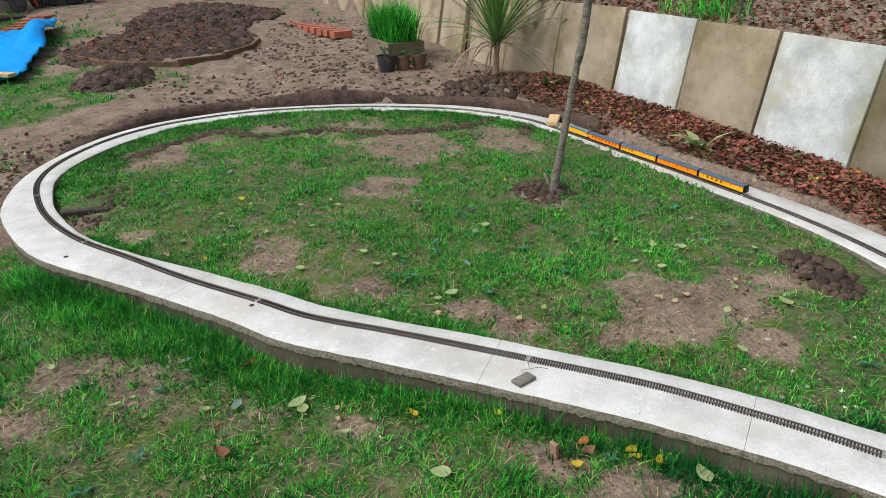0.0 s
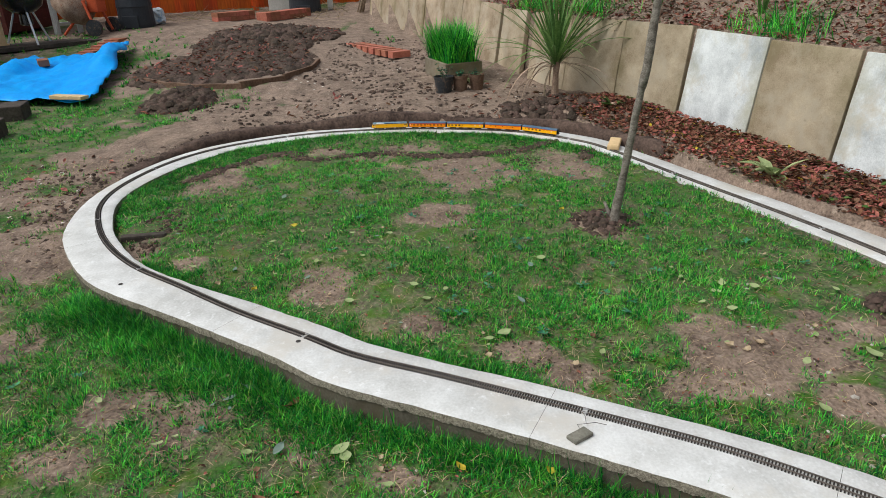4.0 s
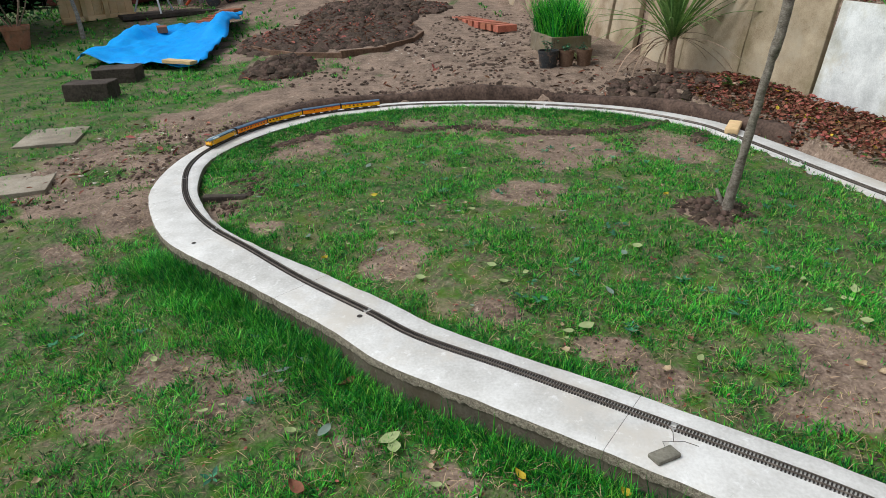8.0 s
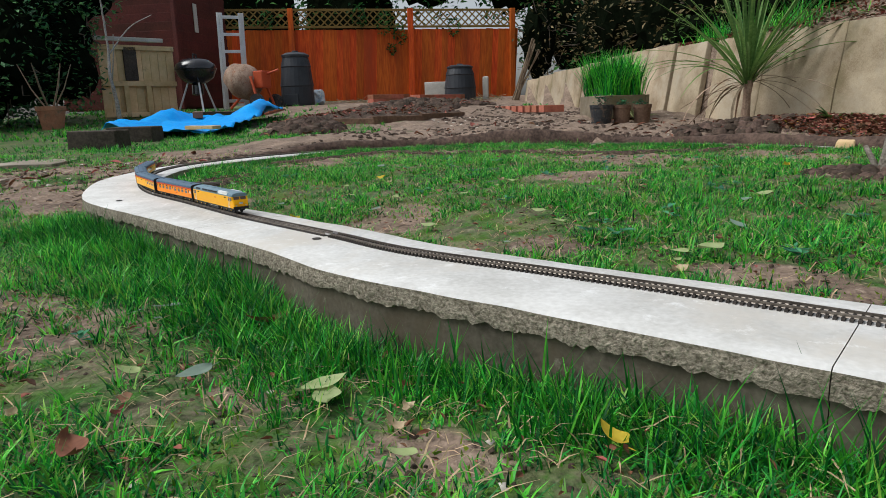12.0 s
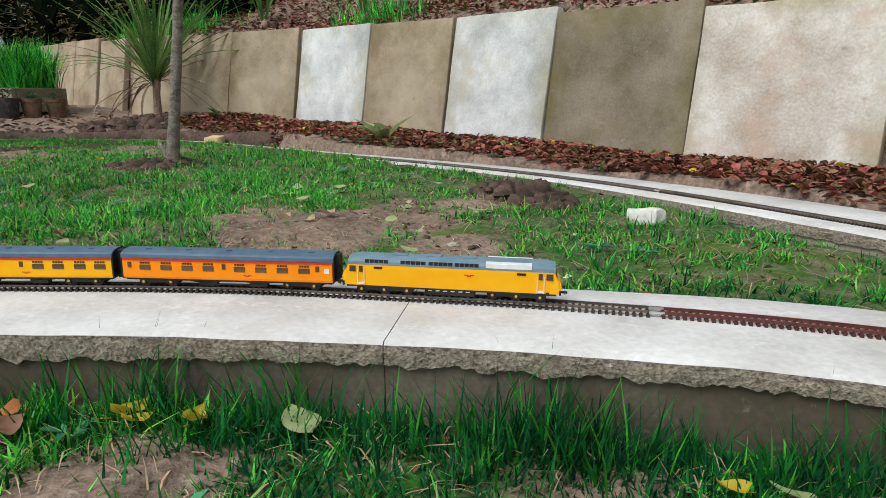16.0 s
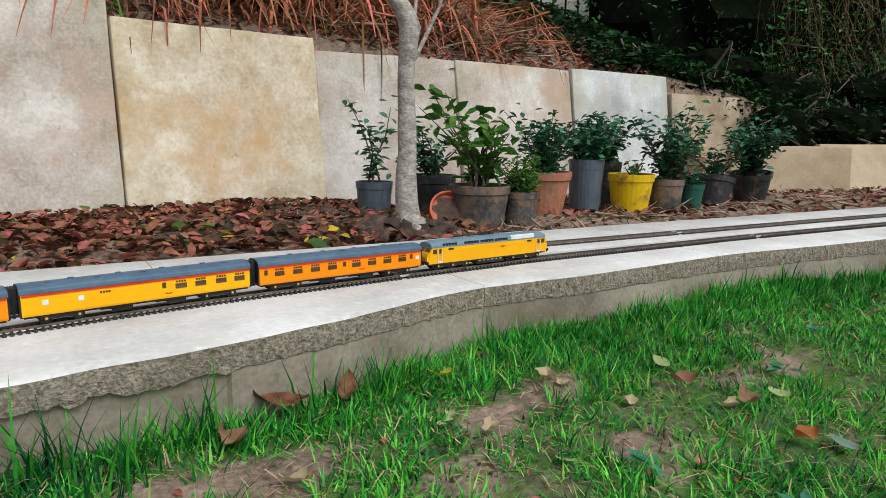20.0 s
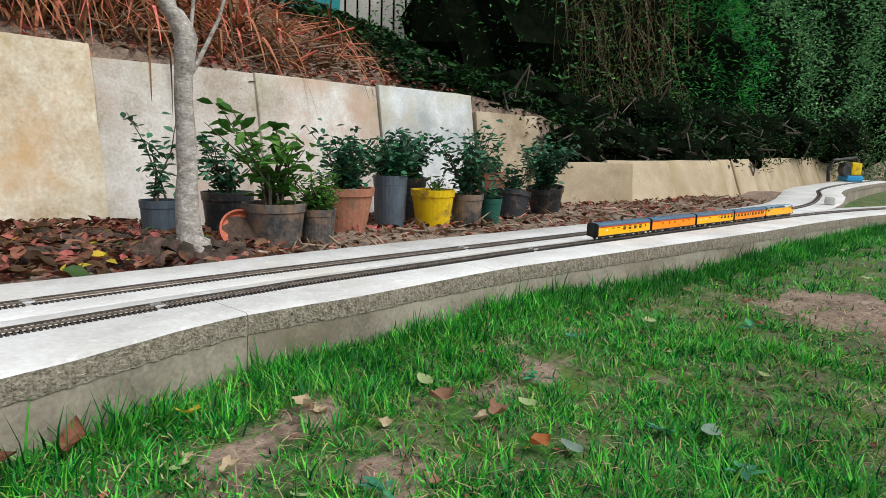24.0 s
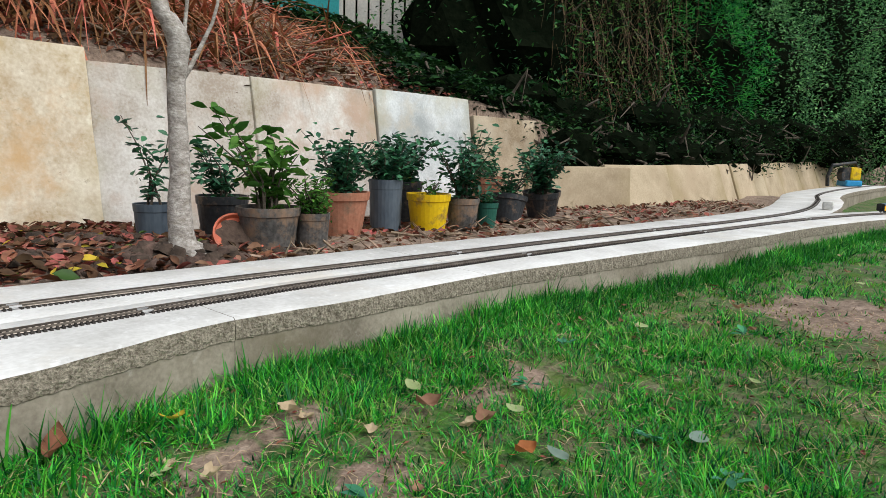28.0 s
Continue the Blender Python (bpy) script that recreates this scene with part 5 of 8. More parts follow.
LUSH = [(near_arc(-1.95, -1.05), near_arc(-0.86, 0.45), -1, 0.085, 0.032), (near_arc(-3.98, 0.39, False), near_arc(-2.5, -1.4), -1, 0.24, 0.006), (near_arc(-3.2, 1.38, False), near_arc(-3.98, 0.39, False), -1, 0.24, 0.008),
        (near_arc(-1.90, -1.0), near_arc(-1.06, 0.08), 1, 0.20, 0.050), (near_arc(-1.06, 0.08), near_arc(-0.80, 0.52), 1, 0.08, 0.024), (near_arc(-0.80, 0.52), near_arc(0.35, 1.70), 1, 0.08, 0.020), (near_arc(0.35, 1.70), near_arc(1.25, 1.86), 1, 0.05, 0.012),
        (near_arc(1.28, 1.86), near_arc(1.75, 1.87), 1, 0.11, 0.026), (near_arc(1.75, 1.87), near_arc(5.0, 1.55), 1, 0.16, 0.030), (near_arc(-0.70, 0.72), near_arc(0.25, 1.66), -1, 0.07, 0.022)]


def lushness(edge, side, at):
    """Thickness of the turf close to the bed, and its extra height."""
    thick, extra = np.zeros_like(edge), np.zeros_like(edge)
    for a, b, which, width, rise in LUSH:
        g = (side == which) * np.exp(-(np.maximum(edge, 0) / width) ** 2) * step01(a - 0.15, a + 0.1, at) * (1 - step01(b - 0.1, b + 0.15, at))
        thick, extra = np.maximum(thick, g), np.maximum(extra, g * rise)
    return thick, extra


def tufts(n, x0, x1, y0, y1, low, high, width, blades=9, spread=0.010):
    """Blades in small clumps: places, heights, lean directions and a clump number."""
    x, y = rng.uniform(x0, x1, n), rng.uniform(y0, y1, n)
    d, side, at, ow, iw = bed_side(x, y)
    edge = d - np.where(side > 0, ow, iw)
    thick, extra = lushness(edge, side, at)
    c = cover(x, y)
    share = c * np.clip(0.78 + 0.40 * patchy(x, y, 4.0, 3, 5) + 0.85 * patchy(x, y, 15.0, 2, 8), 0.05, 1.0)
    share = np.maximum(share, thick * np.clip(0.9 + 0.4 * patchy(x, y, 18.0, 2, 4), 0, 1))
    share = np.maximum(share, 0.07 * (c >= 0.0) * ((x > -3.7) & (y < 1.85)))
    keep = (edge > 0.012) & (share > rng.uniform(0, 1, n)) & (y < np.interp(x, WALL_X, WALL_Y) - 0.4)
    x, y, edge, extra, thick = x[keep], y[keep], edge[keep], extra[keep], thick[keep]
    h = rng.uniform(low, high, len(x)) * np.clip(1.0 + 0.35 * patchy(x, y, 4.0, 2, 5) + 0.35 * patchy(x, y, 20.0, 1, 6), 0.45, 1.8) + extra * rng.uniform(0.2, 1.0, len(x))
    count = rng.integers(max(2, blades // 2), blades * 3 // 2 + 1, len(x)) + (thick * blades * 0.7).astype(int)
    who = np.repeat(np.arange(len(x)), count)
    m = len(who)
    away, r = rng.uniform(0, 6.283, m), np.abs(rng.normal(0, spread, m)) * (1 + thick[who])
    px, py = x[who] + np.cos(away) * r, y[who] + np.sin(away) * r
    tilt = np.clip(0.10 + r / spread * 0.30 + rng.normal(0.12, 0.25, m), 0.02, 1.35) * np.where(h[who] > 0.05, 0.6, 1.0)
    return px, py, np.clip(h[who] * rng.uniform(0.35, 1.12, m), 0.006, 0.13), away, tilt, who, edge[who], width * rng.uniform(0.55, 1.25, m)


def make_turf(zones):
    green, straw, young, dark = [], [], [], []
    for zone in zones:
        x, y, h, away, tilt, who, edge, w = tufts(*zone)
        n = len(x)
        d, side, at, ow, iw = bed_side(x, y)
        free = d - np.where(side > 0, ow, iw) > 0.006
        z = height(x, y) - 0.004
        # the blade's own lean is along +y of the template, so its heading is a quarter turn on
        rot = turns(away - math.pi / 2 + rng.normal(0, 0.5, n), -tilt, rng.normal(0, 0.4, n))
        size = np.stack([w, h * rng.uniform(0.3, 1.5, n), h], 1)
        p = np.stack([x, y, z], 1)
        clump = rng.uniform(0, 1, who.max() + 1)[who]
        pick = 0.55 * clump + 0.45 * rng.uniform(0, 1, n)
        # most clumps close to the bed take the dark green as painted shade
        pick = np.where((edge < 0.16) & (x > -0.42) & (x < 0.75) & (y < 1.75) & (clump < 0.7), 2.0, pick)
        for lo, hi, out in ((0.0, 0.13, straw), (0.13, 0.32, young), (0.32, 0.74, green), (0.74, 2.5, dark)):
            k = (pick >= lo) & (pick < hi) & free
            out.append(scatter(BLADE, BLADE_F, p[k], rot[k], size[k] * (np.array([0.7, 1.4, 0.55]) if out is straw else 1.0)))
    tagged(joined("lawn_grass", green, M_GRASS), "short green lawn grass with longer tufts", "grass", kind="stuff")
    tagged(joined("shaded_grass", dark, M_GRASS_DARK), "darker green lawn grass: random clumps, and painted shade near the plinth", "grass", kind="stuff")
    tagged(joined("young_grass", young, M_GRASS_LIGHT), "bright young blades among the lawn grass", "grass", kind="stuff")
    tagged(joined("dry_grass", straw, M_GRASS_DRY), "dry straw-coloured grass stems in the lawn", "grass", kind="stuff")


make_turf([
    (25000, -1.9, 0.3, -1.6, 1.3, 0.014, 0.038, 0.0027), (20000, 0.15, 2.1, 0.75, 1.8, 0.012, 0.034, 0.0025, 10), (8000, 1.9, 4.8, 0.2, 1.78, 0.012, 0.032, 0.0034), (900, 4.4, 8.0, -0.5, 1.5, 0.03, 0.06, 0.008),
    (38000, -3.95, 0.6, -1.4, 1.95, 0.013, 0.032, 0.0034), (8000, -3.95, -2.2, -1.4, 1.4, 0.012, 0.030, 0.0032), (5500, -5.2, -1.8, -3.6, -1.2, 0.014, 0.040, 0.0042), (2600, -10.0, -5.0, -6.5, -2.5, 0.03, 0.06, 0.010),
    (500, -9.2, -7.2, -0.4, 0.5, 0.03, 0.08, 0.012), (900, -5.6, -4.2, -2.7, -1.1, 0.02, 0.045, 0.005), (900, 0.2, 2.0, -0.5, 0.75, 0.012, 0.034, 0.004)])


def thick_bands():
    """Dense fine turf hugging the bed, thickest at its foot."""
    bright, deep = [], []
    for a, b, which, width, rise in LUSH:
        n = int((b - a) * width * (9000 if which < 0 else 6500))
        s = rng.uniform(a, b, n)
        off = np.abs(rng.normal(0, width * 0.55, n)) + 0.014
        i = np.searchsorted(arc, s).clip(0, len(arc) - 1)
        c = xy[i] + outward[i] * (which * (np.where(which > 0, outer_w[i], inner_w[i]) + off))[:, None]
        keep = patchy(c[:, 0], c[:, 1], 16.0, 2, 44) > rng.uniform(-1.4, 0.5, n)
        c, off = c[keep], off[keep]
        tall = (0.014 + rise * np.exp(-(off / width) ** 2) * 0.9) * rng.uniform(0.6, 1.25, len(c))
        who = np.repeat(np.arange(len(c)), 9)
        m = len(who)
        away, r = rng.uniform(0, 6.283, m), np.abs(rng.normal(0, 0.011, m))
        x, y = c[who, 0] + np.cos(away) * r, c[who, 1] + np.sin(away) * r
        d, side, at, ow, iw = bed_side(x, y)
        free = d - np.where(side > 0, ow, iw) > 0.008
        h = tall[who] * rng.uniform(0.45, 1.15, m)
        blades = scatter(BLADE, BLADE_F, np.stack([x, y, height(x, y) - 0.004], 1)[free], turns(away - math.pi / 2, -np.clip(rng.normal(0.30, 0.22, m), 0.02, 1.1), rng.normal(0, 0.4, m))[free],
                         np.stack([rng.uniform(0.0015, 0.0032, m), h * rng.uniform(0.3, 1.2, m), h], 1)[free])
        # bands on this stretch get the shade-darkened green
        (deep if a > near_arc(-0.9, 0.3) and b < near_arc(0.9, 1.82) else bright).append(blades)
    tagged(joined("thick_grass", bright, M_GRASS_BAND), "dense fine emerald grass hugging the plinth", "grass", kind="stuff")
    tagged(joined("thick_grass", deep, M_GRASS_DARK), "dense grass hugging the plinth, its green darkened as shade", "grass", kind="stuff")


thick_bands()


def edge_tufts():
    """Longer blades that the mower never reached, part of them darkened as shade, close along the foot of the bed."""
    s0, s1 = arc[np.argmin(np.hypot(xy[:, 0] + 1.9, xy[:, 1] + 1.0))], arc[np.argmin(np.hypot(xy[:, 0] - 3.4, xy[:, 1] - 1.81))]
    clumps = 520
    s = rng.uniform(s0, s1, clumps)
    s[:60] = rng.uniform(np.interp(0.3, [0, 1], [s0, s1]), np.interp(0.52, [0, 1], [s0, s1]), 60)
    far = 0.014 + np.abs(rng.normal(0, 0.045, clumps))
    tall = rng.uniform(0.035, 0.115, clumps) * np.exp(-far / 0.2) * np.interp(s, [s0, s1 - 2.6, s1 - 2.0, s1 - 1.0, s1], [0.95, 1.05, 0.75, 0.7, 0.8])
    count = rng.integers(5, 24, clumps)
    who = np.repeat(np.arange(clumps), count)
    n = len(who)
    along, out = rng.normal(0, 0.017, n), rng.normal(0, 0.012, n)
    i = np.searchsorted(arc, s[who] + along).clip(0, len(arc) - 1)
    p = xy[i] + outward[i] * (outer_w[i] + np.maximum(0.012, far[who] + out))[:, None]
    h = np.clip(tall[who] * rng.uniform(0.35, 1.15, n), 0.015, 0.13)
    z = height(p[:, 0], p[:, 1]) - 0.004
    rot = turns(rng.uniform(0, 6.283, n), -rng.uniform(0.02, 0.42, n), np.zeros(n))
    size = np.stack([rng.uniform(0.0018, 0.0038, n), h * rng.uniform(0.2, 1.0, n), h], 1)
    spot = np.stack([p[:, 0], p[:, 1], z], 1)
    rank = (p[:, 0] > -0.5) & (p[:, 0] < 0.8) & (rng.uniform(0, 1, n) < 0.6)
    tagged(joined("edge_grass", [scatter(BLADE, BLADE_F, spot[rank], rot[rank], size[rank])], M_GRASS_DARK), "long uncut grass along the foot of the plinth, darkened as shade", "grass", kind="stuff")
    tagged(joined("edge_grass", [scatter(BLADE, BLADE_F, spot[~rank], rot[~rank], size[~rank])], M_GRASS_BAND), "long uncut green grass tufts along the foot of the plinth", "grass", kind="stuff")


edge_tufts()


def make_litter():
    def bed_of(n, x0, x1, lo, hi, deep):
        x = rng.uniform(x0, x1, n)
        wy = np.interp(x, WALL_X, WALL_Y)
        back = np.interp(x, [-4.2, -3.4, -2.6, -1.65, -0.93, -0.1, 0.8, 2.0, 3.5, 4.5, 6.0], [1.2, 1.48, 1.78, 2.12, 2.27, 2.26, 2.20, 2.18, 2.15, 2.2, 2.6]) + 0.01
        u = rng.uniform(0, 1, n) ** 0.8
        y = back + (wy - 0.01 - back) * u
        z = height(x, y) + rng.uniform(0.0, deep, n)
        d, side, at, ow, iw = bed_side(x, y)
        ok = d - np.where(side > 0, ow, iw) > 0.02
        x, y, z = x[ok], y[ok], z[ok]
        m = len(x)
        rot = turns(rng.uniform(0, 6.283, m), rng.uniform(-0.9, 0.9, m), rng.uniform(0, 6.283, m))
        s = rng.uniform(lo, hi, m)
        size = np.stack([s * rng.uniform(0.6, 1.0, m), s, s * rng.uniform(0.3, 2.5, m)], 1)
        return np.stack([x, y, z], 1), rot, size
    p, r, s = bed_of(21000, -4.4, 1.7, 0.016, 0.042, 0.03)
    q, r2, s2 = bed_of(2600, 1.6, 5.5, 0.02, 0.045, 0.012)
    kinds = rng.uniform(0, 1, len(p))
    brown = kinds < 0.87
    tagged(joined("leaf_litter", [scatter(LEAF, LEAF_F, p[brown], r[brown], s[brown]), scatter(LEAF, LEAF_F, q, r2, s2)], M_LITTER), "drift of dead reddish-brown leaves along the wall foot", "leaf litter", kind="stuff")
    tan = (kinds >= 0.87) & (kinds < 0.965)
    tagged(joined("pale_litter", [scatter(LEAF, LEAF_F, p[tan], r[tan], s[tan])], M_LEAF_BROWN), "scattered tan and orange dead leaves", "leaf litter", kind="stuff")
    yel = (kinds >= 0.965) & (kinds < 0.98)
    tagged(joined("yellow_litter", [scatter(LEAF, LEAF_F, p[yel], r[yel], s[yel])], M_LEAF_YELLOW), "scattered yellow leaves in the litter", "leaf litter", kind="stuff")
    grn = kinds >= 0.98
    tagged(joined("green_litter", [scatter(LEAF, LEAF_F, p[grn], r[grn], s[grn] * 1.15)], M_HEDGE_LIGHT), "small green weeds in the litter", "weeds", kind="stuff")


make_litter()

STRAW = [(-0.5, -0.5, 0.0), (0.5, -0.5, 0.0), (0.45, 0.0, 0.25), (-0.45, 0.0, 0.25), (0.0, 0.5, 0.05)]


def lawn_debris():
    """Thatch: straw, bits of dead leaf, moss and small broad-leaved weeds between the blades."""
    straw, brown, moss, weed = [], [], [], []
    for n, x0, x1, y0, y1, big in ((20000, -1.9, 0.3, -1.5, 1.3, 1.0), (18000, 0.2, 2.6, 0.75, 1.75, 1.0), (38000, -3.9, 0.6, -1.2, 1.9, 1.35), (5000, -3.6, -1.4, -2.6, -1.2, 1.6)):
        x, y = rng.uniform(x0, x1, n), rng.uniform(y0, y1, n)
        d, side, at, ow, iw = bed_side(x, y)
        ok = (d - np.where(side > 0, ow, iw) > 0.02) & (y < np.interp(x, WALL_X, WALL_Y) - 0.45)
        x, y = x[ok], y[ok]
        m = len(x)
        z = height(x, y)
        field = patchy(x, y, 6.0, 3, 12)
        k = rng.uniform(0, 1, m)
        yaw, spin = rng.uniform(0, 6.283, m), rng.uniform(0, 6.283, m)
        w = k < 0.42
        l = rng.uniform(0.008, 0.040, w.sum()) * big
        straw.append(scatter(STRAW, BLADE_F, np.stack([x, y, z + rng.uniform(0.002, 0.014, m)], 1)[w], turns(yaw[w], rng.normal(0, 0.25, w.sum()), np.zeros(w.sum())), np.stack([rng.uniform(0.0007, 0.0017, w.sum()) * big, l, l * rng.uniform(0.1, 0.8, w.sum())], 1)))
        w = (k >= 0.42) & (k < 0.50)
        l = rng.uniform(0.004, 0.013, w.sum()) * big
        brown.append(scatter(LEAF, LEAF_F, np.stack([x, y, z + rng.uniform(0.002, 0.010, m)], 1)[w], turns(yaw[w], rng.uniform(-0.7, 0.7, w.sum()), spin[w]), np.stack([l * rng.uniform(0.3, 0.9, w.sum()), l, l * 2.0], 1)))
        w = (k >= 0.50) & (field > -0.1)
        l = rng.uniform(0.004, 0.010, w.sum()) * big
        moss.append(scatter(BLADE, BLADE_F, np.stack([x, y, z - 0.001], 1)[w], turns(yaw[w], -rng.uniform(0.1, 1.2, w.sum()), spin[w]), np.stack([rng.uniform(0.0015, 0.0032, w.sum()) * big, l, l], 1)))
    # rosettes
    n = 150
    x, y = rng.uniform(-3.0, 2.2, n), rng.uniform(-1.2, 1.7, n)
    d, side, at, ow, iw = bed_side(x, y)
    ok = (d - np.where(side > 0, ow, iw) > 0.06) & (y < 1.65)
    x, y = x[ok], y[ok]
    who = np.repeat(np.arange(len(x)), 7)
    m = len(who)
    a, l = rng.uniform(0, 6.283, m), rng.uniform(0.012, 0.030, m)
    px, py = x[who] - np.sin(a) * l * 0.6, y[who] + np.cos(a) * l * 0.6
    weed.append(scatter(LEAF, LEAF_F, np.stack([px, py, height(px, py) + 0.010 + rng.uniform(0, 0.008, m)], 1), turns(a, rng.uniform(-0.1, 0.5, m), np.zeros(m)), np.stack([l * 0.6, l, l], 1)))
    tagged(joined("thatch_straw", straw, M_GRASS_DRY), "short straw-coloured thatch in the lawn", "leaf litter", kind="stuff")
    tagged(joined("thatch_brown", brown, M_LITTER), "small bits of dead brown leaf in the lawn", "leaf litter", kind="stuff")
    tagged(joined("moss_tufts", moss, M_MOSS), "yellow-green moss tufts in the lawn", "moss", kind="stuff")
    tagged(joined("lawn_weeds", weed, M_WEED), "small blue-green broad-leaved weeds in the lawn", "weeds", kind="stuff")


lawn_debris()

CHUNK = [(-0.5, -0.35, 0), (0.4, -0.5, -0.1), (0.5, 0.35, 0.05), (-0.3, 0.5, -0.05), (-0.35, -0.25, 0.5), (0.25, -0.3, 0.62), (0.4, 0.2, 0.45), (-0.2, 0.35, 0.58)]
CHUNK_F = [(0, 1, 5, 4), (1, 2, 6, 5), (2, 3, 7, 6), (3, 0, 4, 7), (4, 5, 6, 7)]


def chunks(n, cx, cy, rx, ry, lo, hi, lift=0.0, flat=0.7):
    a, u = rng.uniform(0, 6.283, n), np.sqrt(rng.uniform(0, 1, n))
    x, y = cx + rx * u * np.cos(a), cy + ry * u * np.sin(a)
    d, side, at, ow, iw = bed_side(x, y)
    ok = (d - np.where(side > 0, ow, iw) > 0.03) & (y < np.interp(x, WALL_X, WALL_Y) - 0.03)
    x, y, u = x[ok], y[ok], u[ok]
    m = len(x)
    s = rng.uniform(lo, hi, m) ** 1.0
    z = height(x, y) + lift * (1 - u ** 2) * rng.uniform(0.3, 1, m) - s * 0.15
    return scatter(CHUNK, CHUNK_F, np.stack([x, y, z], 1), turns(rng.uniform(0, 6.283, m), rng.uniform(-0.5, 0.5, m), rng.uniform(0, 6.283, m)), np.stack([s * rng.uniform(0.7, 1.4, m), s, s * flat], 1))


tagged(joined("soil_clods", [
    chunks(1500, -6.6, -1.75, 1.05, 0.9, 0.02, 0.20, 0.05, 0.45), chunks(900, -8.3, -1.6, 1.3, 0.9, 0.04, 0.14, 0.10), chunks(420, -5.0, -1.75, 0.35, 0.28, 0.03, 0.12, 0.10), chunks(700, -4.6, 0.2, 0.7, 1.8, 0.008, 0.035),
    chunks(260, -4.2, 1.2, 0.35, 0.45, 0.02, 0.08, 0.03), chunks(160, -1.15, 1.73, 0.18, 0.10, 0.012, 0.05, 0.04), chunks(100, -0.9, 1.45, 0.4, 0.2, 0.004, 0.015), chunks(300, -2.8, -1.95, 0.9, 0.4, 0.006, 0.03), chunks(160, -2.05, 0.98, 0.16, 0.14, 0.01, 0.04, 0.02),
    chunks(200, -3.3, 0.85, 0.3, 0.15, 0.006, 0.02), chunks(160, -3.58, -0.1, 0.10, 0.8, 0.005, 0.016), chunks(120, -2.4, -1.03, 0.3, 0.12, 0.008, 0.03), chunks(900, -6.3, 0.0, 1.6, 0.9, 0.008, 0.04), chunks(500, 1.4, 2.55, 0.6, 0.3, 0.01, 0.05, 0.03),
    chunks(2600, -0.6, -0.1, 1.1, 1.2, 0.003, 0.009), chunks(1200, 1.1, 1.35, 1.2, 0.5, 0.003, 0.009), chunks(90, 0.9, 1.3, 0.6, 0.16, 0.003, 0.010), chunks(60, -1.2, -0.85, 0.25, 0.12, 0.003, 0.010)], M_CLOD), "crumbled dark soil clods", "soil", kind="stuff")
tagged(joined("pale_chips", [chunks(260, -5.6, 0.2, 1.6, 1.3, 0.005, 0.022, 0, 0.4), chunks(80, -2.6, -2.0, 1.0, 0.5, 0.006, 0.03, 0, 0.4), chunks(60, -0.9, 1.4, 0.6, 0.3, 0.005, 0.02, 0, 0.4), chunks(40, -0.8, 0, 0.4, 0.2, 0.004, 0.012, 0, 0.4)], M_CHIP),
       "scattered pale stone and mortar chips on the soil", "stones", kind="stuff")


def trench_wall():
    """Broken soil edge along the cut round the far side of the bed."""
    s = rng.uniform(ARC_TRENCH[0], ARC_TRENCH[1] - 0.3, 700)
    i = np.searchsorted(arc, s).clip(0, len(arc) - 1)
    off = outer_w[i] + 0.05 + rng.uniform(0, 0.17, len(s))
    p = xy[i] + outward[i] * off[:, None]
    m = len(s)
    size = rng.uniform(0.008, 0.030, m)
    z = height(p[:, 0], p[:, 1]) - size * 0.3
    v = scatter(CHUNK, CHUNK_F, np.stack([p[:, 0], p[:, 1], z], 1), turns(rng.uniform(0, 6.283, m), rng.uniform(-0.5, 0.5, m), rng.uniform(0, 6.283, m)), np.stack([size * 1.3, size, size * 0.8], 1))
    tagged(joined("trench_clods", [v], M_CLOD), "broken dark soil edge of the cut round the plinth", "soil", kind="stuff")


trench_wall()


def trench_face():
    """Cut soil face behind the far curve of the bed, with a crumbling lip."""
    s = np.arange(ARC_TRENCH[0], ARC_TRENCH[1] - 0.45, 0.012)
    px, py = np.interp(s, arc, xy[:, 0]), np.interp(s, arc, xy[:, 1])
    nx, ny, ow = np.interp(s, arc, outward[:, 0]), np.interp(s, arc, outward[:, 1]), np.interp(s, arc, outer_w)
    lip = 0.085 + 0.030 * patchy(s, s * 0, 3.0, 3, 31)
    tall = base_height(px + nx * (ow + 0.2), py + ny * (ow + 0.2)) * (1 - step01(ARC_TRENCH[1] - 1.6, ARC_TRENCH[1] - 0.45, s)) - 0.02 * step01(ARC_TRENCH[1] - 1.6, ARC_TRENCH[1] - 0.45, s)
    tall = 0.90 * tall * step01(ARC_TRENCH[0] - 0.02, ARC_TRENCH[0] + 0.25, s)
    rows = []
    for k, (off, up) in enumerate(((lip - 0.035, 0.0), (lip - 0.022, 0.35), (lip - 0.016, 0.75), (lip, 1.04), (lip + 0.04, 1.06), (lip + 0.11, 1.0), (lip + 0.16, 0.8))):
        o = ow + off + 0.010 * patchy(s, s * 0 + k, 22.0, 3, 40 + k)
        rows.append(np.stack([px + nx * o, py + ny * o, 0.02 + (tall - 0.02) * up + 0.006 * patchy(s, s * 0 + k, 30.0, 2, 60 + k)], 1))
    n, m = len(s), len(rows)
    i = (np.arange(n - 1)[:, None] + n * np.arange(m - 1)[None, :]).ravel()
    ob = new("trench_face", fast_mesh("trench_face", np.concatenate(rows), np.stack([i, i + 1, i + n + 1, i + n], 1), M_CLOD))
    tagged(ob, "dark cut soil face of the trench behind the plinth", "soil", kind="structure")


trench_face()


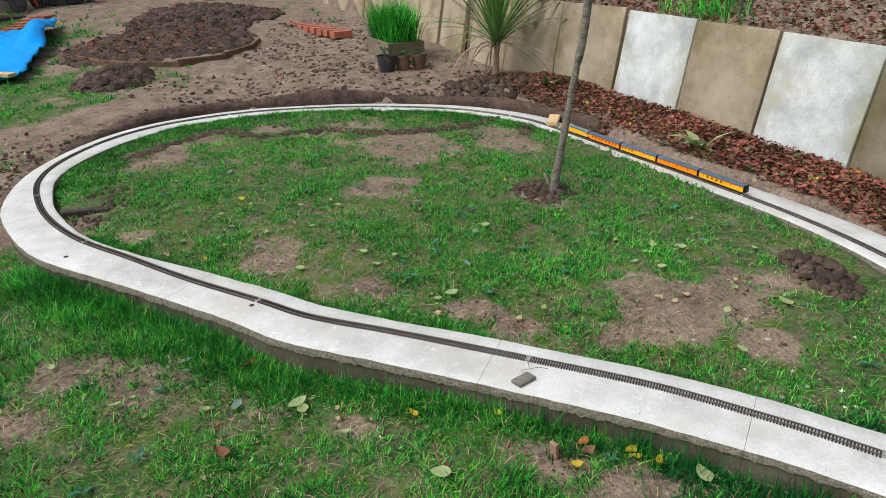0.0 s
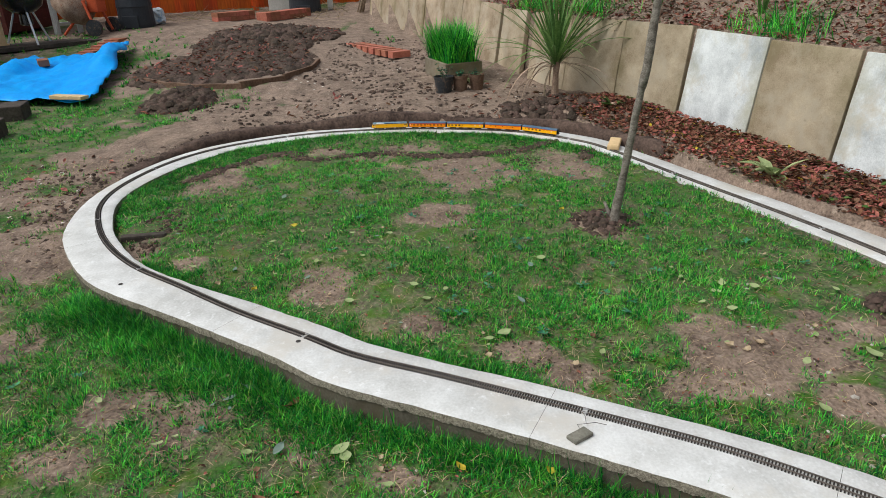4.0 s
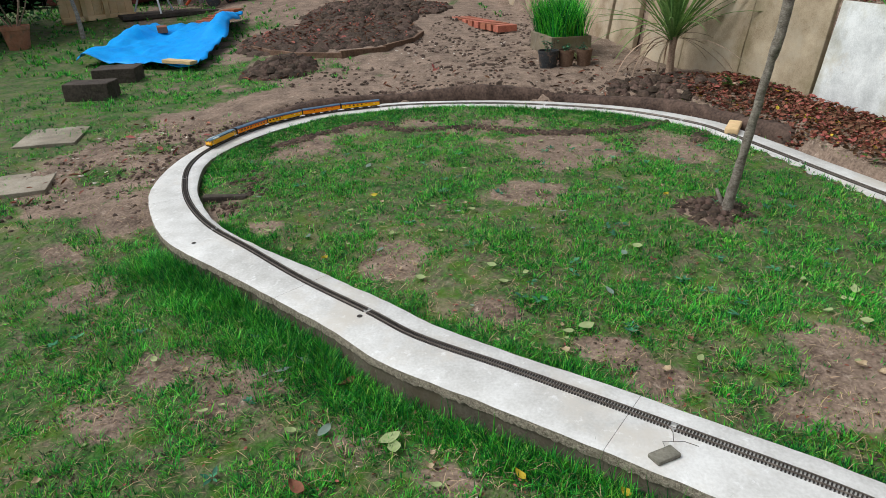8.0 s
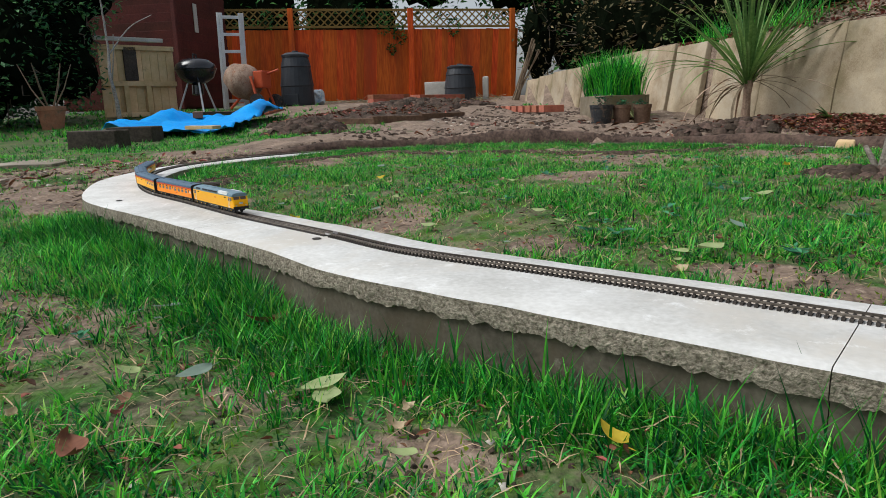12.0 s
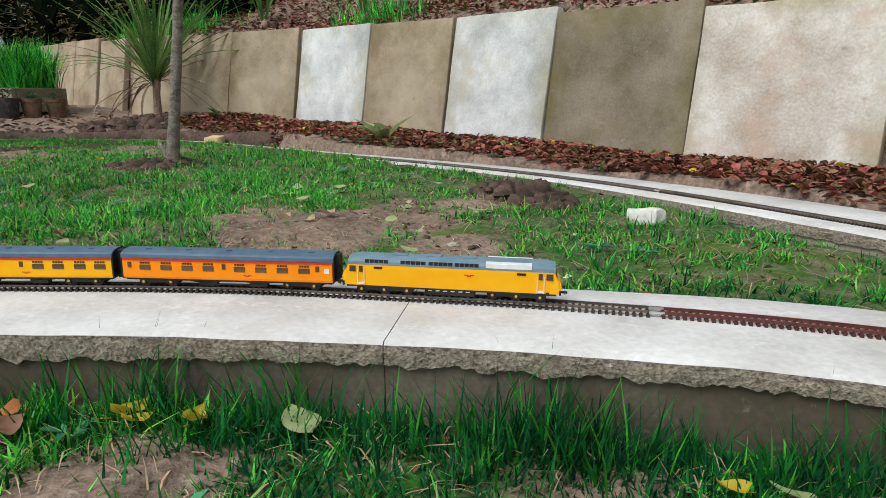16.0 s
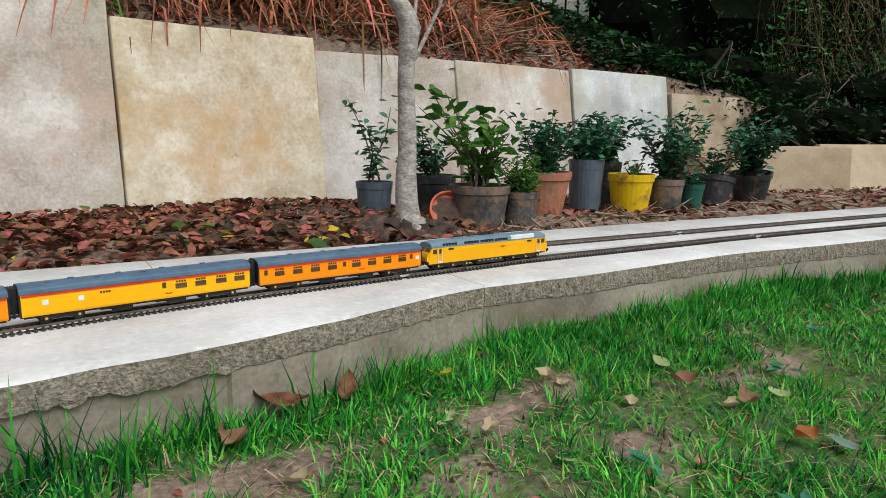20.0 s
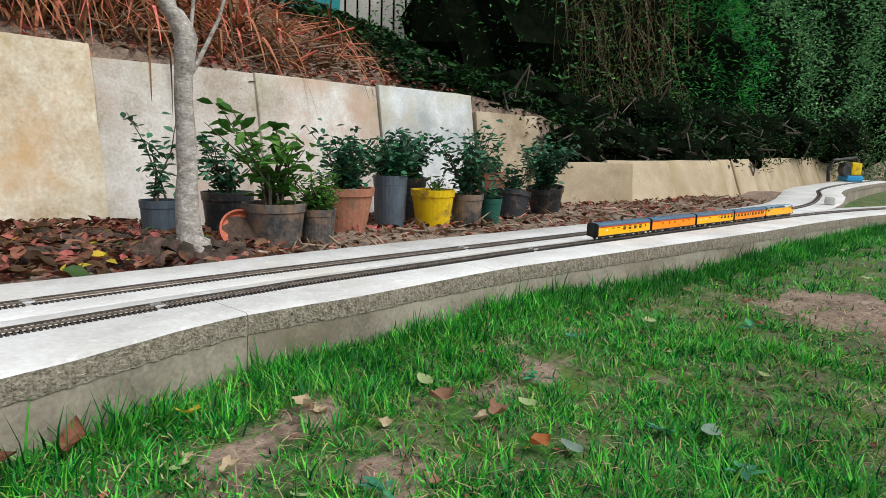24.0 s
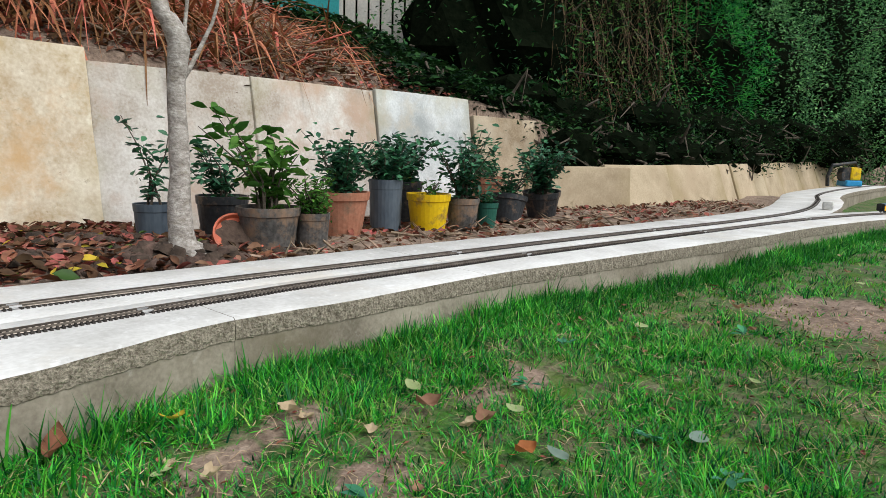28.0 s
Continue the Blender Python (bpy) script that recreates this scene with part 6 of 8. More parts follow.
def turf_lip():
    """Broken dark edge where the strip of turf inside the far curve stops at the scraped soil."""
    lip, _ = smooth_path([(-3.05, -1.12), (-3.33, -0.88), (-3.50, -0.64), (-3.34, -0.47), (-3.38, -0.2), (-3.41, 0.01), (-3.30, 0.35), (-3.35, 0.78), (-3.50, 1.08), (-3.42, 1.22), (-3.1, 1.18)], 0.004)
    broken = patchy(lip[:, 0], lip[:, 1], 5.0, 2, 21) + rng.uniform(-0.2, 0.9, len(lip)) > 0.1
    p = np.repeat(lip[broken], 3, axis=0) + rng.normal(0, 0.018, (broken.sum() * 3, 2))
    m = len(p)
    s = rng.uniform(0.010, 0.040, m)
    v = scatter(CHUNK, CHUNK_F, np.stack([p[:, 0], p[:, 1], height(p[:, 0], p[:, 1]) - s * 0.2], 1), turns(rng.uniform(0, 6.283, m), rng.uniform(-0.5, 0.5, m), rng.uniform(0, 6.283, m)), np.stack([s * 1.3, s, s * 0.9], 1))
    tagged(joined("lip_clods", [v], M_CLOD), "broken dark soil edge of the turf strip inside the curve", "soil", kind="stuff")


turf_lip()


def leaf_mesh(name, length, width, curl, fold, mat, lobes=0.0):
    bm = bmesh.new()
    rows = []
    steps = 9
    for k in range(steps + 1):
        u = k / steps
        w = width * (math.sin(math.pi * u ** 0.85) ** 0.8) * (1 + lobes * math.sin(u * 16)) + 0.0006
        z = curl * length * (u - 0.45) ** 2 + 0.002
        rows.append([bm.verts.new((s * w * 0.5, (u - 0.5) * length, z + fold * width * abs(s) * (0.6 + 0.6 * math.sin(u * 5 + s)))) for s in (-1, -0.5, 0, 0.5, 1)])
    for a, b in zip(rows, rows[1:]):
        for k in range(4):
            bm.faces.new((a[k], a[k + 1], b[k + 1], b[k]))
    stem = [(0, -0.5 * length - 0.25 * length * t, 0.002 + 0.004 * t) for t in (0, 0.5, 1)]
    tube(bm, stem, [0.0012, 0.001, 0.0006], 5)
    return mesh_of(name, bm, mat, True)


def fallen_leaves():
    kinds = {"pale": (leaf_mesh("fallen_leaf", 0.075, 0.046, 0.35, 0.12, M_LEAF_PALE), "pale green fallen leaf lying on the grass"),
             "big": (leaf_mesh("fallen_leaf", 0.10, 0.066, 0.25, 0.10, M_LEAF_PALE), "broad pale green fallen leaf on the grass"),
             "yellow": (leaf_mesh("fallen_leaf", 0.058, 0.030, 0.8, 0.30, M_LEAF_YELLOW), "bright yellow fallen leaf in the grass"),
             "grey": (leaf_mesh("fallen_leaf", 0.075, 0.032, 0.2, 0.10, M_LEAF_GREY), "grey-green fallen leaf on the grass"),
             "brown": (leaf_mesh("fallen_leaf", 0.062, 0.044, 1.1, 0.35, M_LEAF_BROWN, 0.12), "curled brown dead leaf on the grass"),
             "tan": (leaf_mesh("fallen_leaf", 0.070, 0.060, 0.9, 0.30, M_LEAF_TAN, 0.22), "crinkled pale tan dead leaf on the soil"),
             "orange": (leaf_mesh("fallen_leaf", 0.060, 0.045, 0.9, 0.35, M_LEAF_ORANGE, 0.15), "curled orange-brown dead leaf in the grass"),
             "rust": (leaf_mesh("fallen_leaf", 0.075, 0.030, 0.6, 0.30, M_LITTER), "dark rusty dead leaf on the grass")}
    r = random.Random(4)
    placed = {
        "pale": [(-1.866, -0.246), (-2.116, -0.118), (-2.081, 0.046), (-1.601, 0.148), (-1.55, 0.264), (-1.192, 0.379), (-1.087, 0.715), (-1.457, 1.246), (-1.419, 1.346), (-1.366, 1.607), (-0.768, 1.217), (-1.295, -0.627), (-1.068, -0.798), (-1.155, -0.452),
                 (-0.81, -0.311), (-0.655, 0.068), (-1.542, -0.089), (-1.328, 1.118), (-1.276, 1.201), (-1.737, 0.65), (-0.857, -0.557), (-0.957, 1.272), (-1.38, -0.711), (-1.189, -0.49), (-1.49, 0.19), (-0.08, 1.219), (1.485, 1.566), (1.548, 1.43), (2.026, 1.502), (2.896, 1.339)],
        "large": [(-1.221, 0.433, 30), (-0.982, 1.488, 100), (-0.466, 0.294, 165), (-0.368, 0.901, 95), (-0.80, -0.06, 30), (-0.775, -0.045, 110), (0.002, 1.377, 10)],
        "grey": [(-2.654, -0.506), (-1.045, -0.41), (-1.435, 0.522), (-1.467, 1.451), (-0.815, -0.227), (-1.09, -0.352), (1.486, 1.316), (1.651, 1.222), (-1.69, 0.6)],
        "yellow": [(-2.244, -0.39), (-0.648, 0.472), (-1.702, -0.469), (-2.201, 0.83), (-0.443, 0.619), (-0.445, 0.767), (-0.419, 0.814), (-0.687, 0.251), (-0.464, 0.763), (-0.11, 1.181), (0.281, 1.482), (0.169, 1.454), (1.177, 1.654)],
        "tan": [(-1.043, 0.619), (-1.109, 0.371), (-1.057, 1.088), (-1.065, 1.179), (-1.039, 1.136), (-0.72, 0.044), (1.157, 1.508), (1.296, 1.589), (1.31, 1.572), (1.463, 1.439), (0.935, 1.505), (0.789, 1.522)],
        "brown": [(-0.479, 0.659), (0.906, 1.59), (1.487, 1.429), (1.46, 1.506), (0.86, 1.463), (2.35, 1.45)],
        "rust": [(-0.62, -0.232), (1.055, 1.66), (0.97, 1.655), (-1.0, -0.22)],
        "orange": [(-0.512, 0.656), (1.461, 1.343), (0.421, 1.558)]}
    sizes = {"pale": (0.38, 0.58), "large": (0.46, 0.62), "grey": (0.5, 0.75), "yellow": (0.5, 0.75), "tan": (0.32, 0.48), "brown": (0.42, 0.6), "rust": (0.7, 0.9), "orange": (0.45, 0.58)}
    spots = []
    for k, where in placed.items():
        for x, y, *turn in where:
            spots.append((x, y, {"large": "big"}.get(k, k), turn[0] if turn else r.uniform(0, 360), r.uniform(*sizes[k])))
    for n, x0, x1, y0, y1, lo, hi, names in ((70, -3.4, -0.7, -1.0, 1.7, 0.14, 0.36, "pale pale tan tan brown grey"), (30, -3.3, -1.0, -0.9, 1.5, 0.3, 0.5, "pale pale grey brown"), (45, -2.6, 0.1, -1.7, 0.8, 0.14, 0.34, "tan brown rust pale tan"), (50, 0.6, 3.4, 0.9, 1.7, 0.14, 0.34, "tan tan brown rust pale")):
        for _ in range(n):
            spots.append((r.uniform(x0, x1), r.uniform(y0, y1), r.choice(names.split()), r.uniform(0, 360), r.uniform(lo, hi)))
    X, Y = np.array([s[0] for s in spots]), np.array([s[1] for s in spots])
    d, side, at, ow, iw = bed_side(X, Y)
    inside = d - np.where(side > 0, ow, iw)
    Z = height(X, Y)
    for (x, y, k, a, s), z, e in zip(spots, Z, inside):
        if e < 0.012:
            continue
        me, label = kinds[k]
        ob = new("fallen_leaf", me)
        lift = 0.016 if s > 0.36 else 0.010
        ob.matrix_basis = pose(x, y, z + lift, r.uniform(-14, 14), r.uniform(-14, 14), a) @ Matrix.Diagonal((s, s, s, 1))
        tagged(ob, label, "leaf", "fallen leaves")


fallen_leaves()


def heap_litter():
    """Dead stalks and leaves strewn over the dug bed and the loose soil."""
    out, weeds = [], []
    for n, cx, cy, rx, ry in ((420, -6.6, -1.75, 1.05, 0.9), (160, -5.0, -1.75, 0.4, 0.3), (500, -8.3, -1.6, 1.3, 0.9), (120, -4.5, 0.6, 0.7, 1.4), (40, -3.0, -2.0, 0.9, 0.4)):
        a, u = rng.uniform(0, 6.283, n), np.sqrt(rng.uniform(0, 1, n))
        x, y = cx + rx * u * np.cos(a), cy + ry * u * np.sin(a)
        d, side, at, ow, iw = bed_side(x, y)
        ok = (d - np.where(side > 0, ow, iw) > 0.05) & (y < np.interp(x, WALL_X, WALL_Y) - 0.05)
        x, y, u = x[ok], y[ok], u[ok]
        m = len(x)
        s = rng.uniform(0.02, 0.075, m)
        z = height(x, y) + (0.03 + 0.04 * (1 - u ** 2) if cx < -6 else 0.008) + rng.uniform(0, 0.01, m)
        v = scatter(LEAF, LEAF_F, np.stack([x, y, z], 1), turns(rng.uniform(0, 6.283, m), rng.uniform(-0.8, 0.8, m), rng.uniform(0, 6.283, m)), np.stack([s * rng.uniform(0.2, 0.8, m), s, s * 1.5], 1))
        out.append(v)
    tagged(joined("heap_litter", out, M_LITTER), "dead leaves and stalks strewn over the dug soil", "leaf litter", kind="stuff")


heap_litter()


# ---------------------------------------------------------------- small things on the bed and lawn
def stone_thing(name, x, y, z, sx, sy, sz, yaw, mat, label, category, seed=1.0, amount=0.006, round_off=0.28):
    bm = bmesh.new()
    rough_box(bm, sx, sy, sz, 3, amount, seed=seed, scale=22, bevel=min(sx, sy, sz) * round_off)
    ob = new(name, mesh_of(name, bm, mat, round_off > 0.1))
    ob.matrix_basis = pose(x, y, z, 0, 0, yaw)
    return tagged(ob, label, category)


stone_thing("flat_stone", -0.693, 0.548, BED_Z, 0.060, 0.034, 0.011, 122, M_STONE, "flat dark greenish stone resting on the concrete plinth", "stone", 2.0, 0.002)
bm = bmesh.new()
rough_box(bm, 0.200, 0.055, 0.021, 3, 0.0012, seed=4.0, scale=30, bevel=0.003)
ob = new("paver", mesh_of("paver", bm, M_PAVER))
ob.matrix_basis = pose(0.467, 1.668, BED_Z, 0, 0, 9)
tagged(ob, "brown clay paver lying on the concrete plinth", "brick")
stone_thing("white_rubble", -0.80, 1.80, 0.070, 0.072, 0.045, 0.038, 15, M_WHITE_STONE, "lump of white broken rubble in the grass", "stone", 5.0, 0.008)
stone_thing("brick_chip", -0.49, 0.578, 0.012, 0.022, 0.012, 0.05, 30, M_PAVER, "brown broken brick chip standing in the grass", "brick", 6.0, 0.004)
stone_thing("soil_log", -2.265, -1.085, 0.045, 0.20, 0.045, 0.045, 97, M_SLEEPERWOOD, "dark rotten piece of wood beside the plinth", "wood", 7.0, 0.008)
stone_thing("timber_offcut", -3.33, 1.405, BED_Z, 0.20, 0.07, 0.035, -22, M_PLANK, "pale timber offcut lying on the concrete plinth", "wood", 8.0, 0.002)
stone_thing("white_block", 4.66, 1.90, BED_Z, 0.05, 0.05, 0.045, 10, M_WHITE_STONE, "small white block on the concrete plinth", "block", 3.0, 0.002)
bm = bmesh.new()
tube(bm, [(-0.05, 0.02, 0.002), (-0.02, 0.01, 0.012), (0.0, 0.0, 0.006), (0.02, 0.012, 0.02), (0.055, 0.02, 0.035)], 0.0009, 5)
tube(bm, [(0.0, 0.0, 0.006), (-0.01, -0.02, 0.003), (0.03, -0.03, 0.004), (0.05, -0.06, 0.002)], 0.0007, 5)
ob = new("loose_wire", mesh_of("loose_wire", bm, M_POT_GREY))
ob.matrix_basis = pose(-0.735, 0.575, BED_Z + 0.001, 0, 0, 20)
tagged(ob, "thin dark loose wire lying over the track", "wire")
# flat dark discs: one drawn for a hole in the concrete, one for a stone
for hx, hy, hr in ((-1.717, -0.971, 0.0075), (-1.225, -0.224, 0.0075)):
    bm = bmesh.new()
    lathe(bm, [(hr * 0.2, 0.0012), (hr, 0.0015), (hr * 1.15, 0.0006)], 14)
    ob = new("dark_disc", mesh_of("dark_disc", bm, M_SLEEPER))
    ob.matrix_basis = pose(hx, hy, BED_Z + 0.0006)
    tagged(ob, "small flat dark disc on the concrete plinth", "plug")


# ---------------------------------------------------------------- trees and shrubs
def limbed_tree(name, x, y, z, trunk, radii, limbs, mat, label):
    t = holder(name, pose(x, y, z), label, "tree")
    bm = bmesh.new()
    pts, rad = smooth_limb(trunk, radii)
    tube(bm, pts, rad, 14)
    for v in bm.verts:
        v.co += noise.noise_vector(v.co * 18) * 0.004
    part("trunk", bm, mat, t, smooth=True)
    for pts0, r0 in limbs:
        bm = bmesh.new()
        p, r = smooth_limb(pts0, [r0, r0 * 0.75, r0 * 0.5, r0 * 0.3][:len(pts0)])
        tube(bm, p, r, 8)
        part("limb", bm, mat, t, smooth=True)
    return t


def smooth_limb(points, radii, step=0.04):
    p = np.array([(*q, r) for q, r in zip(points, radii)], float)
    e = np.vstack([2 * p[0] - p[1], p, 2 * p[-1] - p[-2]])
    out = []
    for i in range(1, len(e) - 2):
        m = max(2, int(np.linalg.norm(e[i + 1, :3] - e[i, :3]) / step))
        for u in np.linspace(0, 1, m, endpoint=False):
            a, b, c, d = e[i - 1], e[i], e[i + 1], e[i + 2]
            out.append(0.5 * (2 * b + (c - a) * u + (2 * a - 5 * b + 4 * c - d) * u * u + (3 * b - a - 3 * c + d) * u ** 3))
    out.append(e[-2])
    return [Vector(o[:3]) for o in out], [max(0.0008, float(o[3])) for o in out]


limbed_tree("lawn_sapling", -2.05, 1.03, 0.09, [(0, 0, -0.03), (0.0, 0.0, 0.05), (0.02, 0.03, 0.35), (0.035, 0.055, 0.60), (0.055, 0.06, 0.66), (0.06, 0.085, 1.0), (0.10, 0.10, 1.6), (0.08, 0.14, 2.4)],
            [0.040, 0.022, 0.0158, 0.0150, 0.0180, 0.0140, 0.0125, 0.009],
            [([(0.06, 0.085, 1.0), (0.2, 0.2, 1.4), (0.3, 0.3, 1.9)], 0.010), ([(0.09, 0.10, 1.5), (-0.1, 0.2, 1.9), (-0.2, 0.3, 2.5)], 0.010), ([(0.08, 0.12, 1.9), (0.2, -0.05, 2.2), (0.3, -0.1, 2.7)], 0.008),
             ([(-0.06, 0.02, -0.01), (-0.05, -0.01, 0.05), (-0.07, -0.03, 0.10)], 0.012)], M_BARK_SAPLING, "slender young tree with a grey-brown bark trunk on the lawn")
limbed_tree("bank_tree", 1.49, 2.335, 0.06, [(0.01, 0, -0.02), (0.005, 0.0, 0.045), (0.0, 0.005, 0.09), (0.012, 0.03, 0.30), (0.012, 0.034, 0.42), (0.022, 0.034, 0.50), (0.004, 0.045, 0.55), (-0.018, 0.06, 0.64), (-0.04, 0.07, 1.2), (-0.03, 0.02, 2.4)],
            [0.080, 0.040, 0.027, 0.0205, 0.0195, 0.023, 0.0205, 0.018, 0.0165, 0.011],
            [([(0.012, 0.034, 0.40), (0.07, 0.03, 0.50), (0.12, 0.03, 0.66), (0.16, 0.05, 1.2)], 0.0065), ([(0.012, 0.034, 0.45), (0.05, 0.05, 0.60), (0.06, 0.05, 1.0)], 0.0055), ([(-0.04, 0.07, 1.2), (-0.3, 0.0, 1.7), (-0.5, 0.1, 2.4)], 0.012),
             ([(0.02, 0.0, 0.05), (0.09, 0.02, 0.02), (0.16, 0.02, -0.03)], 0.022), ([(-0.02, 0.0, 0.05), (-0.10, 0.02, 0.015), (-0.18, 0.0, -0.04)], 0.022), ([(0.0, -0.02, 0.04), (0.03, -0.08, 0.015), (0.05, -0.13, -0.03)], 0.02)], M_BARK, "crooked pale-barked tree standing before the slab wall")


def pot_mesh(r_top, r_bot, h, rim=0.012):
    bm = bmesh.new()
    lathe(bm, [(r_bot * 0.3, 0.0), (r_bot, 0.0), (r_bot + (r_top - r_bot) * 0.8, h * 0.80), (r_top, h * 0.82), (r_top * 1.03, h), (r_top * 0.95, h), (r_top * 0.90, h * 0.86), (0.01, h * 0.84)], 28)
    return bm


def holly_stems(h, n, seed, lean=0.3, size=(0.018, 0.032), per=26):
    """Upright stems with leaves along them; returns stem bmesh and leaf arrays."""
    r = np.random.default_rng(seed)
    stems = []
    leaves = []
    for _ in range(n):
        bm = bmesh.new()
        stems.append(bm)
        a, l = r.uniform(0, 6.283), r.uniform(0.2, 1.0) * lean * 1.5
        hh = h * r.uniform(0.55, 1.0)
        pts = [(0.02 * math.cos(a), 0.02 * math.sin(a), 0)]
        for k in (0.33, 0.66, 1.0):
            pts.append((math.cos(a) * l * hh * k ** 1.3 + r.uniform(-0.01, 0.01), math.sin(a) * l * hh * k ** 1.3 + r.uniform(-0.01, 0.01), hh * k))
        tube(bm, pts, [0.004, 0.003, 0.002, 0.001], 5)
        u = r.uniform(0.15, 1.0, per)
        p = np.stack([np.interp(u, [0, 0.33, 0.66, 1], [q[k] for q in pts]) for k in range(3)], 1) + r.normal(0, 0.016, (per, 3))
        s = r.uniform(size[0], size[1], per)
        leaves.append(scatter(LEAF, LEAF_F, p, turns(r.uniform(0, 6.283, per), r.uniform(-0.9, 0.9, per), r.uniform(0, 6.283, per)), np.stack([s * 0.75, s, s * 1.6], 1)))
    return stems, leaves


def potted(x, y, r_top, r_bot, h, mat, label, plant_h=0.0, stems=8, leaf=M_HOLLY, leaf_size=(0.018, 0.032), lean=0.4, tilt=(0, 0), seed=1, per=26, z=None):
    base = float(height(np.array([x]), np.array([y]))[0]) - 0.004 if z is None else z
    t = holder("flower_pot", pose(x, y, base, tilt[0], tilt[1], seed * 40), label, "flower pot", "pots by the wall")
    part("pot", pot_mesh(r_top, r_bot, h), mat, t, smooth=False)
    bm = bmesh.new()
    lathe(bm, [(0.005, h * 0.845), (r_top * 0.6, h * 0.87), (r_top * 0.90, h * 0.85)], 20)
    for v in bm.verts:
        v.co.z += 0.004 * noise.noise(v.co * 60)
    part("compost", bm, M_CLOD, t, "dark compost")
    if plant_h:
        made, leaves = holly_stems(plant_h, stems, seed, lean, leaf_size, per)
        for bm in made:
            bm.transform(Matrix.Translation((0, 0, h * 0.85)))
            part("stem", bm, M_BARK_DARK, t)
        shifted = [(a + np.array([0, 0, h * 0.85]), b) for a, b in leaves]
        tagged(joined("foliage", shifted, leaf, t), kind="stuff")
    return t


# pots: placed along the foot of the wall
potted(1.575, 2.70, 0.052, 0.044, 0.110, M_POT_BLUE, "slate plastic pot with a spindly holly seedling", 0.30, 3, per=36, lean=0.35, seed=11, leaf_size=(0.024, 0.038))
potted(1.70, 2.52, 0.064, 0.048, 0.09, M_POT_RED, "empty red plastic pot tipped on its side", tilt=(52, -12), seed=9)
potted(1.80, 2.76, 0.075, 0.06, 0.13, M_POT_BLACK, "black plastic pot with a leafy seedling", 0.17, 9, per=34, seed=3, lean=0.8, leaf_size=(0.022, 0.036))
potted(1.785, 2.47, 0.083, 0.064, 0.122, M_POT_GREY, "large mud-splashed grey plastic pot with a round-leaved shrub", 0.27, 11, leaf=M_ROUNDLEAF, leaf_size=(0.034, 0.058), lean=0.6, per=20, seed=4)
potted(1.895, 2.43, 0.048, 0.040, 0.104, M_POT_GREY, "small mud-stained grey pot with a bushy seedling", 0.12, 18, leaf=M_ROUNDLEAF, leaf_size=(0.012, 0.022), lean=0.6, per=34, seed=5)
potted(2.16, 2.66, 0.092, 0.066, 0.14, M_TERRA, "terracotta-coloured pot with a dark holly", 0.22, 16, lean=0.6, per=44, seed=6, leaf_size=(0.022, 0.036))
potted(2.35, 2.66, 0.058, 0.053, 0.175, M_POT_BLUE, "tall slate-grey straight pot with a holly seedling", 0.15, 14, lean=0.8, per=40, seed=7, leaf_size=(0.022, 0.036))
potted(2.46, 2.56, 0.076, 0.058, 0.130, M_POT_YELLOW, "bright yellow muddy plastic bucket used as a pot", 0.06, 8, lean=0.6, per=14, seed=8, leaf=M_ROUNDLEAF, leaf_size=(0.012, 0.024))
potted(2.54, 2.78, 0.07, 0.06, 0.16, M_POT_BLACK, "black pot with a dark holly behind the yellow bucket", 0.20, 18, lean=0.6, per=44, seed=19, leaf_size=(0.022, 0.038))
potted(2.60, 2.53, 0.060, 0.048, 0.112, M_POT_GREY, "mud-stained grey pot with a dense holly", 0.26, 18, lean=0.5, per=44, seed=10, leaf_size=(0.02, 0.036))
potted(2.71, 2.51, 0.042, 0.032, 0.094, M_POT_GREEN, "small green-rimmed muddy pot", 0.06, 6, lean=0.7, per=16, seed=12)
potted(2.91, 2.58, 0.074, 0.052, 0.11, M_POT_BLACK, "dark pot with a green rim and a trailing plant", 0.14, 10, lean=0.8, per=28, seed=13, tilt=(8, -10))
potted(3.13, 2.57, 0.078, 0.055, 0.118, M_POT_BLACK, "dark muddy pot with a spreading holly", 0.22, 18, lean=0.7, per=44, seed=14, tilt=(0, 8), leaf_size=(0.022, 0.036))
potted(3.06, 2.82, 0.07, 0.055, 0.17, M_TERRA, "terracotta pot behind the black pots", 0.10, 10, lean=0.7, per=26, seed=15)


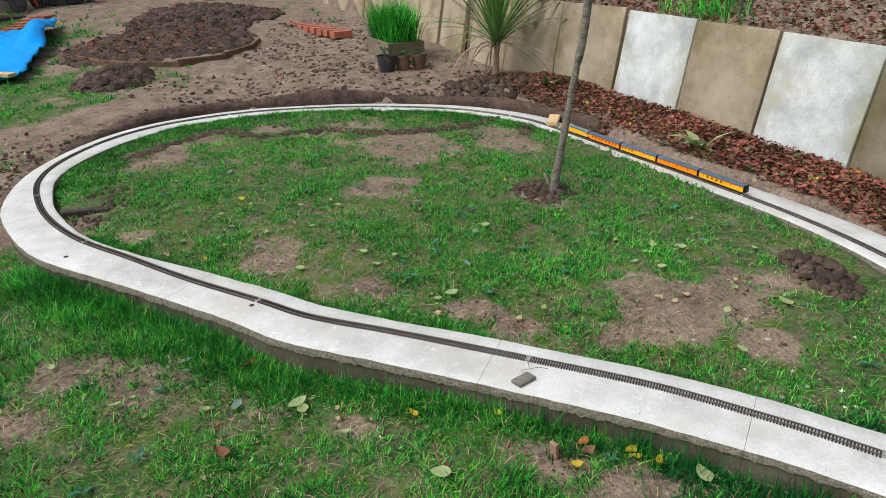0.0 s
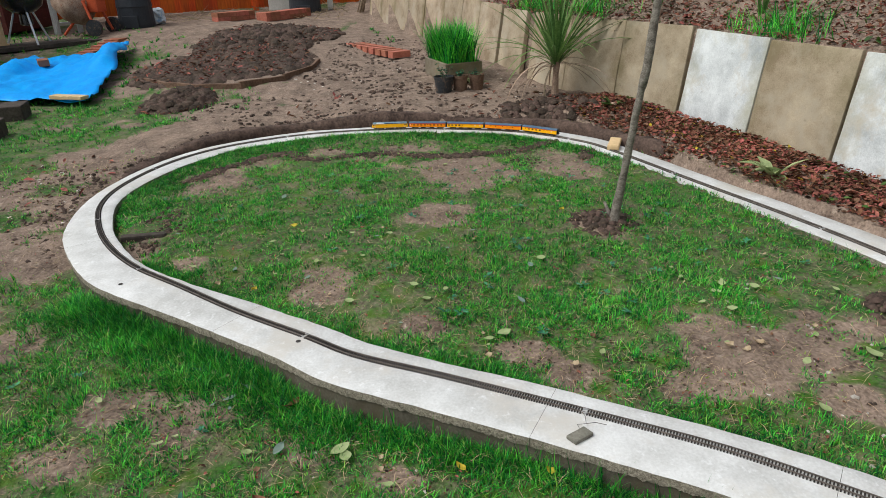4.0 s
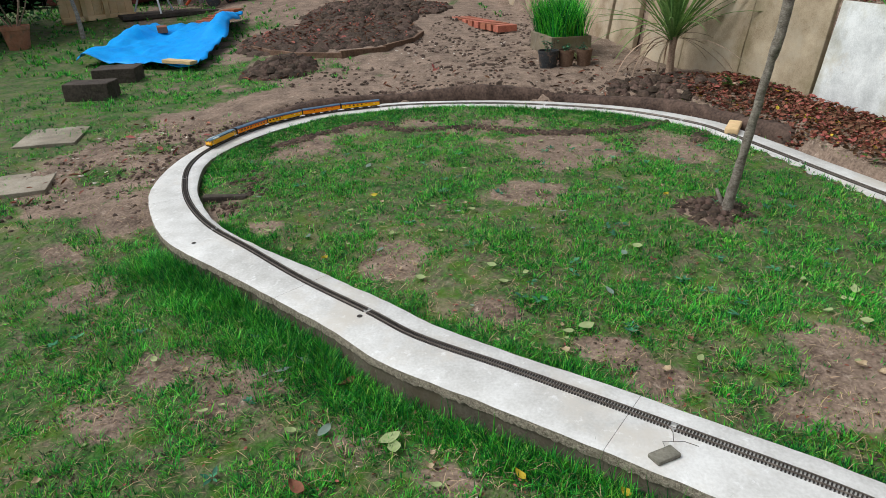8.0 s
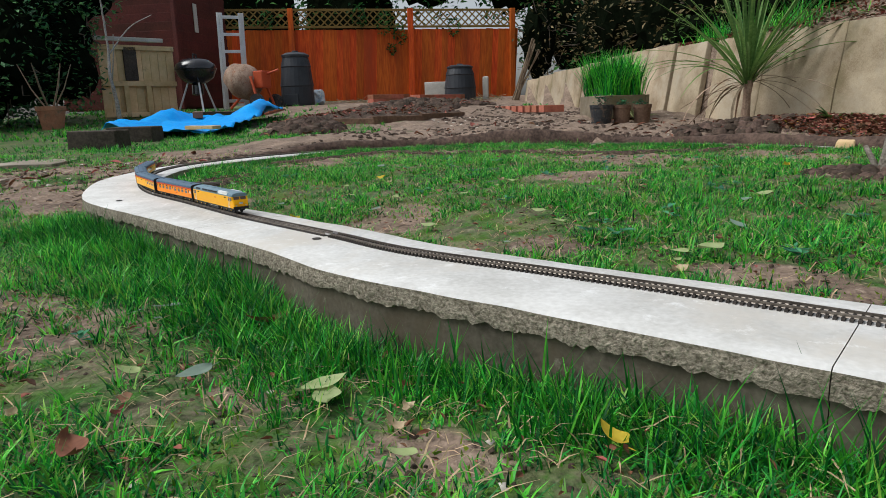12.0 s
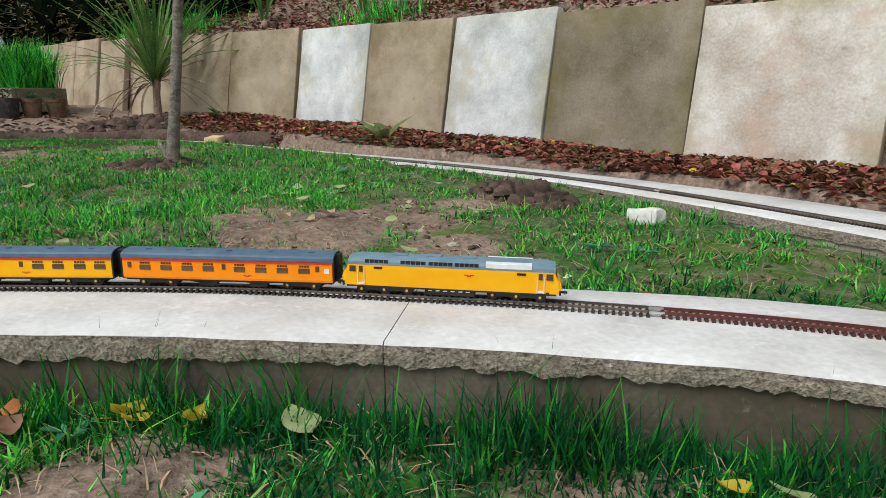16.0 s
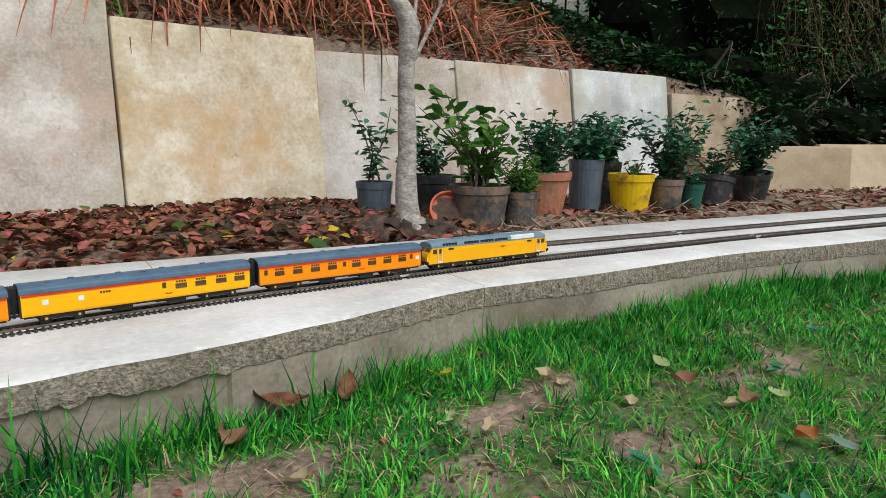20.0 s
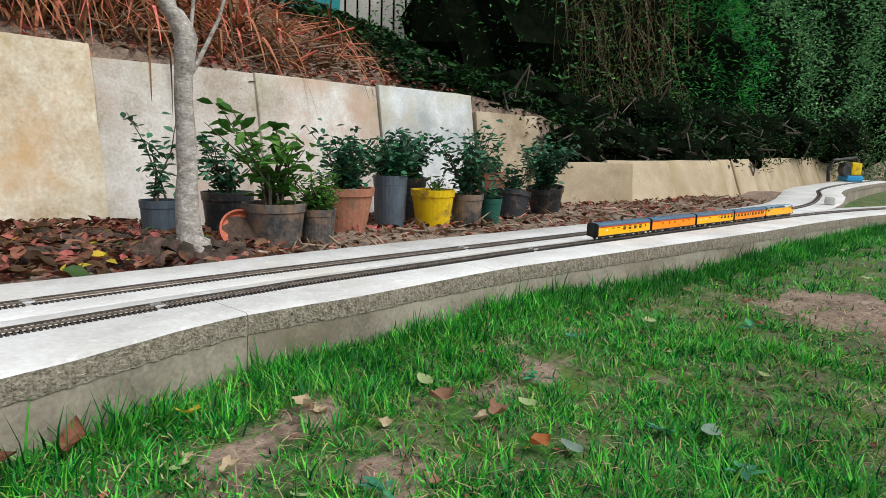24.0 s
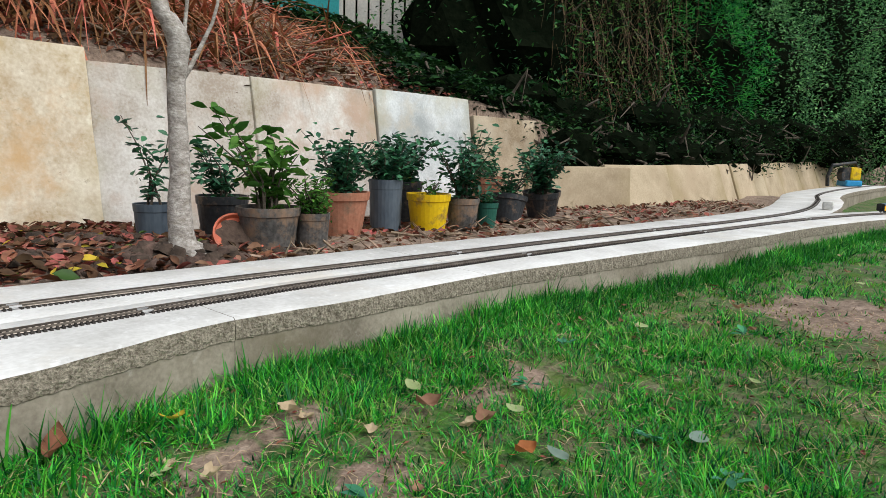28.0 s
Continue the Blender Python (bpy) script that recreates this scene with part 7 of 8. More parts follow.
def strap_plant(name, x, y, n, length, width, mat, label, category, spread=(0.2, 1.2), dead=0, seed=1, trunk=0.12, z=None):
    base = float(height(np.array([x]), np.array([y]))[0]) if z is None else z
    t = holder(name, pose(x, y, base), label, category)
    r = random.Random(seed)
    def fan(count, tilt0, tilt1, ln, wd):
        bm = bmesh.new()
        for _ in range(count):
            a, tilt, l = r.uniform(0, 6.283), r.uniform(tilt0, tilt1), ln * r.uniform(0.6, 1.05)
            droop = r.uniform(0.2, 1.1) * (tilt + 0.3)
            pos, ang, prev = Vector((0.015 * math.cos(a), 0.015 * math.sin(a), trunk * r.uniform(0.8, 1.05))), tilt, None
            steps = 9
            for k in range(steps + 1):
                u = k / steps
                w = wd * (0.55 + 0.9 * u if u < 0.4 else 0.91 * (1 - u) / 0.6) + 0.001
                side = Vector((-math.sin(a), math.cos(a), 0)) * w
                lift = Vector((0, 0, w * 0.35))
                row = [bm.verts.new(pos - side + lift), bm.verts.new(pos), bm.verts.new(pos + side + lift)]
                if prev:
                    bm.faces.new((prev[0], prev[1], row[1], row[0]))
                    bm.faces.new((prev[1], prev[2], row[2], row[1]))
                prev = row
                pos = pos + Vector((math.cos(a) * math.sin(ang), math.sin(a) * math.sin(ang), math.cos(ang))) * (l / steps)
                ang += droop / steps
        return bm
    part("leaf_fan", fan(n, spread[0] * 0.2, spread[1], length, width), mat, t)
    if dead:
        part("dead_leaf_skirt", fan(dead, 1.3, 2.0, length * 0.8, width * 0.8), M_TWIG, t, "dry hanging leaves")
    bm = bmesh.new()
    tube(bm, [(0, 0, -0.02), (0.01, 0, trunk * 0.6), (0.0, 0.01, trunk * 1.1)], [0.03, 0.022, 0.03], 10)
    part("stem", bm, M_TWIG, t)
    return t


strap_plant("cordyline", -4.62, 1.30, 80, 0.90, 0.011, M_STRAP, "spiky strap-leaved cordyline growing by the slab wall", "plant", spread=(0.2, 1.05), dead=16, seed=3, trunk=0.26)
strap_plant("hosta_weed", -2.47, 1.95, 9, 0.17, 0.040, M_LEAF_PALE, "pale broad-leaved weed at the foot of the wall", "plant", spread=(3.5, 1.45), seed=5, trunk=0.02)
strap_plant("primrose", -4.0, 1.58, 12, 0.10, 0.018, M_HEDGE_LIGHT, "small green plant at the foot of the wall", "plant", spread=(0.6, 1.3), seed=6, trunk=0.01)
strap_plant("foxglove", -5.05, 0.70, 14, 0.13, 0.025, M_LEAF_PALE, "pale leafy weed beside the planter", "plant", spread=(0.6, 1.3), seed=7, trunk=0.01)
def dead_tangle(x, y, rx, ry, n, lo, hi, seed):
    """A matted heap of long dead leaves, most of them hanging down the bank."""
    r = np.random.default_rng(seed)
    rows = 7
    strap, sf = [], []
    for k in range(rows):
        u = k / (rows - 1)
        w = 0.5 * (1 - u ** 2) + 0.06
        for sx in (-w, w):
            strap.append((sx, u - 0.12 * u * u, 1.15 * u * (1 - u) * (1.6 - u) - 0.28 * u ** 2))
        if k:
            sf.append((2 * k - 2, 2 * k - 1, 2 * k + 1, 2 * k))
    a, d = r.uniform(0, 6.283, n), np.sqrt(r.uniform(0, 1, n))
    px, py = x + rx * d * np.cos(a), y + ry * d * np.sin(a)
    l = r.uniform(lo, hi, n)
    wy = np.interp(px, WALL_X, WALL_Y)
    py = np.maximum(py, wy + 0.16 + 0.3 * r.uniform(0, 1, n))
    down = math.pi + r.normal(0, 1.5, n)
    reach = np.minimum(l, (py - wy + 0.05) / np.maximum(0.15, -np.cos(down)) * np.where(np.cos(down) < -0.15, 1, 9))
    z = height(px, py) + r.uniform(-0.02, 0.12, n) * (1 - d)
    size = np.stack([r.uniform(0.006, 0.013, n), reach, l * r.uniform(0.35, 1.0, n)], 1)
    ob = joined("dead_iris_clump", [scatter(strap, sf, np.stack([px, py, z], 1), turns(down, r.normal(0, 0.42, n), np.zeros(n)), size)], M_DEADSTRAP)
    tagged(ob, "heap of orange-brown dead strap leaves on the bank", "plant", kind="stuff")


for k, (px, py, rx, ry, pn) in enumerate(((-0.35, 3.2, 0.35, 0.2, 110), (0.4, 3.35, 0.4, 0.3, 260), (1.0, 3.35, 0.4, 0.3, 420), (1.55, 3.45, 0.4, 0.3, 420), (2.05, 3.55, 0.35, 0.35, 330), (1.25, 3.75, 0.5, 0.3, 300), (0.2, 3.7, 0.5, 0.3, 200), (2.45, 3.5, 0.3, 0.25, 90))):
    dead_tangle(px, py, rx, ry, pn, 0.18, 0.5, 20 + k)
for k, (px, py) in enumerate(((0.7, 3.35), (1.1, 3.45), (0.35, 3.2), (-4.3, 1.95), (-3.6, 2.35))):
    strap_plant("iris_clump", px, py, 14, 0.45, 0.009, M_STRAP, "green strap leaves growing on the bank", "plant", spread=(0.1, 0.5), seed=40 + k, trunk=0.03)


def twig_heap(name, n, x0, x1, y0, y1, lo, hi, mat, label, lift=0.05, seed=5):
    r = np.random.default_rng(seed)
    x, y = r.uniform(x0, x1, n), r.uniform(y0, y1, n)
    l = r.uniform(lo, hi, n)
    if y0 > 2.9:
        y = np.maximum(y, np.interp(x, WALL_X, WALL_Y) + 0.13 + 0.5 * l + 0.5 * (y - y0))
    z = height(x, y) + r.uniform(0, lift, n)
    stick = [(-0.5, -0.5, -0.5), (0.5, -0.5, -0.5), (0.0, 0.5, -0.5), (-0.4, -0.3, 0.1), (0.6, -0.3, 0.1), (0.1, 0.7, 0.1), (0.05, 0.1, 0.5)]
    sf = [(0, 1, 4, 3), (1, 2, 5, 4), (2, 0, 3, 5), (3, 4, 6, -1), (4, 5, 6, -1), (5, 3, 6, -1)]
    rot = turns(r.uniform(0, 6.283, n), r.uniform(0.8, 1.9, n), np.zeros(n))
    w = r.uniform(0.0010, 0.0032, n)
    tagged(joined(name, [scatter(stick, sf, np.stack([x, y, z], 1), rot, np.stack([w, w * 2.5, l], 1))], mat), label, "twigs", kind="stuff")


twig_heap("bank_twigs", 1900, -3.0, 2.7, 2.95, 4.4, 0.06, 0.3, M_TWIG, "tangle of dry twigs and roots over the bank", 0.10)
twig_heap("bank_strands", 900, -0.4, 2.8, 3.0, 4.0, 0.10, 0.35, M_DEADSTRAP, "fallen orange-brown dead strands on the bank", 0.14, seed=6)
twig_heap("low_twigs", 420, 1.6, 5.5, 2.25, 2.55, 0.04, 0.16, M_TWIG, "dry twigs and stalks at the foot of the low wall", 0.02, seed=8)


def foliage_mass(name, clouds, mat, label, size=(0.04, 0.09), density=420, core=True, twigs=0, seed=1, kind="", category="hedge", slim=0.7):
    """A hedge or crown: many small leaves in uneven clumps round a core blackened as inner shade."""
    t = holder(name, pose(clouds[0][0], clouds[0][1], 0), label, category, kind=kind)
    off = np.array([clouds[0][0], clouds[0][1], 0.0])
    parts = []
    r = np.random.default_rng(seed)
    twig_bm = bmesh.new()
    for cx, cy, cz, rx, ry, rz in clouds:
        n = int(density * (rx * ry + rx * rz + ry * rz))
        u = r.normal(0, 1, (n, 3))
        u /= np.linalg.norm(u, axis=1)[:, None]
        bump = np.array([1 + 0.35 * noise.noise(Vector(a) * 3.0 + Vector((cx, cy, cz))) for a in u])
        p = np.array([cx, cy, cz]) - off + u * (bump * r.uniform(0.80, 1.08, n))[:, None] * np.array([rx, ry, rz])
        s = r.uniform(size[0], size[1], n)
        parts.append(scatter(LEAF_FAR, LEAF_FAR_F, p, turns(r.uniform(0, 6.283, n), r.uniform(-1.3, 1.3, n), r.uniform(0, 6.283, n)), np.stack([s * slim, s, s * 1.5], 1)))
        # solid dark core stands in for the unlit depth between leaves
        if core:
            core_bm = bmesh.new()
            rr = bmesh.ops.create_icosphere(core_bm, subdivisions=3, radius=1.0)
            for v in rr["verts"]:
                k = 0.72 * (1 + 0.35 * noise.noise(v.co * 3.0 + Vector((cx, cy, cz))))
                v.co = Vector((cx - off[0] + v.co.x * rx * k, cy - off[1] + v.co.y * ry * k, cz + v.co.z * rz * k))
            part("shade_core", core_bm, M_DEEP, t)
        for _ in range(twigs):
            d = Vector(r.normal(0, 1, 3)).normalized()
            c = Vector((cx - off[0], cy - off[1], cz))
            a = c + Vector((d.x * rx, d.y * ry, d.z * rz)) * 0.5
            b = c + Vector((d.x * rx, d.y * ry, d.z * rz)) * r.uniform(0.95, 1.2) + Vector((0, 0, -0.1 * r.uniform(0, 1)))
            tube(twig_bm, [a, (a + b) / 2 + Vector(r.normal(0, 0.06, 3)), b], [0.010, 0.006, 0.002], 5)
    tagged(joined("foliage", parts, mat, t), kind="stuff")
    if twigs:
        tagged(part("twig_tangle", twig_bm, M_BARK_DARK, t), kind="stuff")
    else:
        twig_bm.free()
    return t


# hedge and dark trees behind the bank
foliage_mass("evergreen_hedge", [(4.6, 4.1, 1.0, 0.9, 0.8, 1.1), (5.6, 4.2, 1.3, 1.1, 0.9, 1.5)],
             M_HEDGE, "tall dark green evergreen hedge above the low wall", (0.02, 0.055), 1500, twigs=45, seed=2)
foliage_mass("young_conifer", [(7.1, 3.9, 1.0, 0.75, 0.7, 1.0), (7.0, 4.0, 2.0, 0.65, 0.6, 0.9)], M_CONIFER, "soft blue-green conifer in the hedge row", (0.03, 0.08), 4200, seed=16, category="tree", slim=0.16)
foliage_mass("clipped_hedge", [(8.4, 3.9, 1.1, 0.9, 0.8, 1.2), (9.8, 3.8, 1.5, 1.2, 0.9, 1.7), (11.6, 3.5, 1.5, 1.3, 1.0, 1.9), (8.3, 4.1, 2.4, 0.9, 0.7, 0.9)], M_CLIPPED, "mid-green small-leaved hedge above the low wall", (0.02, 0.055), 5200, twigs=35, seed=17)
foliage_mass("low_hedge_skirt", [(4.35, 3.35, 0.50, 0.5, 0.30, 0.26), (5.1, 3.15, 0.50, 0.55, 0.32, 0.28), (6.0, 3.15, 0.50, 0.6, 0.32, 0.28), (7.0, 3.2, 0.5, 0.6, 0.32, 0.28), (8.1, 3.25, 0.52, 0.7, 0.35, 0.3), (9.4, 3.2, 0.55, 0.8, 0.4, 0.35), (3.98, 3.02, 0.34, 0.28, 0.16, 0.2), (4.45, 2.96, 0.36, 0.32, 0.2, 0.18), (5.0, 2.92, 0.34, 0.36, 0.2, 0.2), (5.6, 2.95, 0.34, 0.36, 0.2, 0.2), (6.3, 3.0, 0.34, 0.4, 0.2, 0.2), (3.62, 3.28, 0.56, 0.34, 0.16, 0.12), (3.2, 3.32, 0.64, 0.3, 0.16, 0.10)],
             M_IVY, "low foliage spilling over the low wall, coloured near-black as shade", (0.018, 0.045), 2600, twigs=26, seed=7)


def arching_bush():
    """Thin brown stems arching out and down, with small leaves along them."""
    r = np.random.default_rng(77)
    t = holder("brown_bush", pose(5.2, 3.45, 0.5), "tangled brown bush of arching stems and small green leaves", "bush")
    rows, stem, sf = 9, [], []
    for k in range(rows):
        u = k / (rows - 1)
        for sx in (-0.5, 0.5):
            stem.append((sx * (1 - 0.6 * u), 1.0 * u, 1.3 * u * (1 - u) + 0.25 * u - 0.75 * u ** 3))
        if k:
            sf.append((2 * k - 2, 2 * k - 1, 2 * k + 1, 2 * k))
    n = 620
    p = np.stack([r.uniform(-0.75, 0.75, n), r.uniform(-0.05, 0.45, n), r.uniform(-0.05, 1.7, n)], 1)
    l = r.uniform(0.25, 0.75, n)
    yaw = math.pi + r.normal(0.3, 0.9, n)
    rot = turns(yaw, r.normal(0.1, 0.35, n), np.zeros(n))
    size = np.stack([r.uniform(0.003, 0.008, n), l * 0.7, l], 1)
    tagged(joined("stem_tangle", [scatter(stem, sf, p, rot, size)], M_STEM, t), kind="stuff")
    at, lv = [], np.array(stem)[::2]
    for k in range(n):
        u = r.uniform(0.2, 1.0, 7)
        j = (u * (rows - 1)).astype(int)
        at.append((rot[k] @ (lv[j] * size[k]).T).T + p[k] + r.normal(0, 0.012, (7, 3)))
    at = np.concatenate(at)
    m = len(at)
    s = r.uniform(0.016, 0.036, m)
    tagged(joined("foliage", [scatter(LEAF, LEAF_F, at, turns(r.uniform(0, 6.283, m), r.uniform(-1.2, 1.2, m), r.uniform(0, 6.283, m)), np.stack([s * 0.6, s, s * 1.4], 1))], M_BUSHLEAF, t), kind="stuff")


arching_bush()
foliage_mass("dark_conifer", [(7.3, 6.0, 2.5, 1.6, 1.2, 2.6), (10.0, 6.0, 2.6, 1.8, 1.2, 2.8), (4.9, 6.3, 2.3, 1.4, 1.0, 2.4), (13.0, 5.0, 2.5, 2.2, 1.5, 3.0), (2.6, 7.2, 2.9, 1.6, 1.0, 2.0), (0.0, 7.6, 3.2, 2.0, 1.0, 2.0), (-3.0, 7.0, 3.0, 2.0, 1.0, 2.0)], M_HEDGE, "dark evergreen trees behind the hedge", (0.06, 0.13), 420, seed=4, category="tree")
foliage_mass("ivy_bank", [(4.05, 3.5, 0.62, 0.45, 0.35, 0.25), (4.5, 4.3, 1.15, 0.5, 0.4, 0.6), (3.6, 3.4, 0.56, 0.35, 0.25, 0.14)], M_IVY, "ivy spreading over the bank, coloured near-black as shade", (0.03, 0.06), 1000, twigs=10, seed=5)


def bank_cover(name, n, x0, x1, depth, lo, hi, mat, label, category, seed, lift=0.05, front=0.10):
    """Leaves lying over the slope behind the wall."""
    r = np.random.default_rng(seed)
    x = r.uniform(x0, x1, n)
    b = front + (depth - front) * r.uniform(0, 1, n) ** 1.2
    y = np.interp(x, WALL_X, WALL_Y) + b
    z = height(x, y) + r.uniform(0.0, lift, n)
    s = r.uniform(lo, hi, n)
    tagged(joined(name, [scatter(LEAF_FAR, LEAF_FAR_F, np.stack([x, y, z], 1), turns(r.uniform(0, 6.283, n), r.uniform(-0.9, 0.9, n), r.uniform(0, 6.283, n)), np.stack([s * 0.75, s, s * 1.6], 1))], mat), label, category, kind="stuff")


# thick near-black carpet added over pale soil to darken the shaded bank
bank_cover("bank_ivy", 24000, 2.9, 10.5, 1.6, 0.03, 0.065, M_IVY, "ivy carpet over the bank by the hedge, coloured near-black as shade", "ivy", 61, 0.10)
bank_cover("bank_litter", 18000, -6.5, 3.2, 1.5, 0.02, 0.05, M_LITTER, "dark dead leaves covering the bank above the wall", "leaf litter", 62, 0.03)
bank_cover("bank_weeds", 700, -4.5, 0.9, 0.9, 0.02, 0.05, M_HEDGE_LIGHT, "small green weeds on the bank", "weeds", 63, 0.04)
r_bank = np.random.default_rng(64)
bx = np.concatenate([r_bank.normal(c, 0.16, 260) for c in (-5.6, -4.9, -3.3, -0.3, 0.35, 0.62)])
by = np.interp(bx, WALL_X, WALL_Y) + 0.13 + np.abs(r_bank.normal(0, 0.12, len(bx)))
bh = r_bank.uniform(0.05, 0.24, len(bx))
tagged(joined("bank_grass", [scatter(BLADE, BLADE_F, np.stack([bx, by, height(bx, by) - 0.005], 1), turns(r_bank.uniform(0, 6.283, len(bx)), -r_bank.uniform(0.05, 0.7, len(bx)), np.zeros(len(bx))), np.stack([np.full(len(bx), 0.006), bh * 0.8, bh], 1))], M_GRASS), "long green grass tufts along the top of the wall", "grass", kind="stuff")

tagged(joined("root_clods", [chunks(240, 1.49, 2.33, 0.17, 0.11, 0.01, 0.05, 0.05), chunks(160, 1.25, 2.5, 0.25, 0.2, 0.008, 0.03, 0.02)], M_CLOD), "dark rooty soil clods round the foot of the tree", "soil", kind="stuff")


# ---------------------------------------------------------------- far end of the garden
def ground_at(x, y):
    return float(height(np.array([x]), np.array([y]))[0])


def make_fence():
    a, b = Vector((-10.55, -6.5, 0)), Vector((-12.72, -0.75, 0))
    run = (b - a)
    length = run.length
    u = run.normalized()
    yaw = math.degrees(math.atan2(u.y, u.x))
    f = holder("board_fence", pose(a.x, a.y, 0.50, 0, 0, yaw), "orange-stained featheredge board fence with a lattice top", "fence")
    n = int(length / 0.115)
    bm = bmesh.new()
    box(bm, 0, 0, 0.60, 0.125, 0.018, 1.20, 0.003)
    me = mesh_of("board", bm, M_FENCE)
    for k in range(n):
        piece("board", me, f, pose(0.06 + k * length / n, 0.004 * (k % 2), 0.012 * noise.noise((k * 1.7, 0, 0)), 0, 3, 0))
    for k in range(4):
        bm = bmesh.new()
        box(bm, min(length - 0.05, 0.15 + k * 2.05), -0.05, 0.74, 0.09, 0.09, 1.60, 0.008)
        part("post", bm, M_FENCE, f)
    for z in (1.24, 1.52):
        bm = bmesh.new()
        box(bm, length / 2, -0.02, z, length, 0.035, 0.035, 0.004)
        part("rail", bm, M_LATTICE, f)
    bm = bmesh.new()
    box(bm, 0, 0, 0, 0.40, 0.008, 0.022)
    me = mesh_of("lattice_slat", bm, M_LATTICE)
    m = int(length / 0.13)
    for k in range(m):
        piece("lattice_slat", me, f, pose(0.1 + k * 0.13, -0.026, 1.38, 0, 45, 0))
        piece("lattice_slat", me, f, pose(0.1 + k * 0.13, -0.036, 1.38, 0, -45, 0))
    return f


make_fence()


def make_shed():
    s = holder("garden_shed", pose(-9.38, -5.42, 0.42), "dark maroon timber garden shed", "shed")
    bm = bmesh.new()
    box(bm, -0.75, -1.0, 1.05, 1.44, 1.94, 2.1)
    part("wall", bm, M_SHED, s)
    bm = bmesh.new()
    box(bm, 0, 0, 0, 2.0, 0.02, 0.125, 0.004)
    me = mesh_of("cladding_board", bm, M_SHED)
    for k in range(17):
        piece("cladding_board", me, s, pose(0.0, -1.0, 0.08 + k * 0.123, 0, 0, 90) @ pose(0, 0, 0, 7, 0, 0))
    bm = bmesh.new()
    box(bm, 0, 0, 0, 1.5, 0.02, 0.125, 0.004)
    me = mesh_of("cladding_board", bm, M_SHED)
    for k in range(17):
        piece("cladding_board", me, s, pose(-0.75, 0.0, 0.08 + k * 0.123, -7, 0, 0))
    bm = bmesh.new()
    box(bm, 0.005, 0.005, 1.05, 0.06, 0.06, 2.1, 0.006)
    part("corner_post", bm, M_SHED, s, "maroon corner trim")
    bm = bmesh.new()
    box(bm, -0.75, -1.0, 2.16, 1.8, 2.3, 0.05, 0.01, m=Matrix.Rotation(radians(6), 4, "X"))
    part("roof", bm, M_SLEEPERWOOD, s, "dark felt roof")
    bm = bmesh.new()
    box(bm, -0.55, 0.022, 1.35, 0.10, 0.012, 0.42, 0.004)
    part("window", bm, M_PALE_FENCE, s, "narrow pale side window")


make_shed()


def make_panel():
    a, b = Vector((-7.80, -5.55)), Vector((-8.56, -5.0))
    w = (b - a).length
    yaw = math.degrees(math.atan2(b.y - a.y, b.x - a.x))
    t = holder("plank_crate", pose(a.x, a.y, ground_at(-8.1, -5.2) - 0.02, 0, 0, yaw), "weathered pine plank crate with dark stains", "crate")
    n = 9
    bm = bmesh.new()
    box(bm, 0, 0, 0.23, w / n - 0.004, 0.018, 0.46, 0.002)
    me = mesh_of("plank", bm, M_PLANK)
    for k in range(n):
        piece("plank", me, t, pose(w * (k + 0.5) / n, 0, 0.47))
        piece("plank", me, t, pose(w * (k + 0.5) / n, 0.02, 0.0))
    for z in (0.06, 0.45, 0.90):
        bm = bmesh.new()
        box(bm, w / 2, -0.03, z, w, 0.03, 0.06, 0.004)
        part("rail", bm, M_PLANK, t)
    for x in (0.28, 0.56):
        bm = bmesh.new()
        box(bm, x, -0.03, 0.23, 0.06, 0.03, 0.40, 0.004)
        part("post", bm, M_PLANK, t)
    bm = bmesh.new()
    box(bm, w / 2 - 0.1, -0.03, 0.70, 0.16, 0.03, 0.42, 0.004)
    part("dark_board", bm, M_SLEEPERWOOD, t, "dark stained board")
    bm = bmesh.new()
    box(bm, w / 2 - 0.1, 0.22, 1.00, w * 0.9, 0.45, 0.05, 0.006, m=Matrix.Rotation(radians(5), 4, "X"))
    part("lid", bm, M_PALE_FENCE, t, "pale green-grey lid")


make_panel()


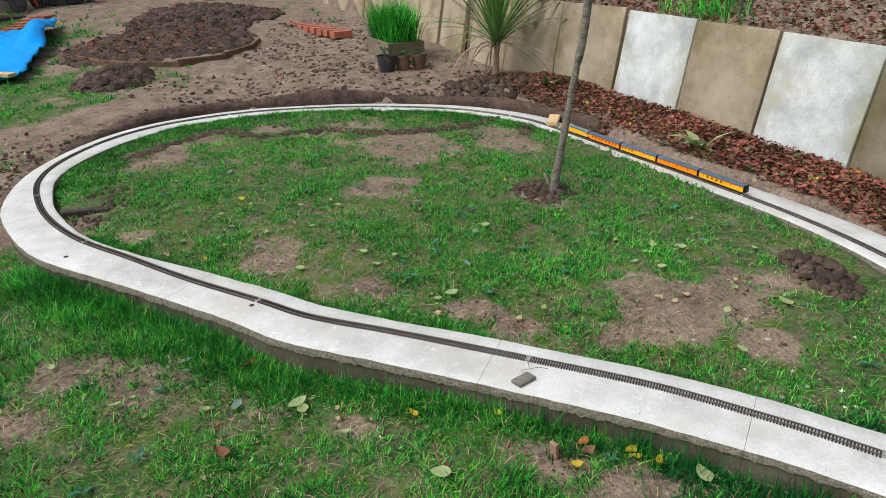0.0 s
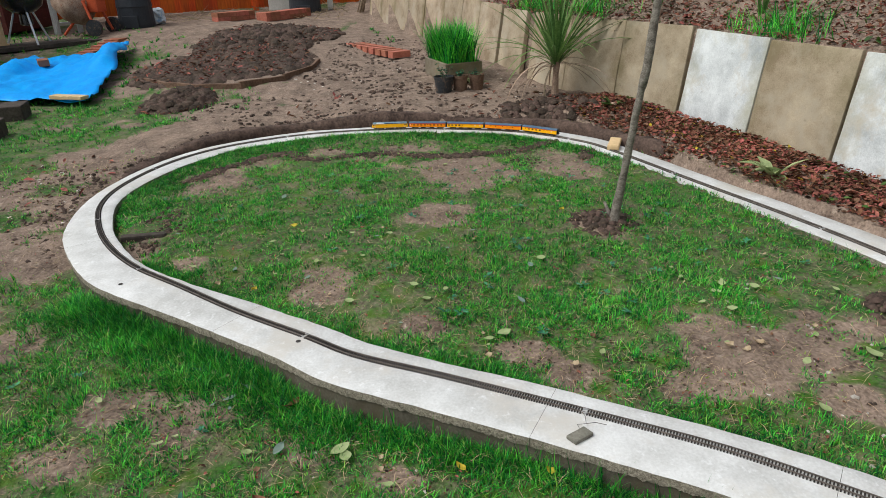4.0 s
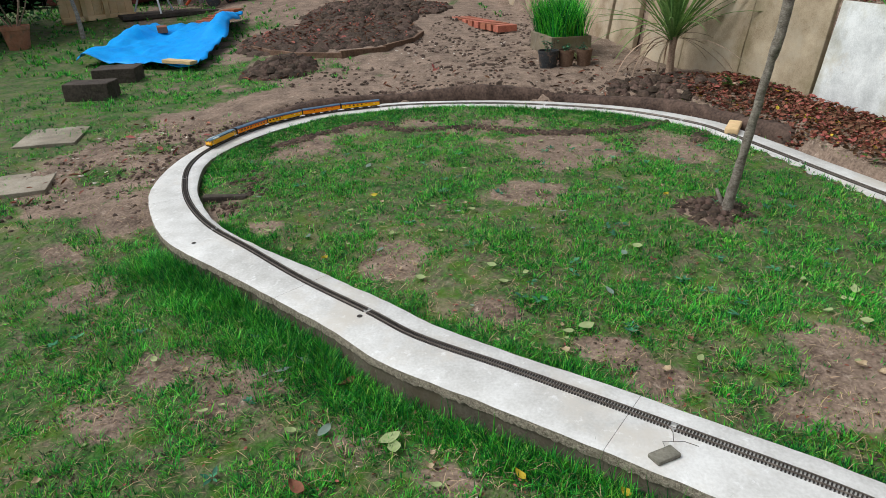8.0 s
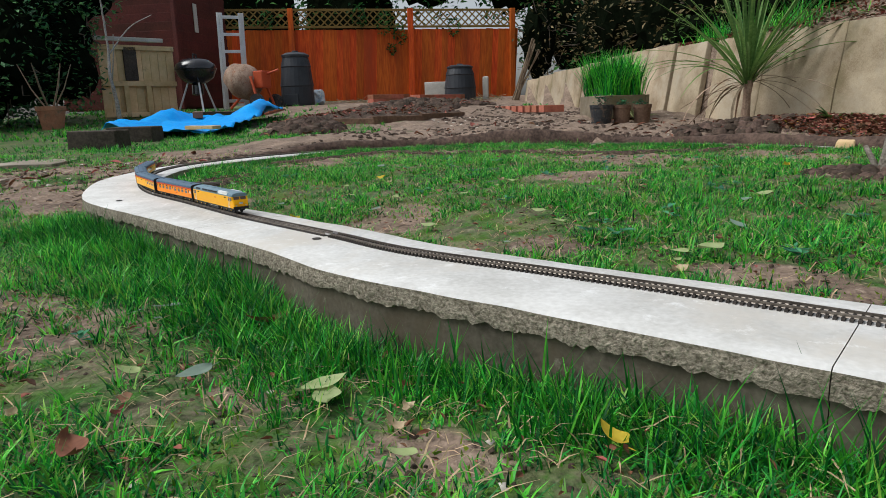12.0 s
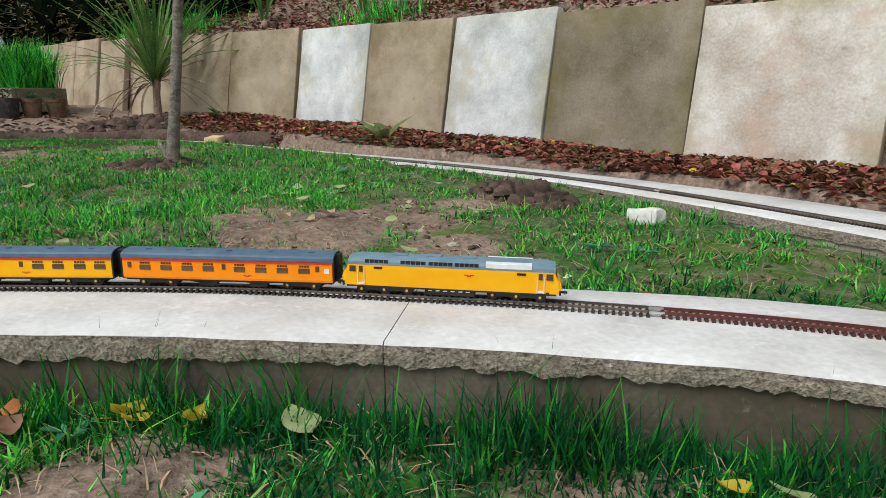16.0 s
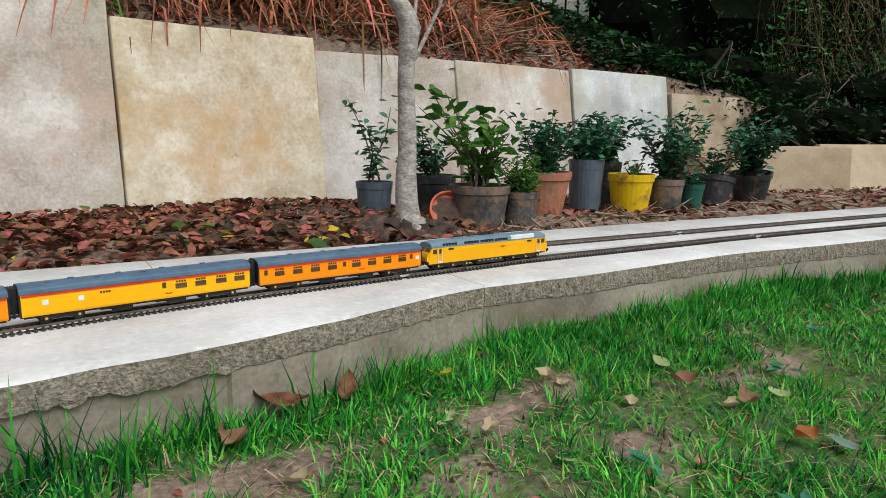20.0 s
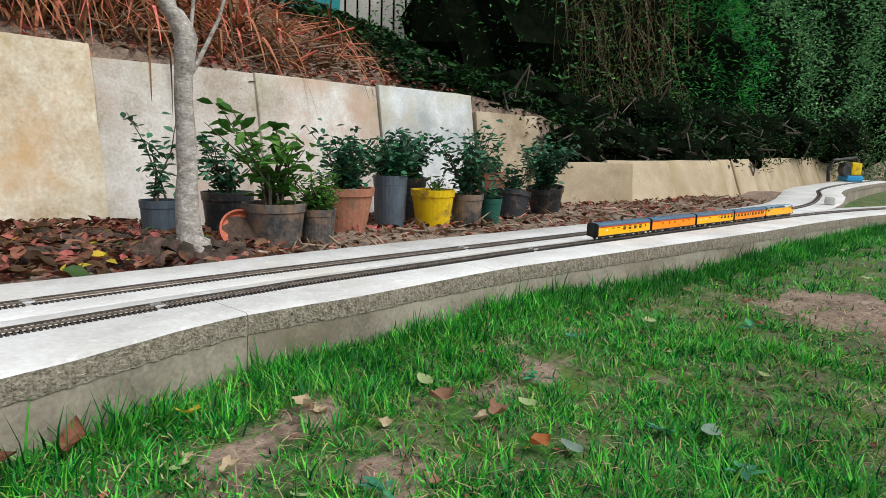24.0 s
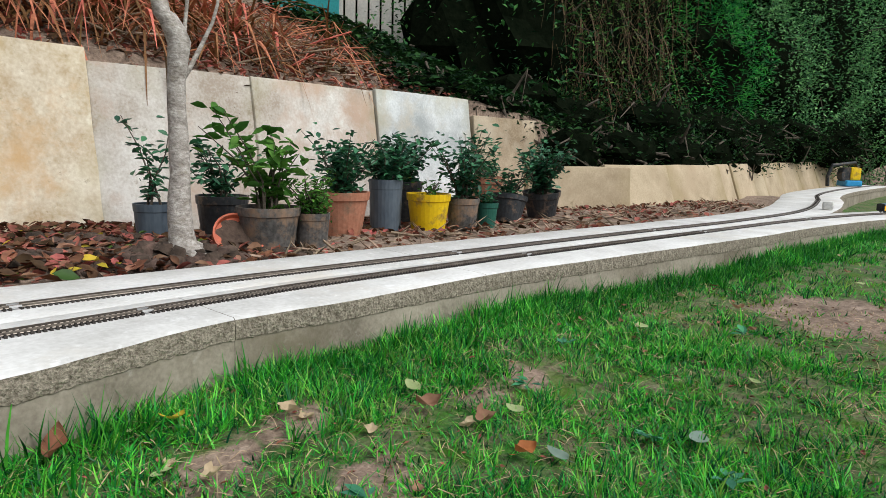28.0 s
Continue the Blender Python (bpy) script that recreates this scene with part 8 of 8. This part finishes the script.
def make_kettle():
    g = ground_at(-8.62, -4.72) - 0.01
    t = holder("kettle_barbecue", pose(-8.62, -4.72, g + 0.04), "black kettle barbecue on three silver legs", "barbecue")
    bm = bmesh.new()
    lathe(bm, [(0.02, 0.36), (0.14, 0.39), (0.225, 0.46), (0.262, 0.55), (0.268, 0.56), (0.255, 0.555), (0.1, 0.5)], 30)
    part("bowl", bm, M_ENAMEL, t, smooth=True)
    bm = bmesh.new()
    lathe(bm, [(0.27, 0.560), (0.272, 0.572), (0.25, 0.63), (0.18, 0.685), (0.08, 0.71), (0.01, 0.715)], 30)
    part("lid", bm, M_ENAMEL, t, smooth=True)
    bm = bmesh.new()
    tube(bm, [(-0.04, 0, 0.71), (-0.04, 0, 0.76), (0.04, 0, 0.76), (0.04, 0, 0.71)], 0.012, 8)
    part("lid_handle", bm, M_BLACK, t)
    bm = bmesh.new()
    lathe(bm, [(0.03, 0.22), (0.08, 0.24), (0.07, 0.36), (0.03, 0.37)], 16)
    part("ash_catcher", bm, M_ENAMEL, t)
    for k in range(3):
        a = radians(40 + 120 * k)
        bm = bmesh.new()
        tube(bm, [(0.12 * math.cos(a), 0.12 * math.sin(a), 0.40), (0.29 * math.cos(a), 0.29 * math.sin(a), 0.0)], 0.013, 8)
        part("leg", bm, M_ALU, t, "silver tubular leg")
    bm = bmesh.new()
    rough_box(bm, 1.25, 0.65, 0.05, 2, 0.004, 3.0, 5, 0.006)
    ob = new("paved_pad", mesh_of("paved_pad", bm, M_SLEEPERWOOD))
    ob.matrix_basis = pose(-8.72, -4.62, g - 0.01, 0, 0, 130)
    tagged(ob, "low dark timber platform under the barbecue", "platform")


make_kettle()


def make_ladder():
    g = ground_at(-9.75, -4.75)
    t = holder("ladder", pose(-9.72, -4.74, g, 0, 0, 122) @ pose(0, 0, 0, 9, 0, 0), "silver aluminium ladder leaning against the shed", "ladder")
    for x in (-0.17, -0.13, 0.13, 0.17):
        bm = bmesh.new()
        box(bm, x, 0.02 if abs(x) > 0.15 else -0.02, 0.70, 0.038, 0.055, 1.40, 0.003)
        part("rail", bm, M_ALU, t)
    for k in range(6):
        bm = bmesh.new()
        box(bm, 0, 0.0, 0.14 + k * 0.24, 0.30, 0.04, 0.042, 0.004)
        part("rung", bm, M_ALU, t)


make_ladder()


def make_mixer():
    g = ground_at(-9.32, -4.25)
    t = holder("cement_mixer", pose(-9.34, -4.30, g, 0, 0, 262), "cement-caked mixer with an orange-red frame", "cement mixer")
    bm = bmesh.new()
    lathe(bm, [(0.13, 0.0), (0.20, 0.03), (0.25, 0.18), (0.25, 0.26), (0.17, 0.46), (0.15, 0.47), (0.14, 0.44)], 26)
    bm.transform(pose(0.10, 0, 0.40, 0, 62, 0) @ Matrix.Translation((0, 0, -0.22)))
    part("drum", bm, M_MIXER, t, "drum caked in dry cement", smooth=True)
    bm = bmesh.new()
    tube(bm, [(-0.25, 0.2, 0.05), (-0.12, 0.16, 0.45), (-0.12, -0.16, 0.45), (-0.25, -0.2, 0.05)], 0.02, 8)
    tube(bm, [(-0.12, 0.0, 0.45), (0.28, 0.12, 0.02)], 0.018, 8)
    tube(bm, [(-0.12, 0.0, 0.45), (-0.45, -0.05, 0.55)], 0.016, 8)
    part("frame", bm, M_MIXER_RED, t)
    bm = bmesh.new()
    box(bm, -0.20, 0, 0.42, 0.16, 0.22, 0.24, 0.02)
    part("motor_box", bm, M_MIXER_RED, t, "orange-red motor housing")
    for y in (-0.24, 0.24):
        bm = bmesh.new()
        tube(bm, [(-0.25, y - 0.02, 0.11), (-0.25, y + 0.02, 0.11)], 0.11, 20)
        part("wheel", bm, M_POT_BLACK, t)


make_mixer()


def make_bin(x, y, h, r, z, label):
    t = holder("compost_bin", pose(x, y, z), label, "compost bin", "compost bins")
    bm = bmesh.new()
    lathe(bm, [(r * 1.0, 0.0), (r * 1.03, h * 0.06), (r * 1.0, h * 0.35), (r * 1.03, h * 0.37), (r * 0.9, h * 0.7), (r * 0.93, h * 0.72), (r * 0.78, h * 0.90), (r * 0.76, h * 0.90)], 26)
    part("body", bm, M_BIN, t, smooth=False)
    bm = bmesh.new()
    lathe(bm, [(r * 0.84, h * 0.89), (r * 0.85, h * 0.93), (r * 0.6, h * 0.97), (r * 0.2, h * 0.985), (r * 0.18, h * 1.01), (0.01, h * 1.015)], 26)
    part("lid", bm, M_BIN, t)
    bm = bmesh.new()
    box(bm, r * 1.02, 0, h * 0.12, 0.03, r * 0.9, h * 0.2, 0.005)
    part("hatch", bm, M_BIN, t)
    return t


make_bin(-9.86, -3.80, 0.80, 0.24, ground_at(-9.86, -3.8) - 0.01, "black plastic compost bin by the fence")
make_bin(-11.5, -1.57, 0.62, 0.26, ground_at(-11.5, -1.57) - 0.01, "black plastic compost bin before the orange fence")
stone_thing("cement_sack", -10.2, -3.62, ground_at(-10.2, -3.62), 0.26, 0.2, 0.22, 20, M_BAG, "crumpled white and blue plastic sack", "sack", 9.0, 0.04)
stone_thing("leaning_board", -11.55, -1.98, ground_at(-11.5, -2.0), 0.04, 0.42, 0.34, 0, M_PALE_FENCE, "pale board leaning beside the compost bin", "board", 4.0, 0.003)
stone_thing("old_post", -11.6, -1.15, ground_at(-11.6, -1.15), 0.08, 0.1, 0.38, 0, M_PALE_FENCE, "short pale post beside the compost bin", "post", 4.5, 0.004)


def brick_mesh():
    bm = bmesh.new()
    rough_box(bm, 0.215, 0.1025, 0.065, 1, 0.0015, 2.0, 12, 0.004)
    return mesh_of("brick", bm, M_BRICK)


BRICK = brick_mesh()


def brick_rows():
    def row(x0, y0, x1, y1, n, tiers, yaw_off, label, rise=0.066):
        yaw = math.degrees(math.atan2(y1 - y0, x1 - x0))
        z0 = ground_at((x0 + x1) / 2, (y0 + y1) / 2) - 0.005
        for t in range(tiers):
            for k in range(n):
                u = (k + 0.5) / n
                ob = new("brick", BRICK)
                ob.matrix_basis = pose(x0 + (x1 - x0) * u, y0 + (y1 - y0) * u, z0 + t * rise, 0, 0, yaw + yaw_off + 4 * noise.noise((k * 2.1, t, x0)))
                tagged(ob, label, "brick", "stacked bricks")
    row(-10.15, -2.75, -10.55, -2.28, 6, 2, 90, "red brick in a stack on the soil")
    row(-10.15, -2.05, -11.0, -1.50, 10, 2, 90, "red brick in a stack on the soil")
    row(-7.60, -0.50, -6.55, 0.10, 8, 1, 90, "weathered red brick edging the flower bed")
    for k in range(7):
        for j in range(2):
            ob = new("brick", BRICK)
            x, y = -7.900 + k * -0.1372 + j * -0.0206, -3.802 + k * 0.0261 + j * -0.1081
            ob.matrix_basis = pose(x, y, ground_at(x, y) - 0.040, 0, 0, 169 + 2 * noise.noise((k, j, 0)))
            tagged(ob, "orange-red brick laid flat as a short path", "brick", "path bricks")


brick_rows()


def make_tarp():
    rows, cols = 44, 30
    # corners in order: near tip, near right, far right, far left
    c = [Vector((-5.48, -3.88)), Vector((-5.21, -2.56)), Vector((-8.15, -3.31)), Vector((-7.23, -4.17))]
    mid = [Vector((-6.68, -2.81)), Vector((-6.41, -3.90))]
    bm = bmesh.new()
    grid = []
    for i in range(rows + 1):
        u = i / rows
        left = (c[0] * (1 - u) ** 2 + mid[1] * 2 * u * (1 - u) + c[3] * u * u)
        right = (c[1] * (1 - u) ** 2 + mid[0] * 2 * u * (1 - u) + c[2] * u * u)
        grid.append([])
        for j in range(cols + 1):
            v = j / cols
            p = left.lerp(right, v)
            ripple = 0.045 * (0.5 + noise.noise((p.x * 2.2, p.y * 4.0, 0))) + 0.055 * abs(noise.noise((p.x * 5, p.y * 7, 1))) + 0.030 * abs(noise.noise((p.x * 12, p.y * 15, 2)))
            fold = 0.17 * math.exp(-((v - 0.90) / 0.14) ** 2) * math.exp(-((u - 0.62) / 0.3) ** 2) + 0.06 * math.exp(-((v - 0.08) / 0.1) ** 2)
            drift = Vector((0.05 * noise.noise((u * 6, v * 6, 3)), 0.05 * noise.noise((u * 6, v * 6, 9))))
            p = p + drift
            grid[-1].append((p, ripple + fold + 0.03))
    flat = [(p.x, p.y) for r in grid for p, _ in r]
    zz = height(np.array([q[0] for q in flat]), np.array([q[1] for q in flat]))
    k = 0
    vs = []
    for r in grid:
        vs.append([])
        for p, h in r:
            vs[-1].append(bm.verts.new((p.x, p.y, zz[k] + max(0.008, h))))
            k += 1
    for a, b in zip(vs, vs[1:]):
        for j in range(cols):
            bm.faces.new((a[j], a[j + 1], b[j + 1], b[j]))
    ob = new("tarpaulin", mesh_of("tarpaulin", bm, M_TARP, True))
    tagged(ob, "crumpled bright blue tarpaulin spread on the grass", "tarpaulin")
    sol = ob.modifiers.new("thickness", "SOLIDIFY")
    sol.thickness = 0.004
    for x, y, yaw, label in ((-5.25, -2.75, 70, "pale plank piece weighing down the tarpaulin"), (-6.9, -3.75, 30, "red brick weighing down the tarpaulin"), (-7.4, -3.3, 10, "red brick holding the tarpaulin edge")):
        if "plank" in label:
            bm = bmesh.new()
            rough_box(bm, 0.34, 0.09, 0.03, 2, 0.004, 5.0, 9, 0.004)
            ob = new("plank_piece", mesh_of("plank_piece", bm, M_PLANK))
        else:
            ob = new("brick", BRICK)
        ob.matrix_basis = pose(x, y, ground_at(x, y) + 0.07, 0, 0, yaw)
        tagged(ob, label, "weight")


make_tarp()
for (x, y, sx, sy, sz, yaw) in ((-4.27, -2.97, 0.22, 0.33, 0.13, 10), (-4.86, -3.10, 0.26, 0.34, 0.12, 15)):
    stone_thing("timber_block", x, y, ground_at(x, y) - 0.005, sx, sy, sz, yaw, M_SLEEPERWOOD, "dark weathered timber block lying on the grass", "timber block", x, 0.005, 0.06)
for (x, y, sx, sy, yaw) in ((-3.25, -2.60, 0.42, 0.34, 20), (-2.42, -2.28, 0.34, 0.40, 25)):
    stone_thing("flat_slab", x, y, ground_at(x, y) - 0.018, sx, sy, 0.03, yaw, M_SIDE, "pale paving slab lying flat in the grass", "paving slab", x, 0.003, 0.08)


def bed_edging():
    pts = [(-5.95, -2.35), (-5.58, -2.02), (-5.38, -1.68), (-5.36, -1.32), (-5.62, -0.98), (-6.10, -0.80), (-6.6, -0.78)]
    for (x0, y0), (x1, y1) in zip(pts, pts[1:]):
        bm = bmesh.new()
        rough_box(bm, math.hypot(x1 - x0, y1 - y0) + 0.02, 0.03, 0.085, 2, 0.006, x0, 6, 0.005)
        ob = new("edging_board", mesh_of("edging_board", bm, M_EDGING))
        mx, my = (x0 + x1) / 2, (y0 + y1) / 2
        ob.matrix_basis = pose(mx, my, ground_at(mx, my) - 0.045, 0, 0, math.degrees(math.atan2(y1 - y0, x1 - x0)))
        tagged(ob, "low weathered timber edging of a dug flower bed", "edging", "bed edging boards")


bed_edging()


def planter():
    x, y = -5.42, 0.55
    g = ground_at(x, y)
    t = holder("planter_box", pose(x, y, g - 0.01, 0, 0, 18), "grey stone planter box full of tall green grass-like chives", "planter")
    bm = bmesh.new()
    for bx, by, sx, sy in ((0, -0.155, 0.52, 0.03), (0, 0.155, 0.52, 0.03), (-0.245, 0, 0.03, 0.28), (0.245, 0, 0.03, 0.28)):
        box(bm, bx, by, 0.08, sx, sy, 0.16, 0.005)
    part("box_side", bm, M_SLAB_DARK, t)
    bm = bmesh.new()
    box(bm, 0, 0, 0.07, 0.47, 0.28, 0.13)
    part("compost", bm, M_CLOD, t)
    n = 1500
    p = np.stack([rng.uniform(-0.24, 0.24, n), rng.uniform(-0.14, 0.14, n), np.full(n, 0.13)], 1)
    h = rng.uniform(0.18, 0.40, n)
    out = scatter(BLADE, BLADE_F, p, turns(rng.uniform(0, 6.283, n), -rng.uniform(0, 0.35, n), np.zeros(n)), np.stack([np.full(n, 0.011), h * 0.7, h], 1))
    tagged(joined("chive_tuft", [out], M_GRASS, t), kind="stuff")


planter()
for k, (x, y, r, mat) in enumerate(((-4.92, 0.44, 0.080, M_POT_BLACK), (-4.96, 0.58, 0.062, M_EDGING), (-5.0, 0.72, 0.062, M_EDGING))):
    t = potted(x, y, r, r * 0.8, 0.13, mat, "small dark pot of soil beside the planter", 0.12 if k == 0 else 0.05, 4, per=14, seed=30 + k, lean=0.6)

t = potted(-6.3, -5.05, 0.14, 0.10, 0.24, M_TERRA, "large terracotta pot with bare sticks", 0.0, seed=21)
bm = bmesh.new()
for k in range(6):
    a = k * 1.1
    tube(bm, [(0.04 * math.cos(a), 0.04 * math.sin(a), 0.22), (0.15 * math.cos(a), 0.15 * math.sin(a), 0.42), (0.24 * math.cos(a), 0.22 * math.sin(a), 0.66)], [0.010, 0.007, 0.004], 6)
part("stick", bm, M_TWIG, t)


def canes():
    t = holder("cane_bundle", pose(-11.1, -0.62, ground_at(-11.1, -0.62)), "bundle of pale bamboo canes leaning on the wall end", "canes")
    r = random.Random(8)
    for k in range(12):
        bm = bmesh.new()
        o = r.uniform(-0.12, 0.12)
        tube(bm, [(o, r.uniform(-0.06, 0.06), 0), (o * 0.5, 0.3 + r.uniform(-0.05, 0.1), 0.80 + r.uniform(-0.1, 0.15))], 0.010, 6)
        part("cane", bm, M_TWIG, t)


canes()
limbed_tree("bare_sapling", -7.03, -4.80, ground_at(-7.03, -4.8) - 0.02, [(0, 0, 0), (0.0, -0.01, 0.3), (0.03, -0.03, 0.6), (-0.02, -0.05, 0.9), (0.02, -0.05, 1.6)], [0.028, 0.022, 0.017, 0.013, 0.006],
            [([(0.02, -0.02, 0.5), (0.12, 0.1, 0.75), (0.18, 0.18, 1.0)], 0.008), ([(0.0, -0.04, 0.8), (-0.15, 0.15, 1.1), (-0.3, 0.35, 1.25)], 0.008)], M_BARK, "thin bare grey sapling before the plank crate")

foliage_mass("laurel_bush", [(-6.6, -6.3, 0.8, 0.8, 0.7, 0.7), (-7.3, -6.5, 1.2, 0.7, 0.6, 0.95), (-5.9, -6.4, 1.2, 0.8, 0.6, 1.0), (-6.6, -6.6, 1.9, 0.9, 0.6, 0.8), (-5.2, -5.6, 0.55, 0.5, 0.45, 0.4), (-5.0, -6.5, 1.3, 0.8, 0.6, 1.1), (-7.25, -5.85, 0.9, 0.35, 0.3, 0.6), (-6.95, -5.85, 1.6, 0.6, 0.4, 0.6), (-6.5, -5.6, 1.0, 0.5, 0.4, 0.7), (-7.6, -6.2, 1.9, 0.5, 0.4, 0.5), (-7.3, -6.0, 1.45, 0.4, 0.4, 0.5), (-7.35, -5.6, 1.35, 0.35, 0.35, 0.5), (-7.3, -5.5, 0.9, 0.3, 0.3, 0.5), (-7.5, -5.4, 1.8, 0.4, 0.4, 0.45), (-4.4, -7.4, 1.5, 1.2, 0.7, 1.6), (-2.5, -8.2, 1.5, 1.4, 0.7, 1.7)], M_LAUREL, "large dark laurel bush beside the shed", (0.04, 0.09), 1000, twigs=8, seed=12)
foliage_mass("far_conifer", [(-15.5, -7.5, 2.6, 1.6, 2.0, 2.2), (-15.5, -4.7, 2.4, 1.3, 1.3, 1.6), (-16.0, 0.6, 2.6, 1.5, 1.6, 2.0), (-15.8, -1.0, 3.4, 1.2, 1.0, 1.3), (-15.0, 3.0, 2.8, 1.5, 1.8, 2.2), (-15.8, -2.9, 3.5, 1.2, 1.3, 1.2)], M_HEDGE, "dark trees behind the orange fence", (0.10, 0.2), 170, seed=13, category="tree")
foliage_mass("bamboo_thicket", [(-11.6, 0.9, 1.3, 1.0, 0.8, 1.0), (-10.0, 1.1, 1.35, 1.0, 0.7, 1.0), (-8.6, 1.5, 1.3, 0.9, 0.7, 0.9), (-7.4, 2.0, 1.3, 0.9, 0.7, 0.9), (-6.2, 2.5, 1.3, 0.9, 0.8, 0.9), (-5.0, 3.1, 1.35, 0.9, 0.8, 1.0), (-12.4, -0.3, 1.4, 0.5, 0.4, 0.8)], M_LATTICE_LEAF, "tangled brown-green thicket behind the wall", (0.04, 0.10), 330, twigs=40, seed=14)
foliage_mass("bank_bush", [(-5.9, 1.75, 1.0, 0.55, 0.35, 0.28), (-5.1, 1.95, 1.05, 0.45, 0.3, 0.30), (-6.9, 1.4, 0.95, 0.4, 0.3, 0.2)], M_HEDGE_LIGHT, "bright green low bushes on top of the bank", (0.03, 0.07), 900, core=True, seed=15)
for k, (u, z, w) in enumerate(((0.30, 1.55, 0.12), (0.62, 1.5, 0.16), (0.665, 1.3, 0.12), (0.64, 1.05, 0.08), (0.82, 1.42, 0.12), (0.55, 1.6, 0.14))):
    x, y = -10.55 + (-12.72 + 10.55) * u + 0.08, -6.5 + (-0.75 + 6.5) * u
    foliage_mass("ivy_clump", [(x, y, z + 0.3, 0.06, w, w * 1.3)], M_HEDGE, "clump of ivy hanging over the fence", (0.04, 0.08), 2600, core=False, seed=50 + k, category="ivy")
twig_heap("fence_weeds", 500, -12.4, -10.4, -4.6, -0.9, 0.1, 0.35, M_GRASS_DRY, "dry weeds along the foot of the fence", 0.05, seed=31)

# ---------------------------------------------------------------- behind the bank on the other side
pf = holder("pale_paling_fence", pose(3.60, 5.38, 0.98, 0, 0, -40), "pale painted paling fence behind the trees", "fence")
bm = bmesh.new()
box(bm, 0, 0, 0.55, 0.075, 0.02, 1.1, 0.004)
me = mesh_of("paling", bm, M_PALE_FENCE)
for k in range(14):
    piece("paling", me, pf, pose(0.42 + k * 0.09, 0, 0))
bm = bmesh.new()
box(bm, 0.8, 0.03, 0.75, 1.7, 0.03, 0.06, 0.004)
part("rail", bm, M_PALE_FENCE, pf)
bm = bmesh.new()
box(bm, 0, 0, 0.6, 0.55, 0.03, 1.2, 0.01)
ob = new("teal_panel", mesh_of("teal_panel", bm, M_TEAL))
ob.matrix_basis = pose(3.72, 5.28, 0.92, 0, 0, -40)
tagged(ob, "teal painted panel seen behind the bank", "panel")


def cut_off_saw():
    t = holder("power_tool", pose(8.55, 2.74, BED_Z + 0.001, 0, 0, 140), "yellow and black power tool with a blue base on the concrete", "power tool")
    bm = bmesh.new()
    box(bm, 0.02, 0, 0.035, 0.17, 0.16, 0.06, 0.015)
    part("base", bm, M_BLUE_TOOL, t, "blue base tank")
    bm = bmesh.new()
    box(bm, 0.0, 0, 0.13, 0.11, 0.13, 0.13, 0.02)
    part("body", bm, M_POT_YELLOW, t, "yellow housing")
    bm = bmesh.new()
    tube(bm, [(0.07, -0.03, 0.12), (0.07, 0.05, 0.12)], 0.075, 20)
    part("engine_cover", bm, M_POT_BLACK, t)
    bm = bmesh.new()
    tube(bm, [(-0.06, 0, 0.17), (-0.02, 0, 0.24), (0.22, 0, 0.21), (0.26, 0, 0.10), (0.25, 0, 0.0)], 0.018, 10)
    part("handle", bm, M_POT_BLACK, t)


cut_off_saw()


def motions():
    for vehicle, rows, bogies, turn in train_rows():
        walk(vehicle, rows)
        for b, r in zip(bogies, turn):
            walk(b, r)


motions()
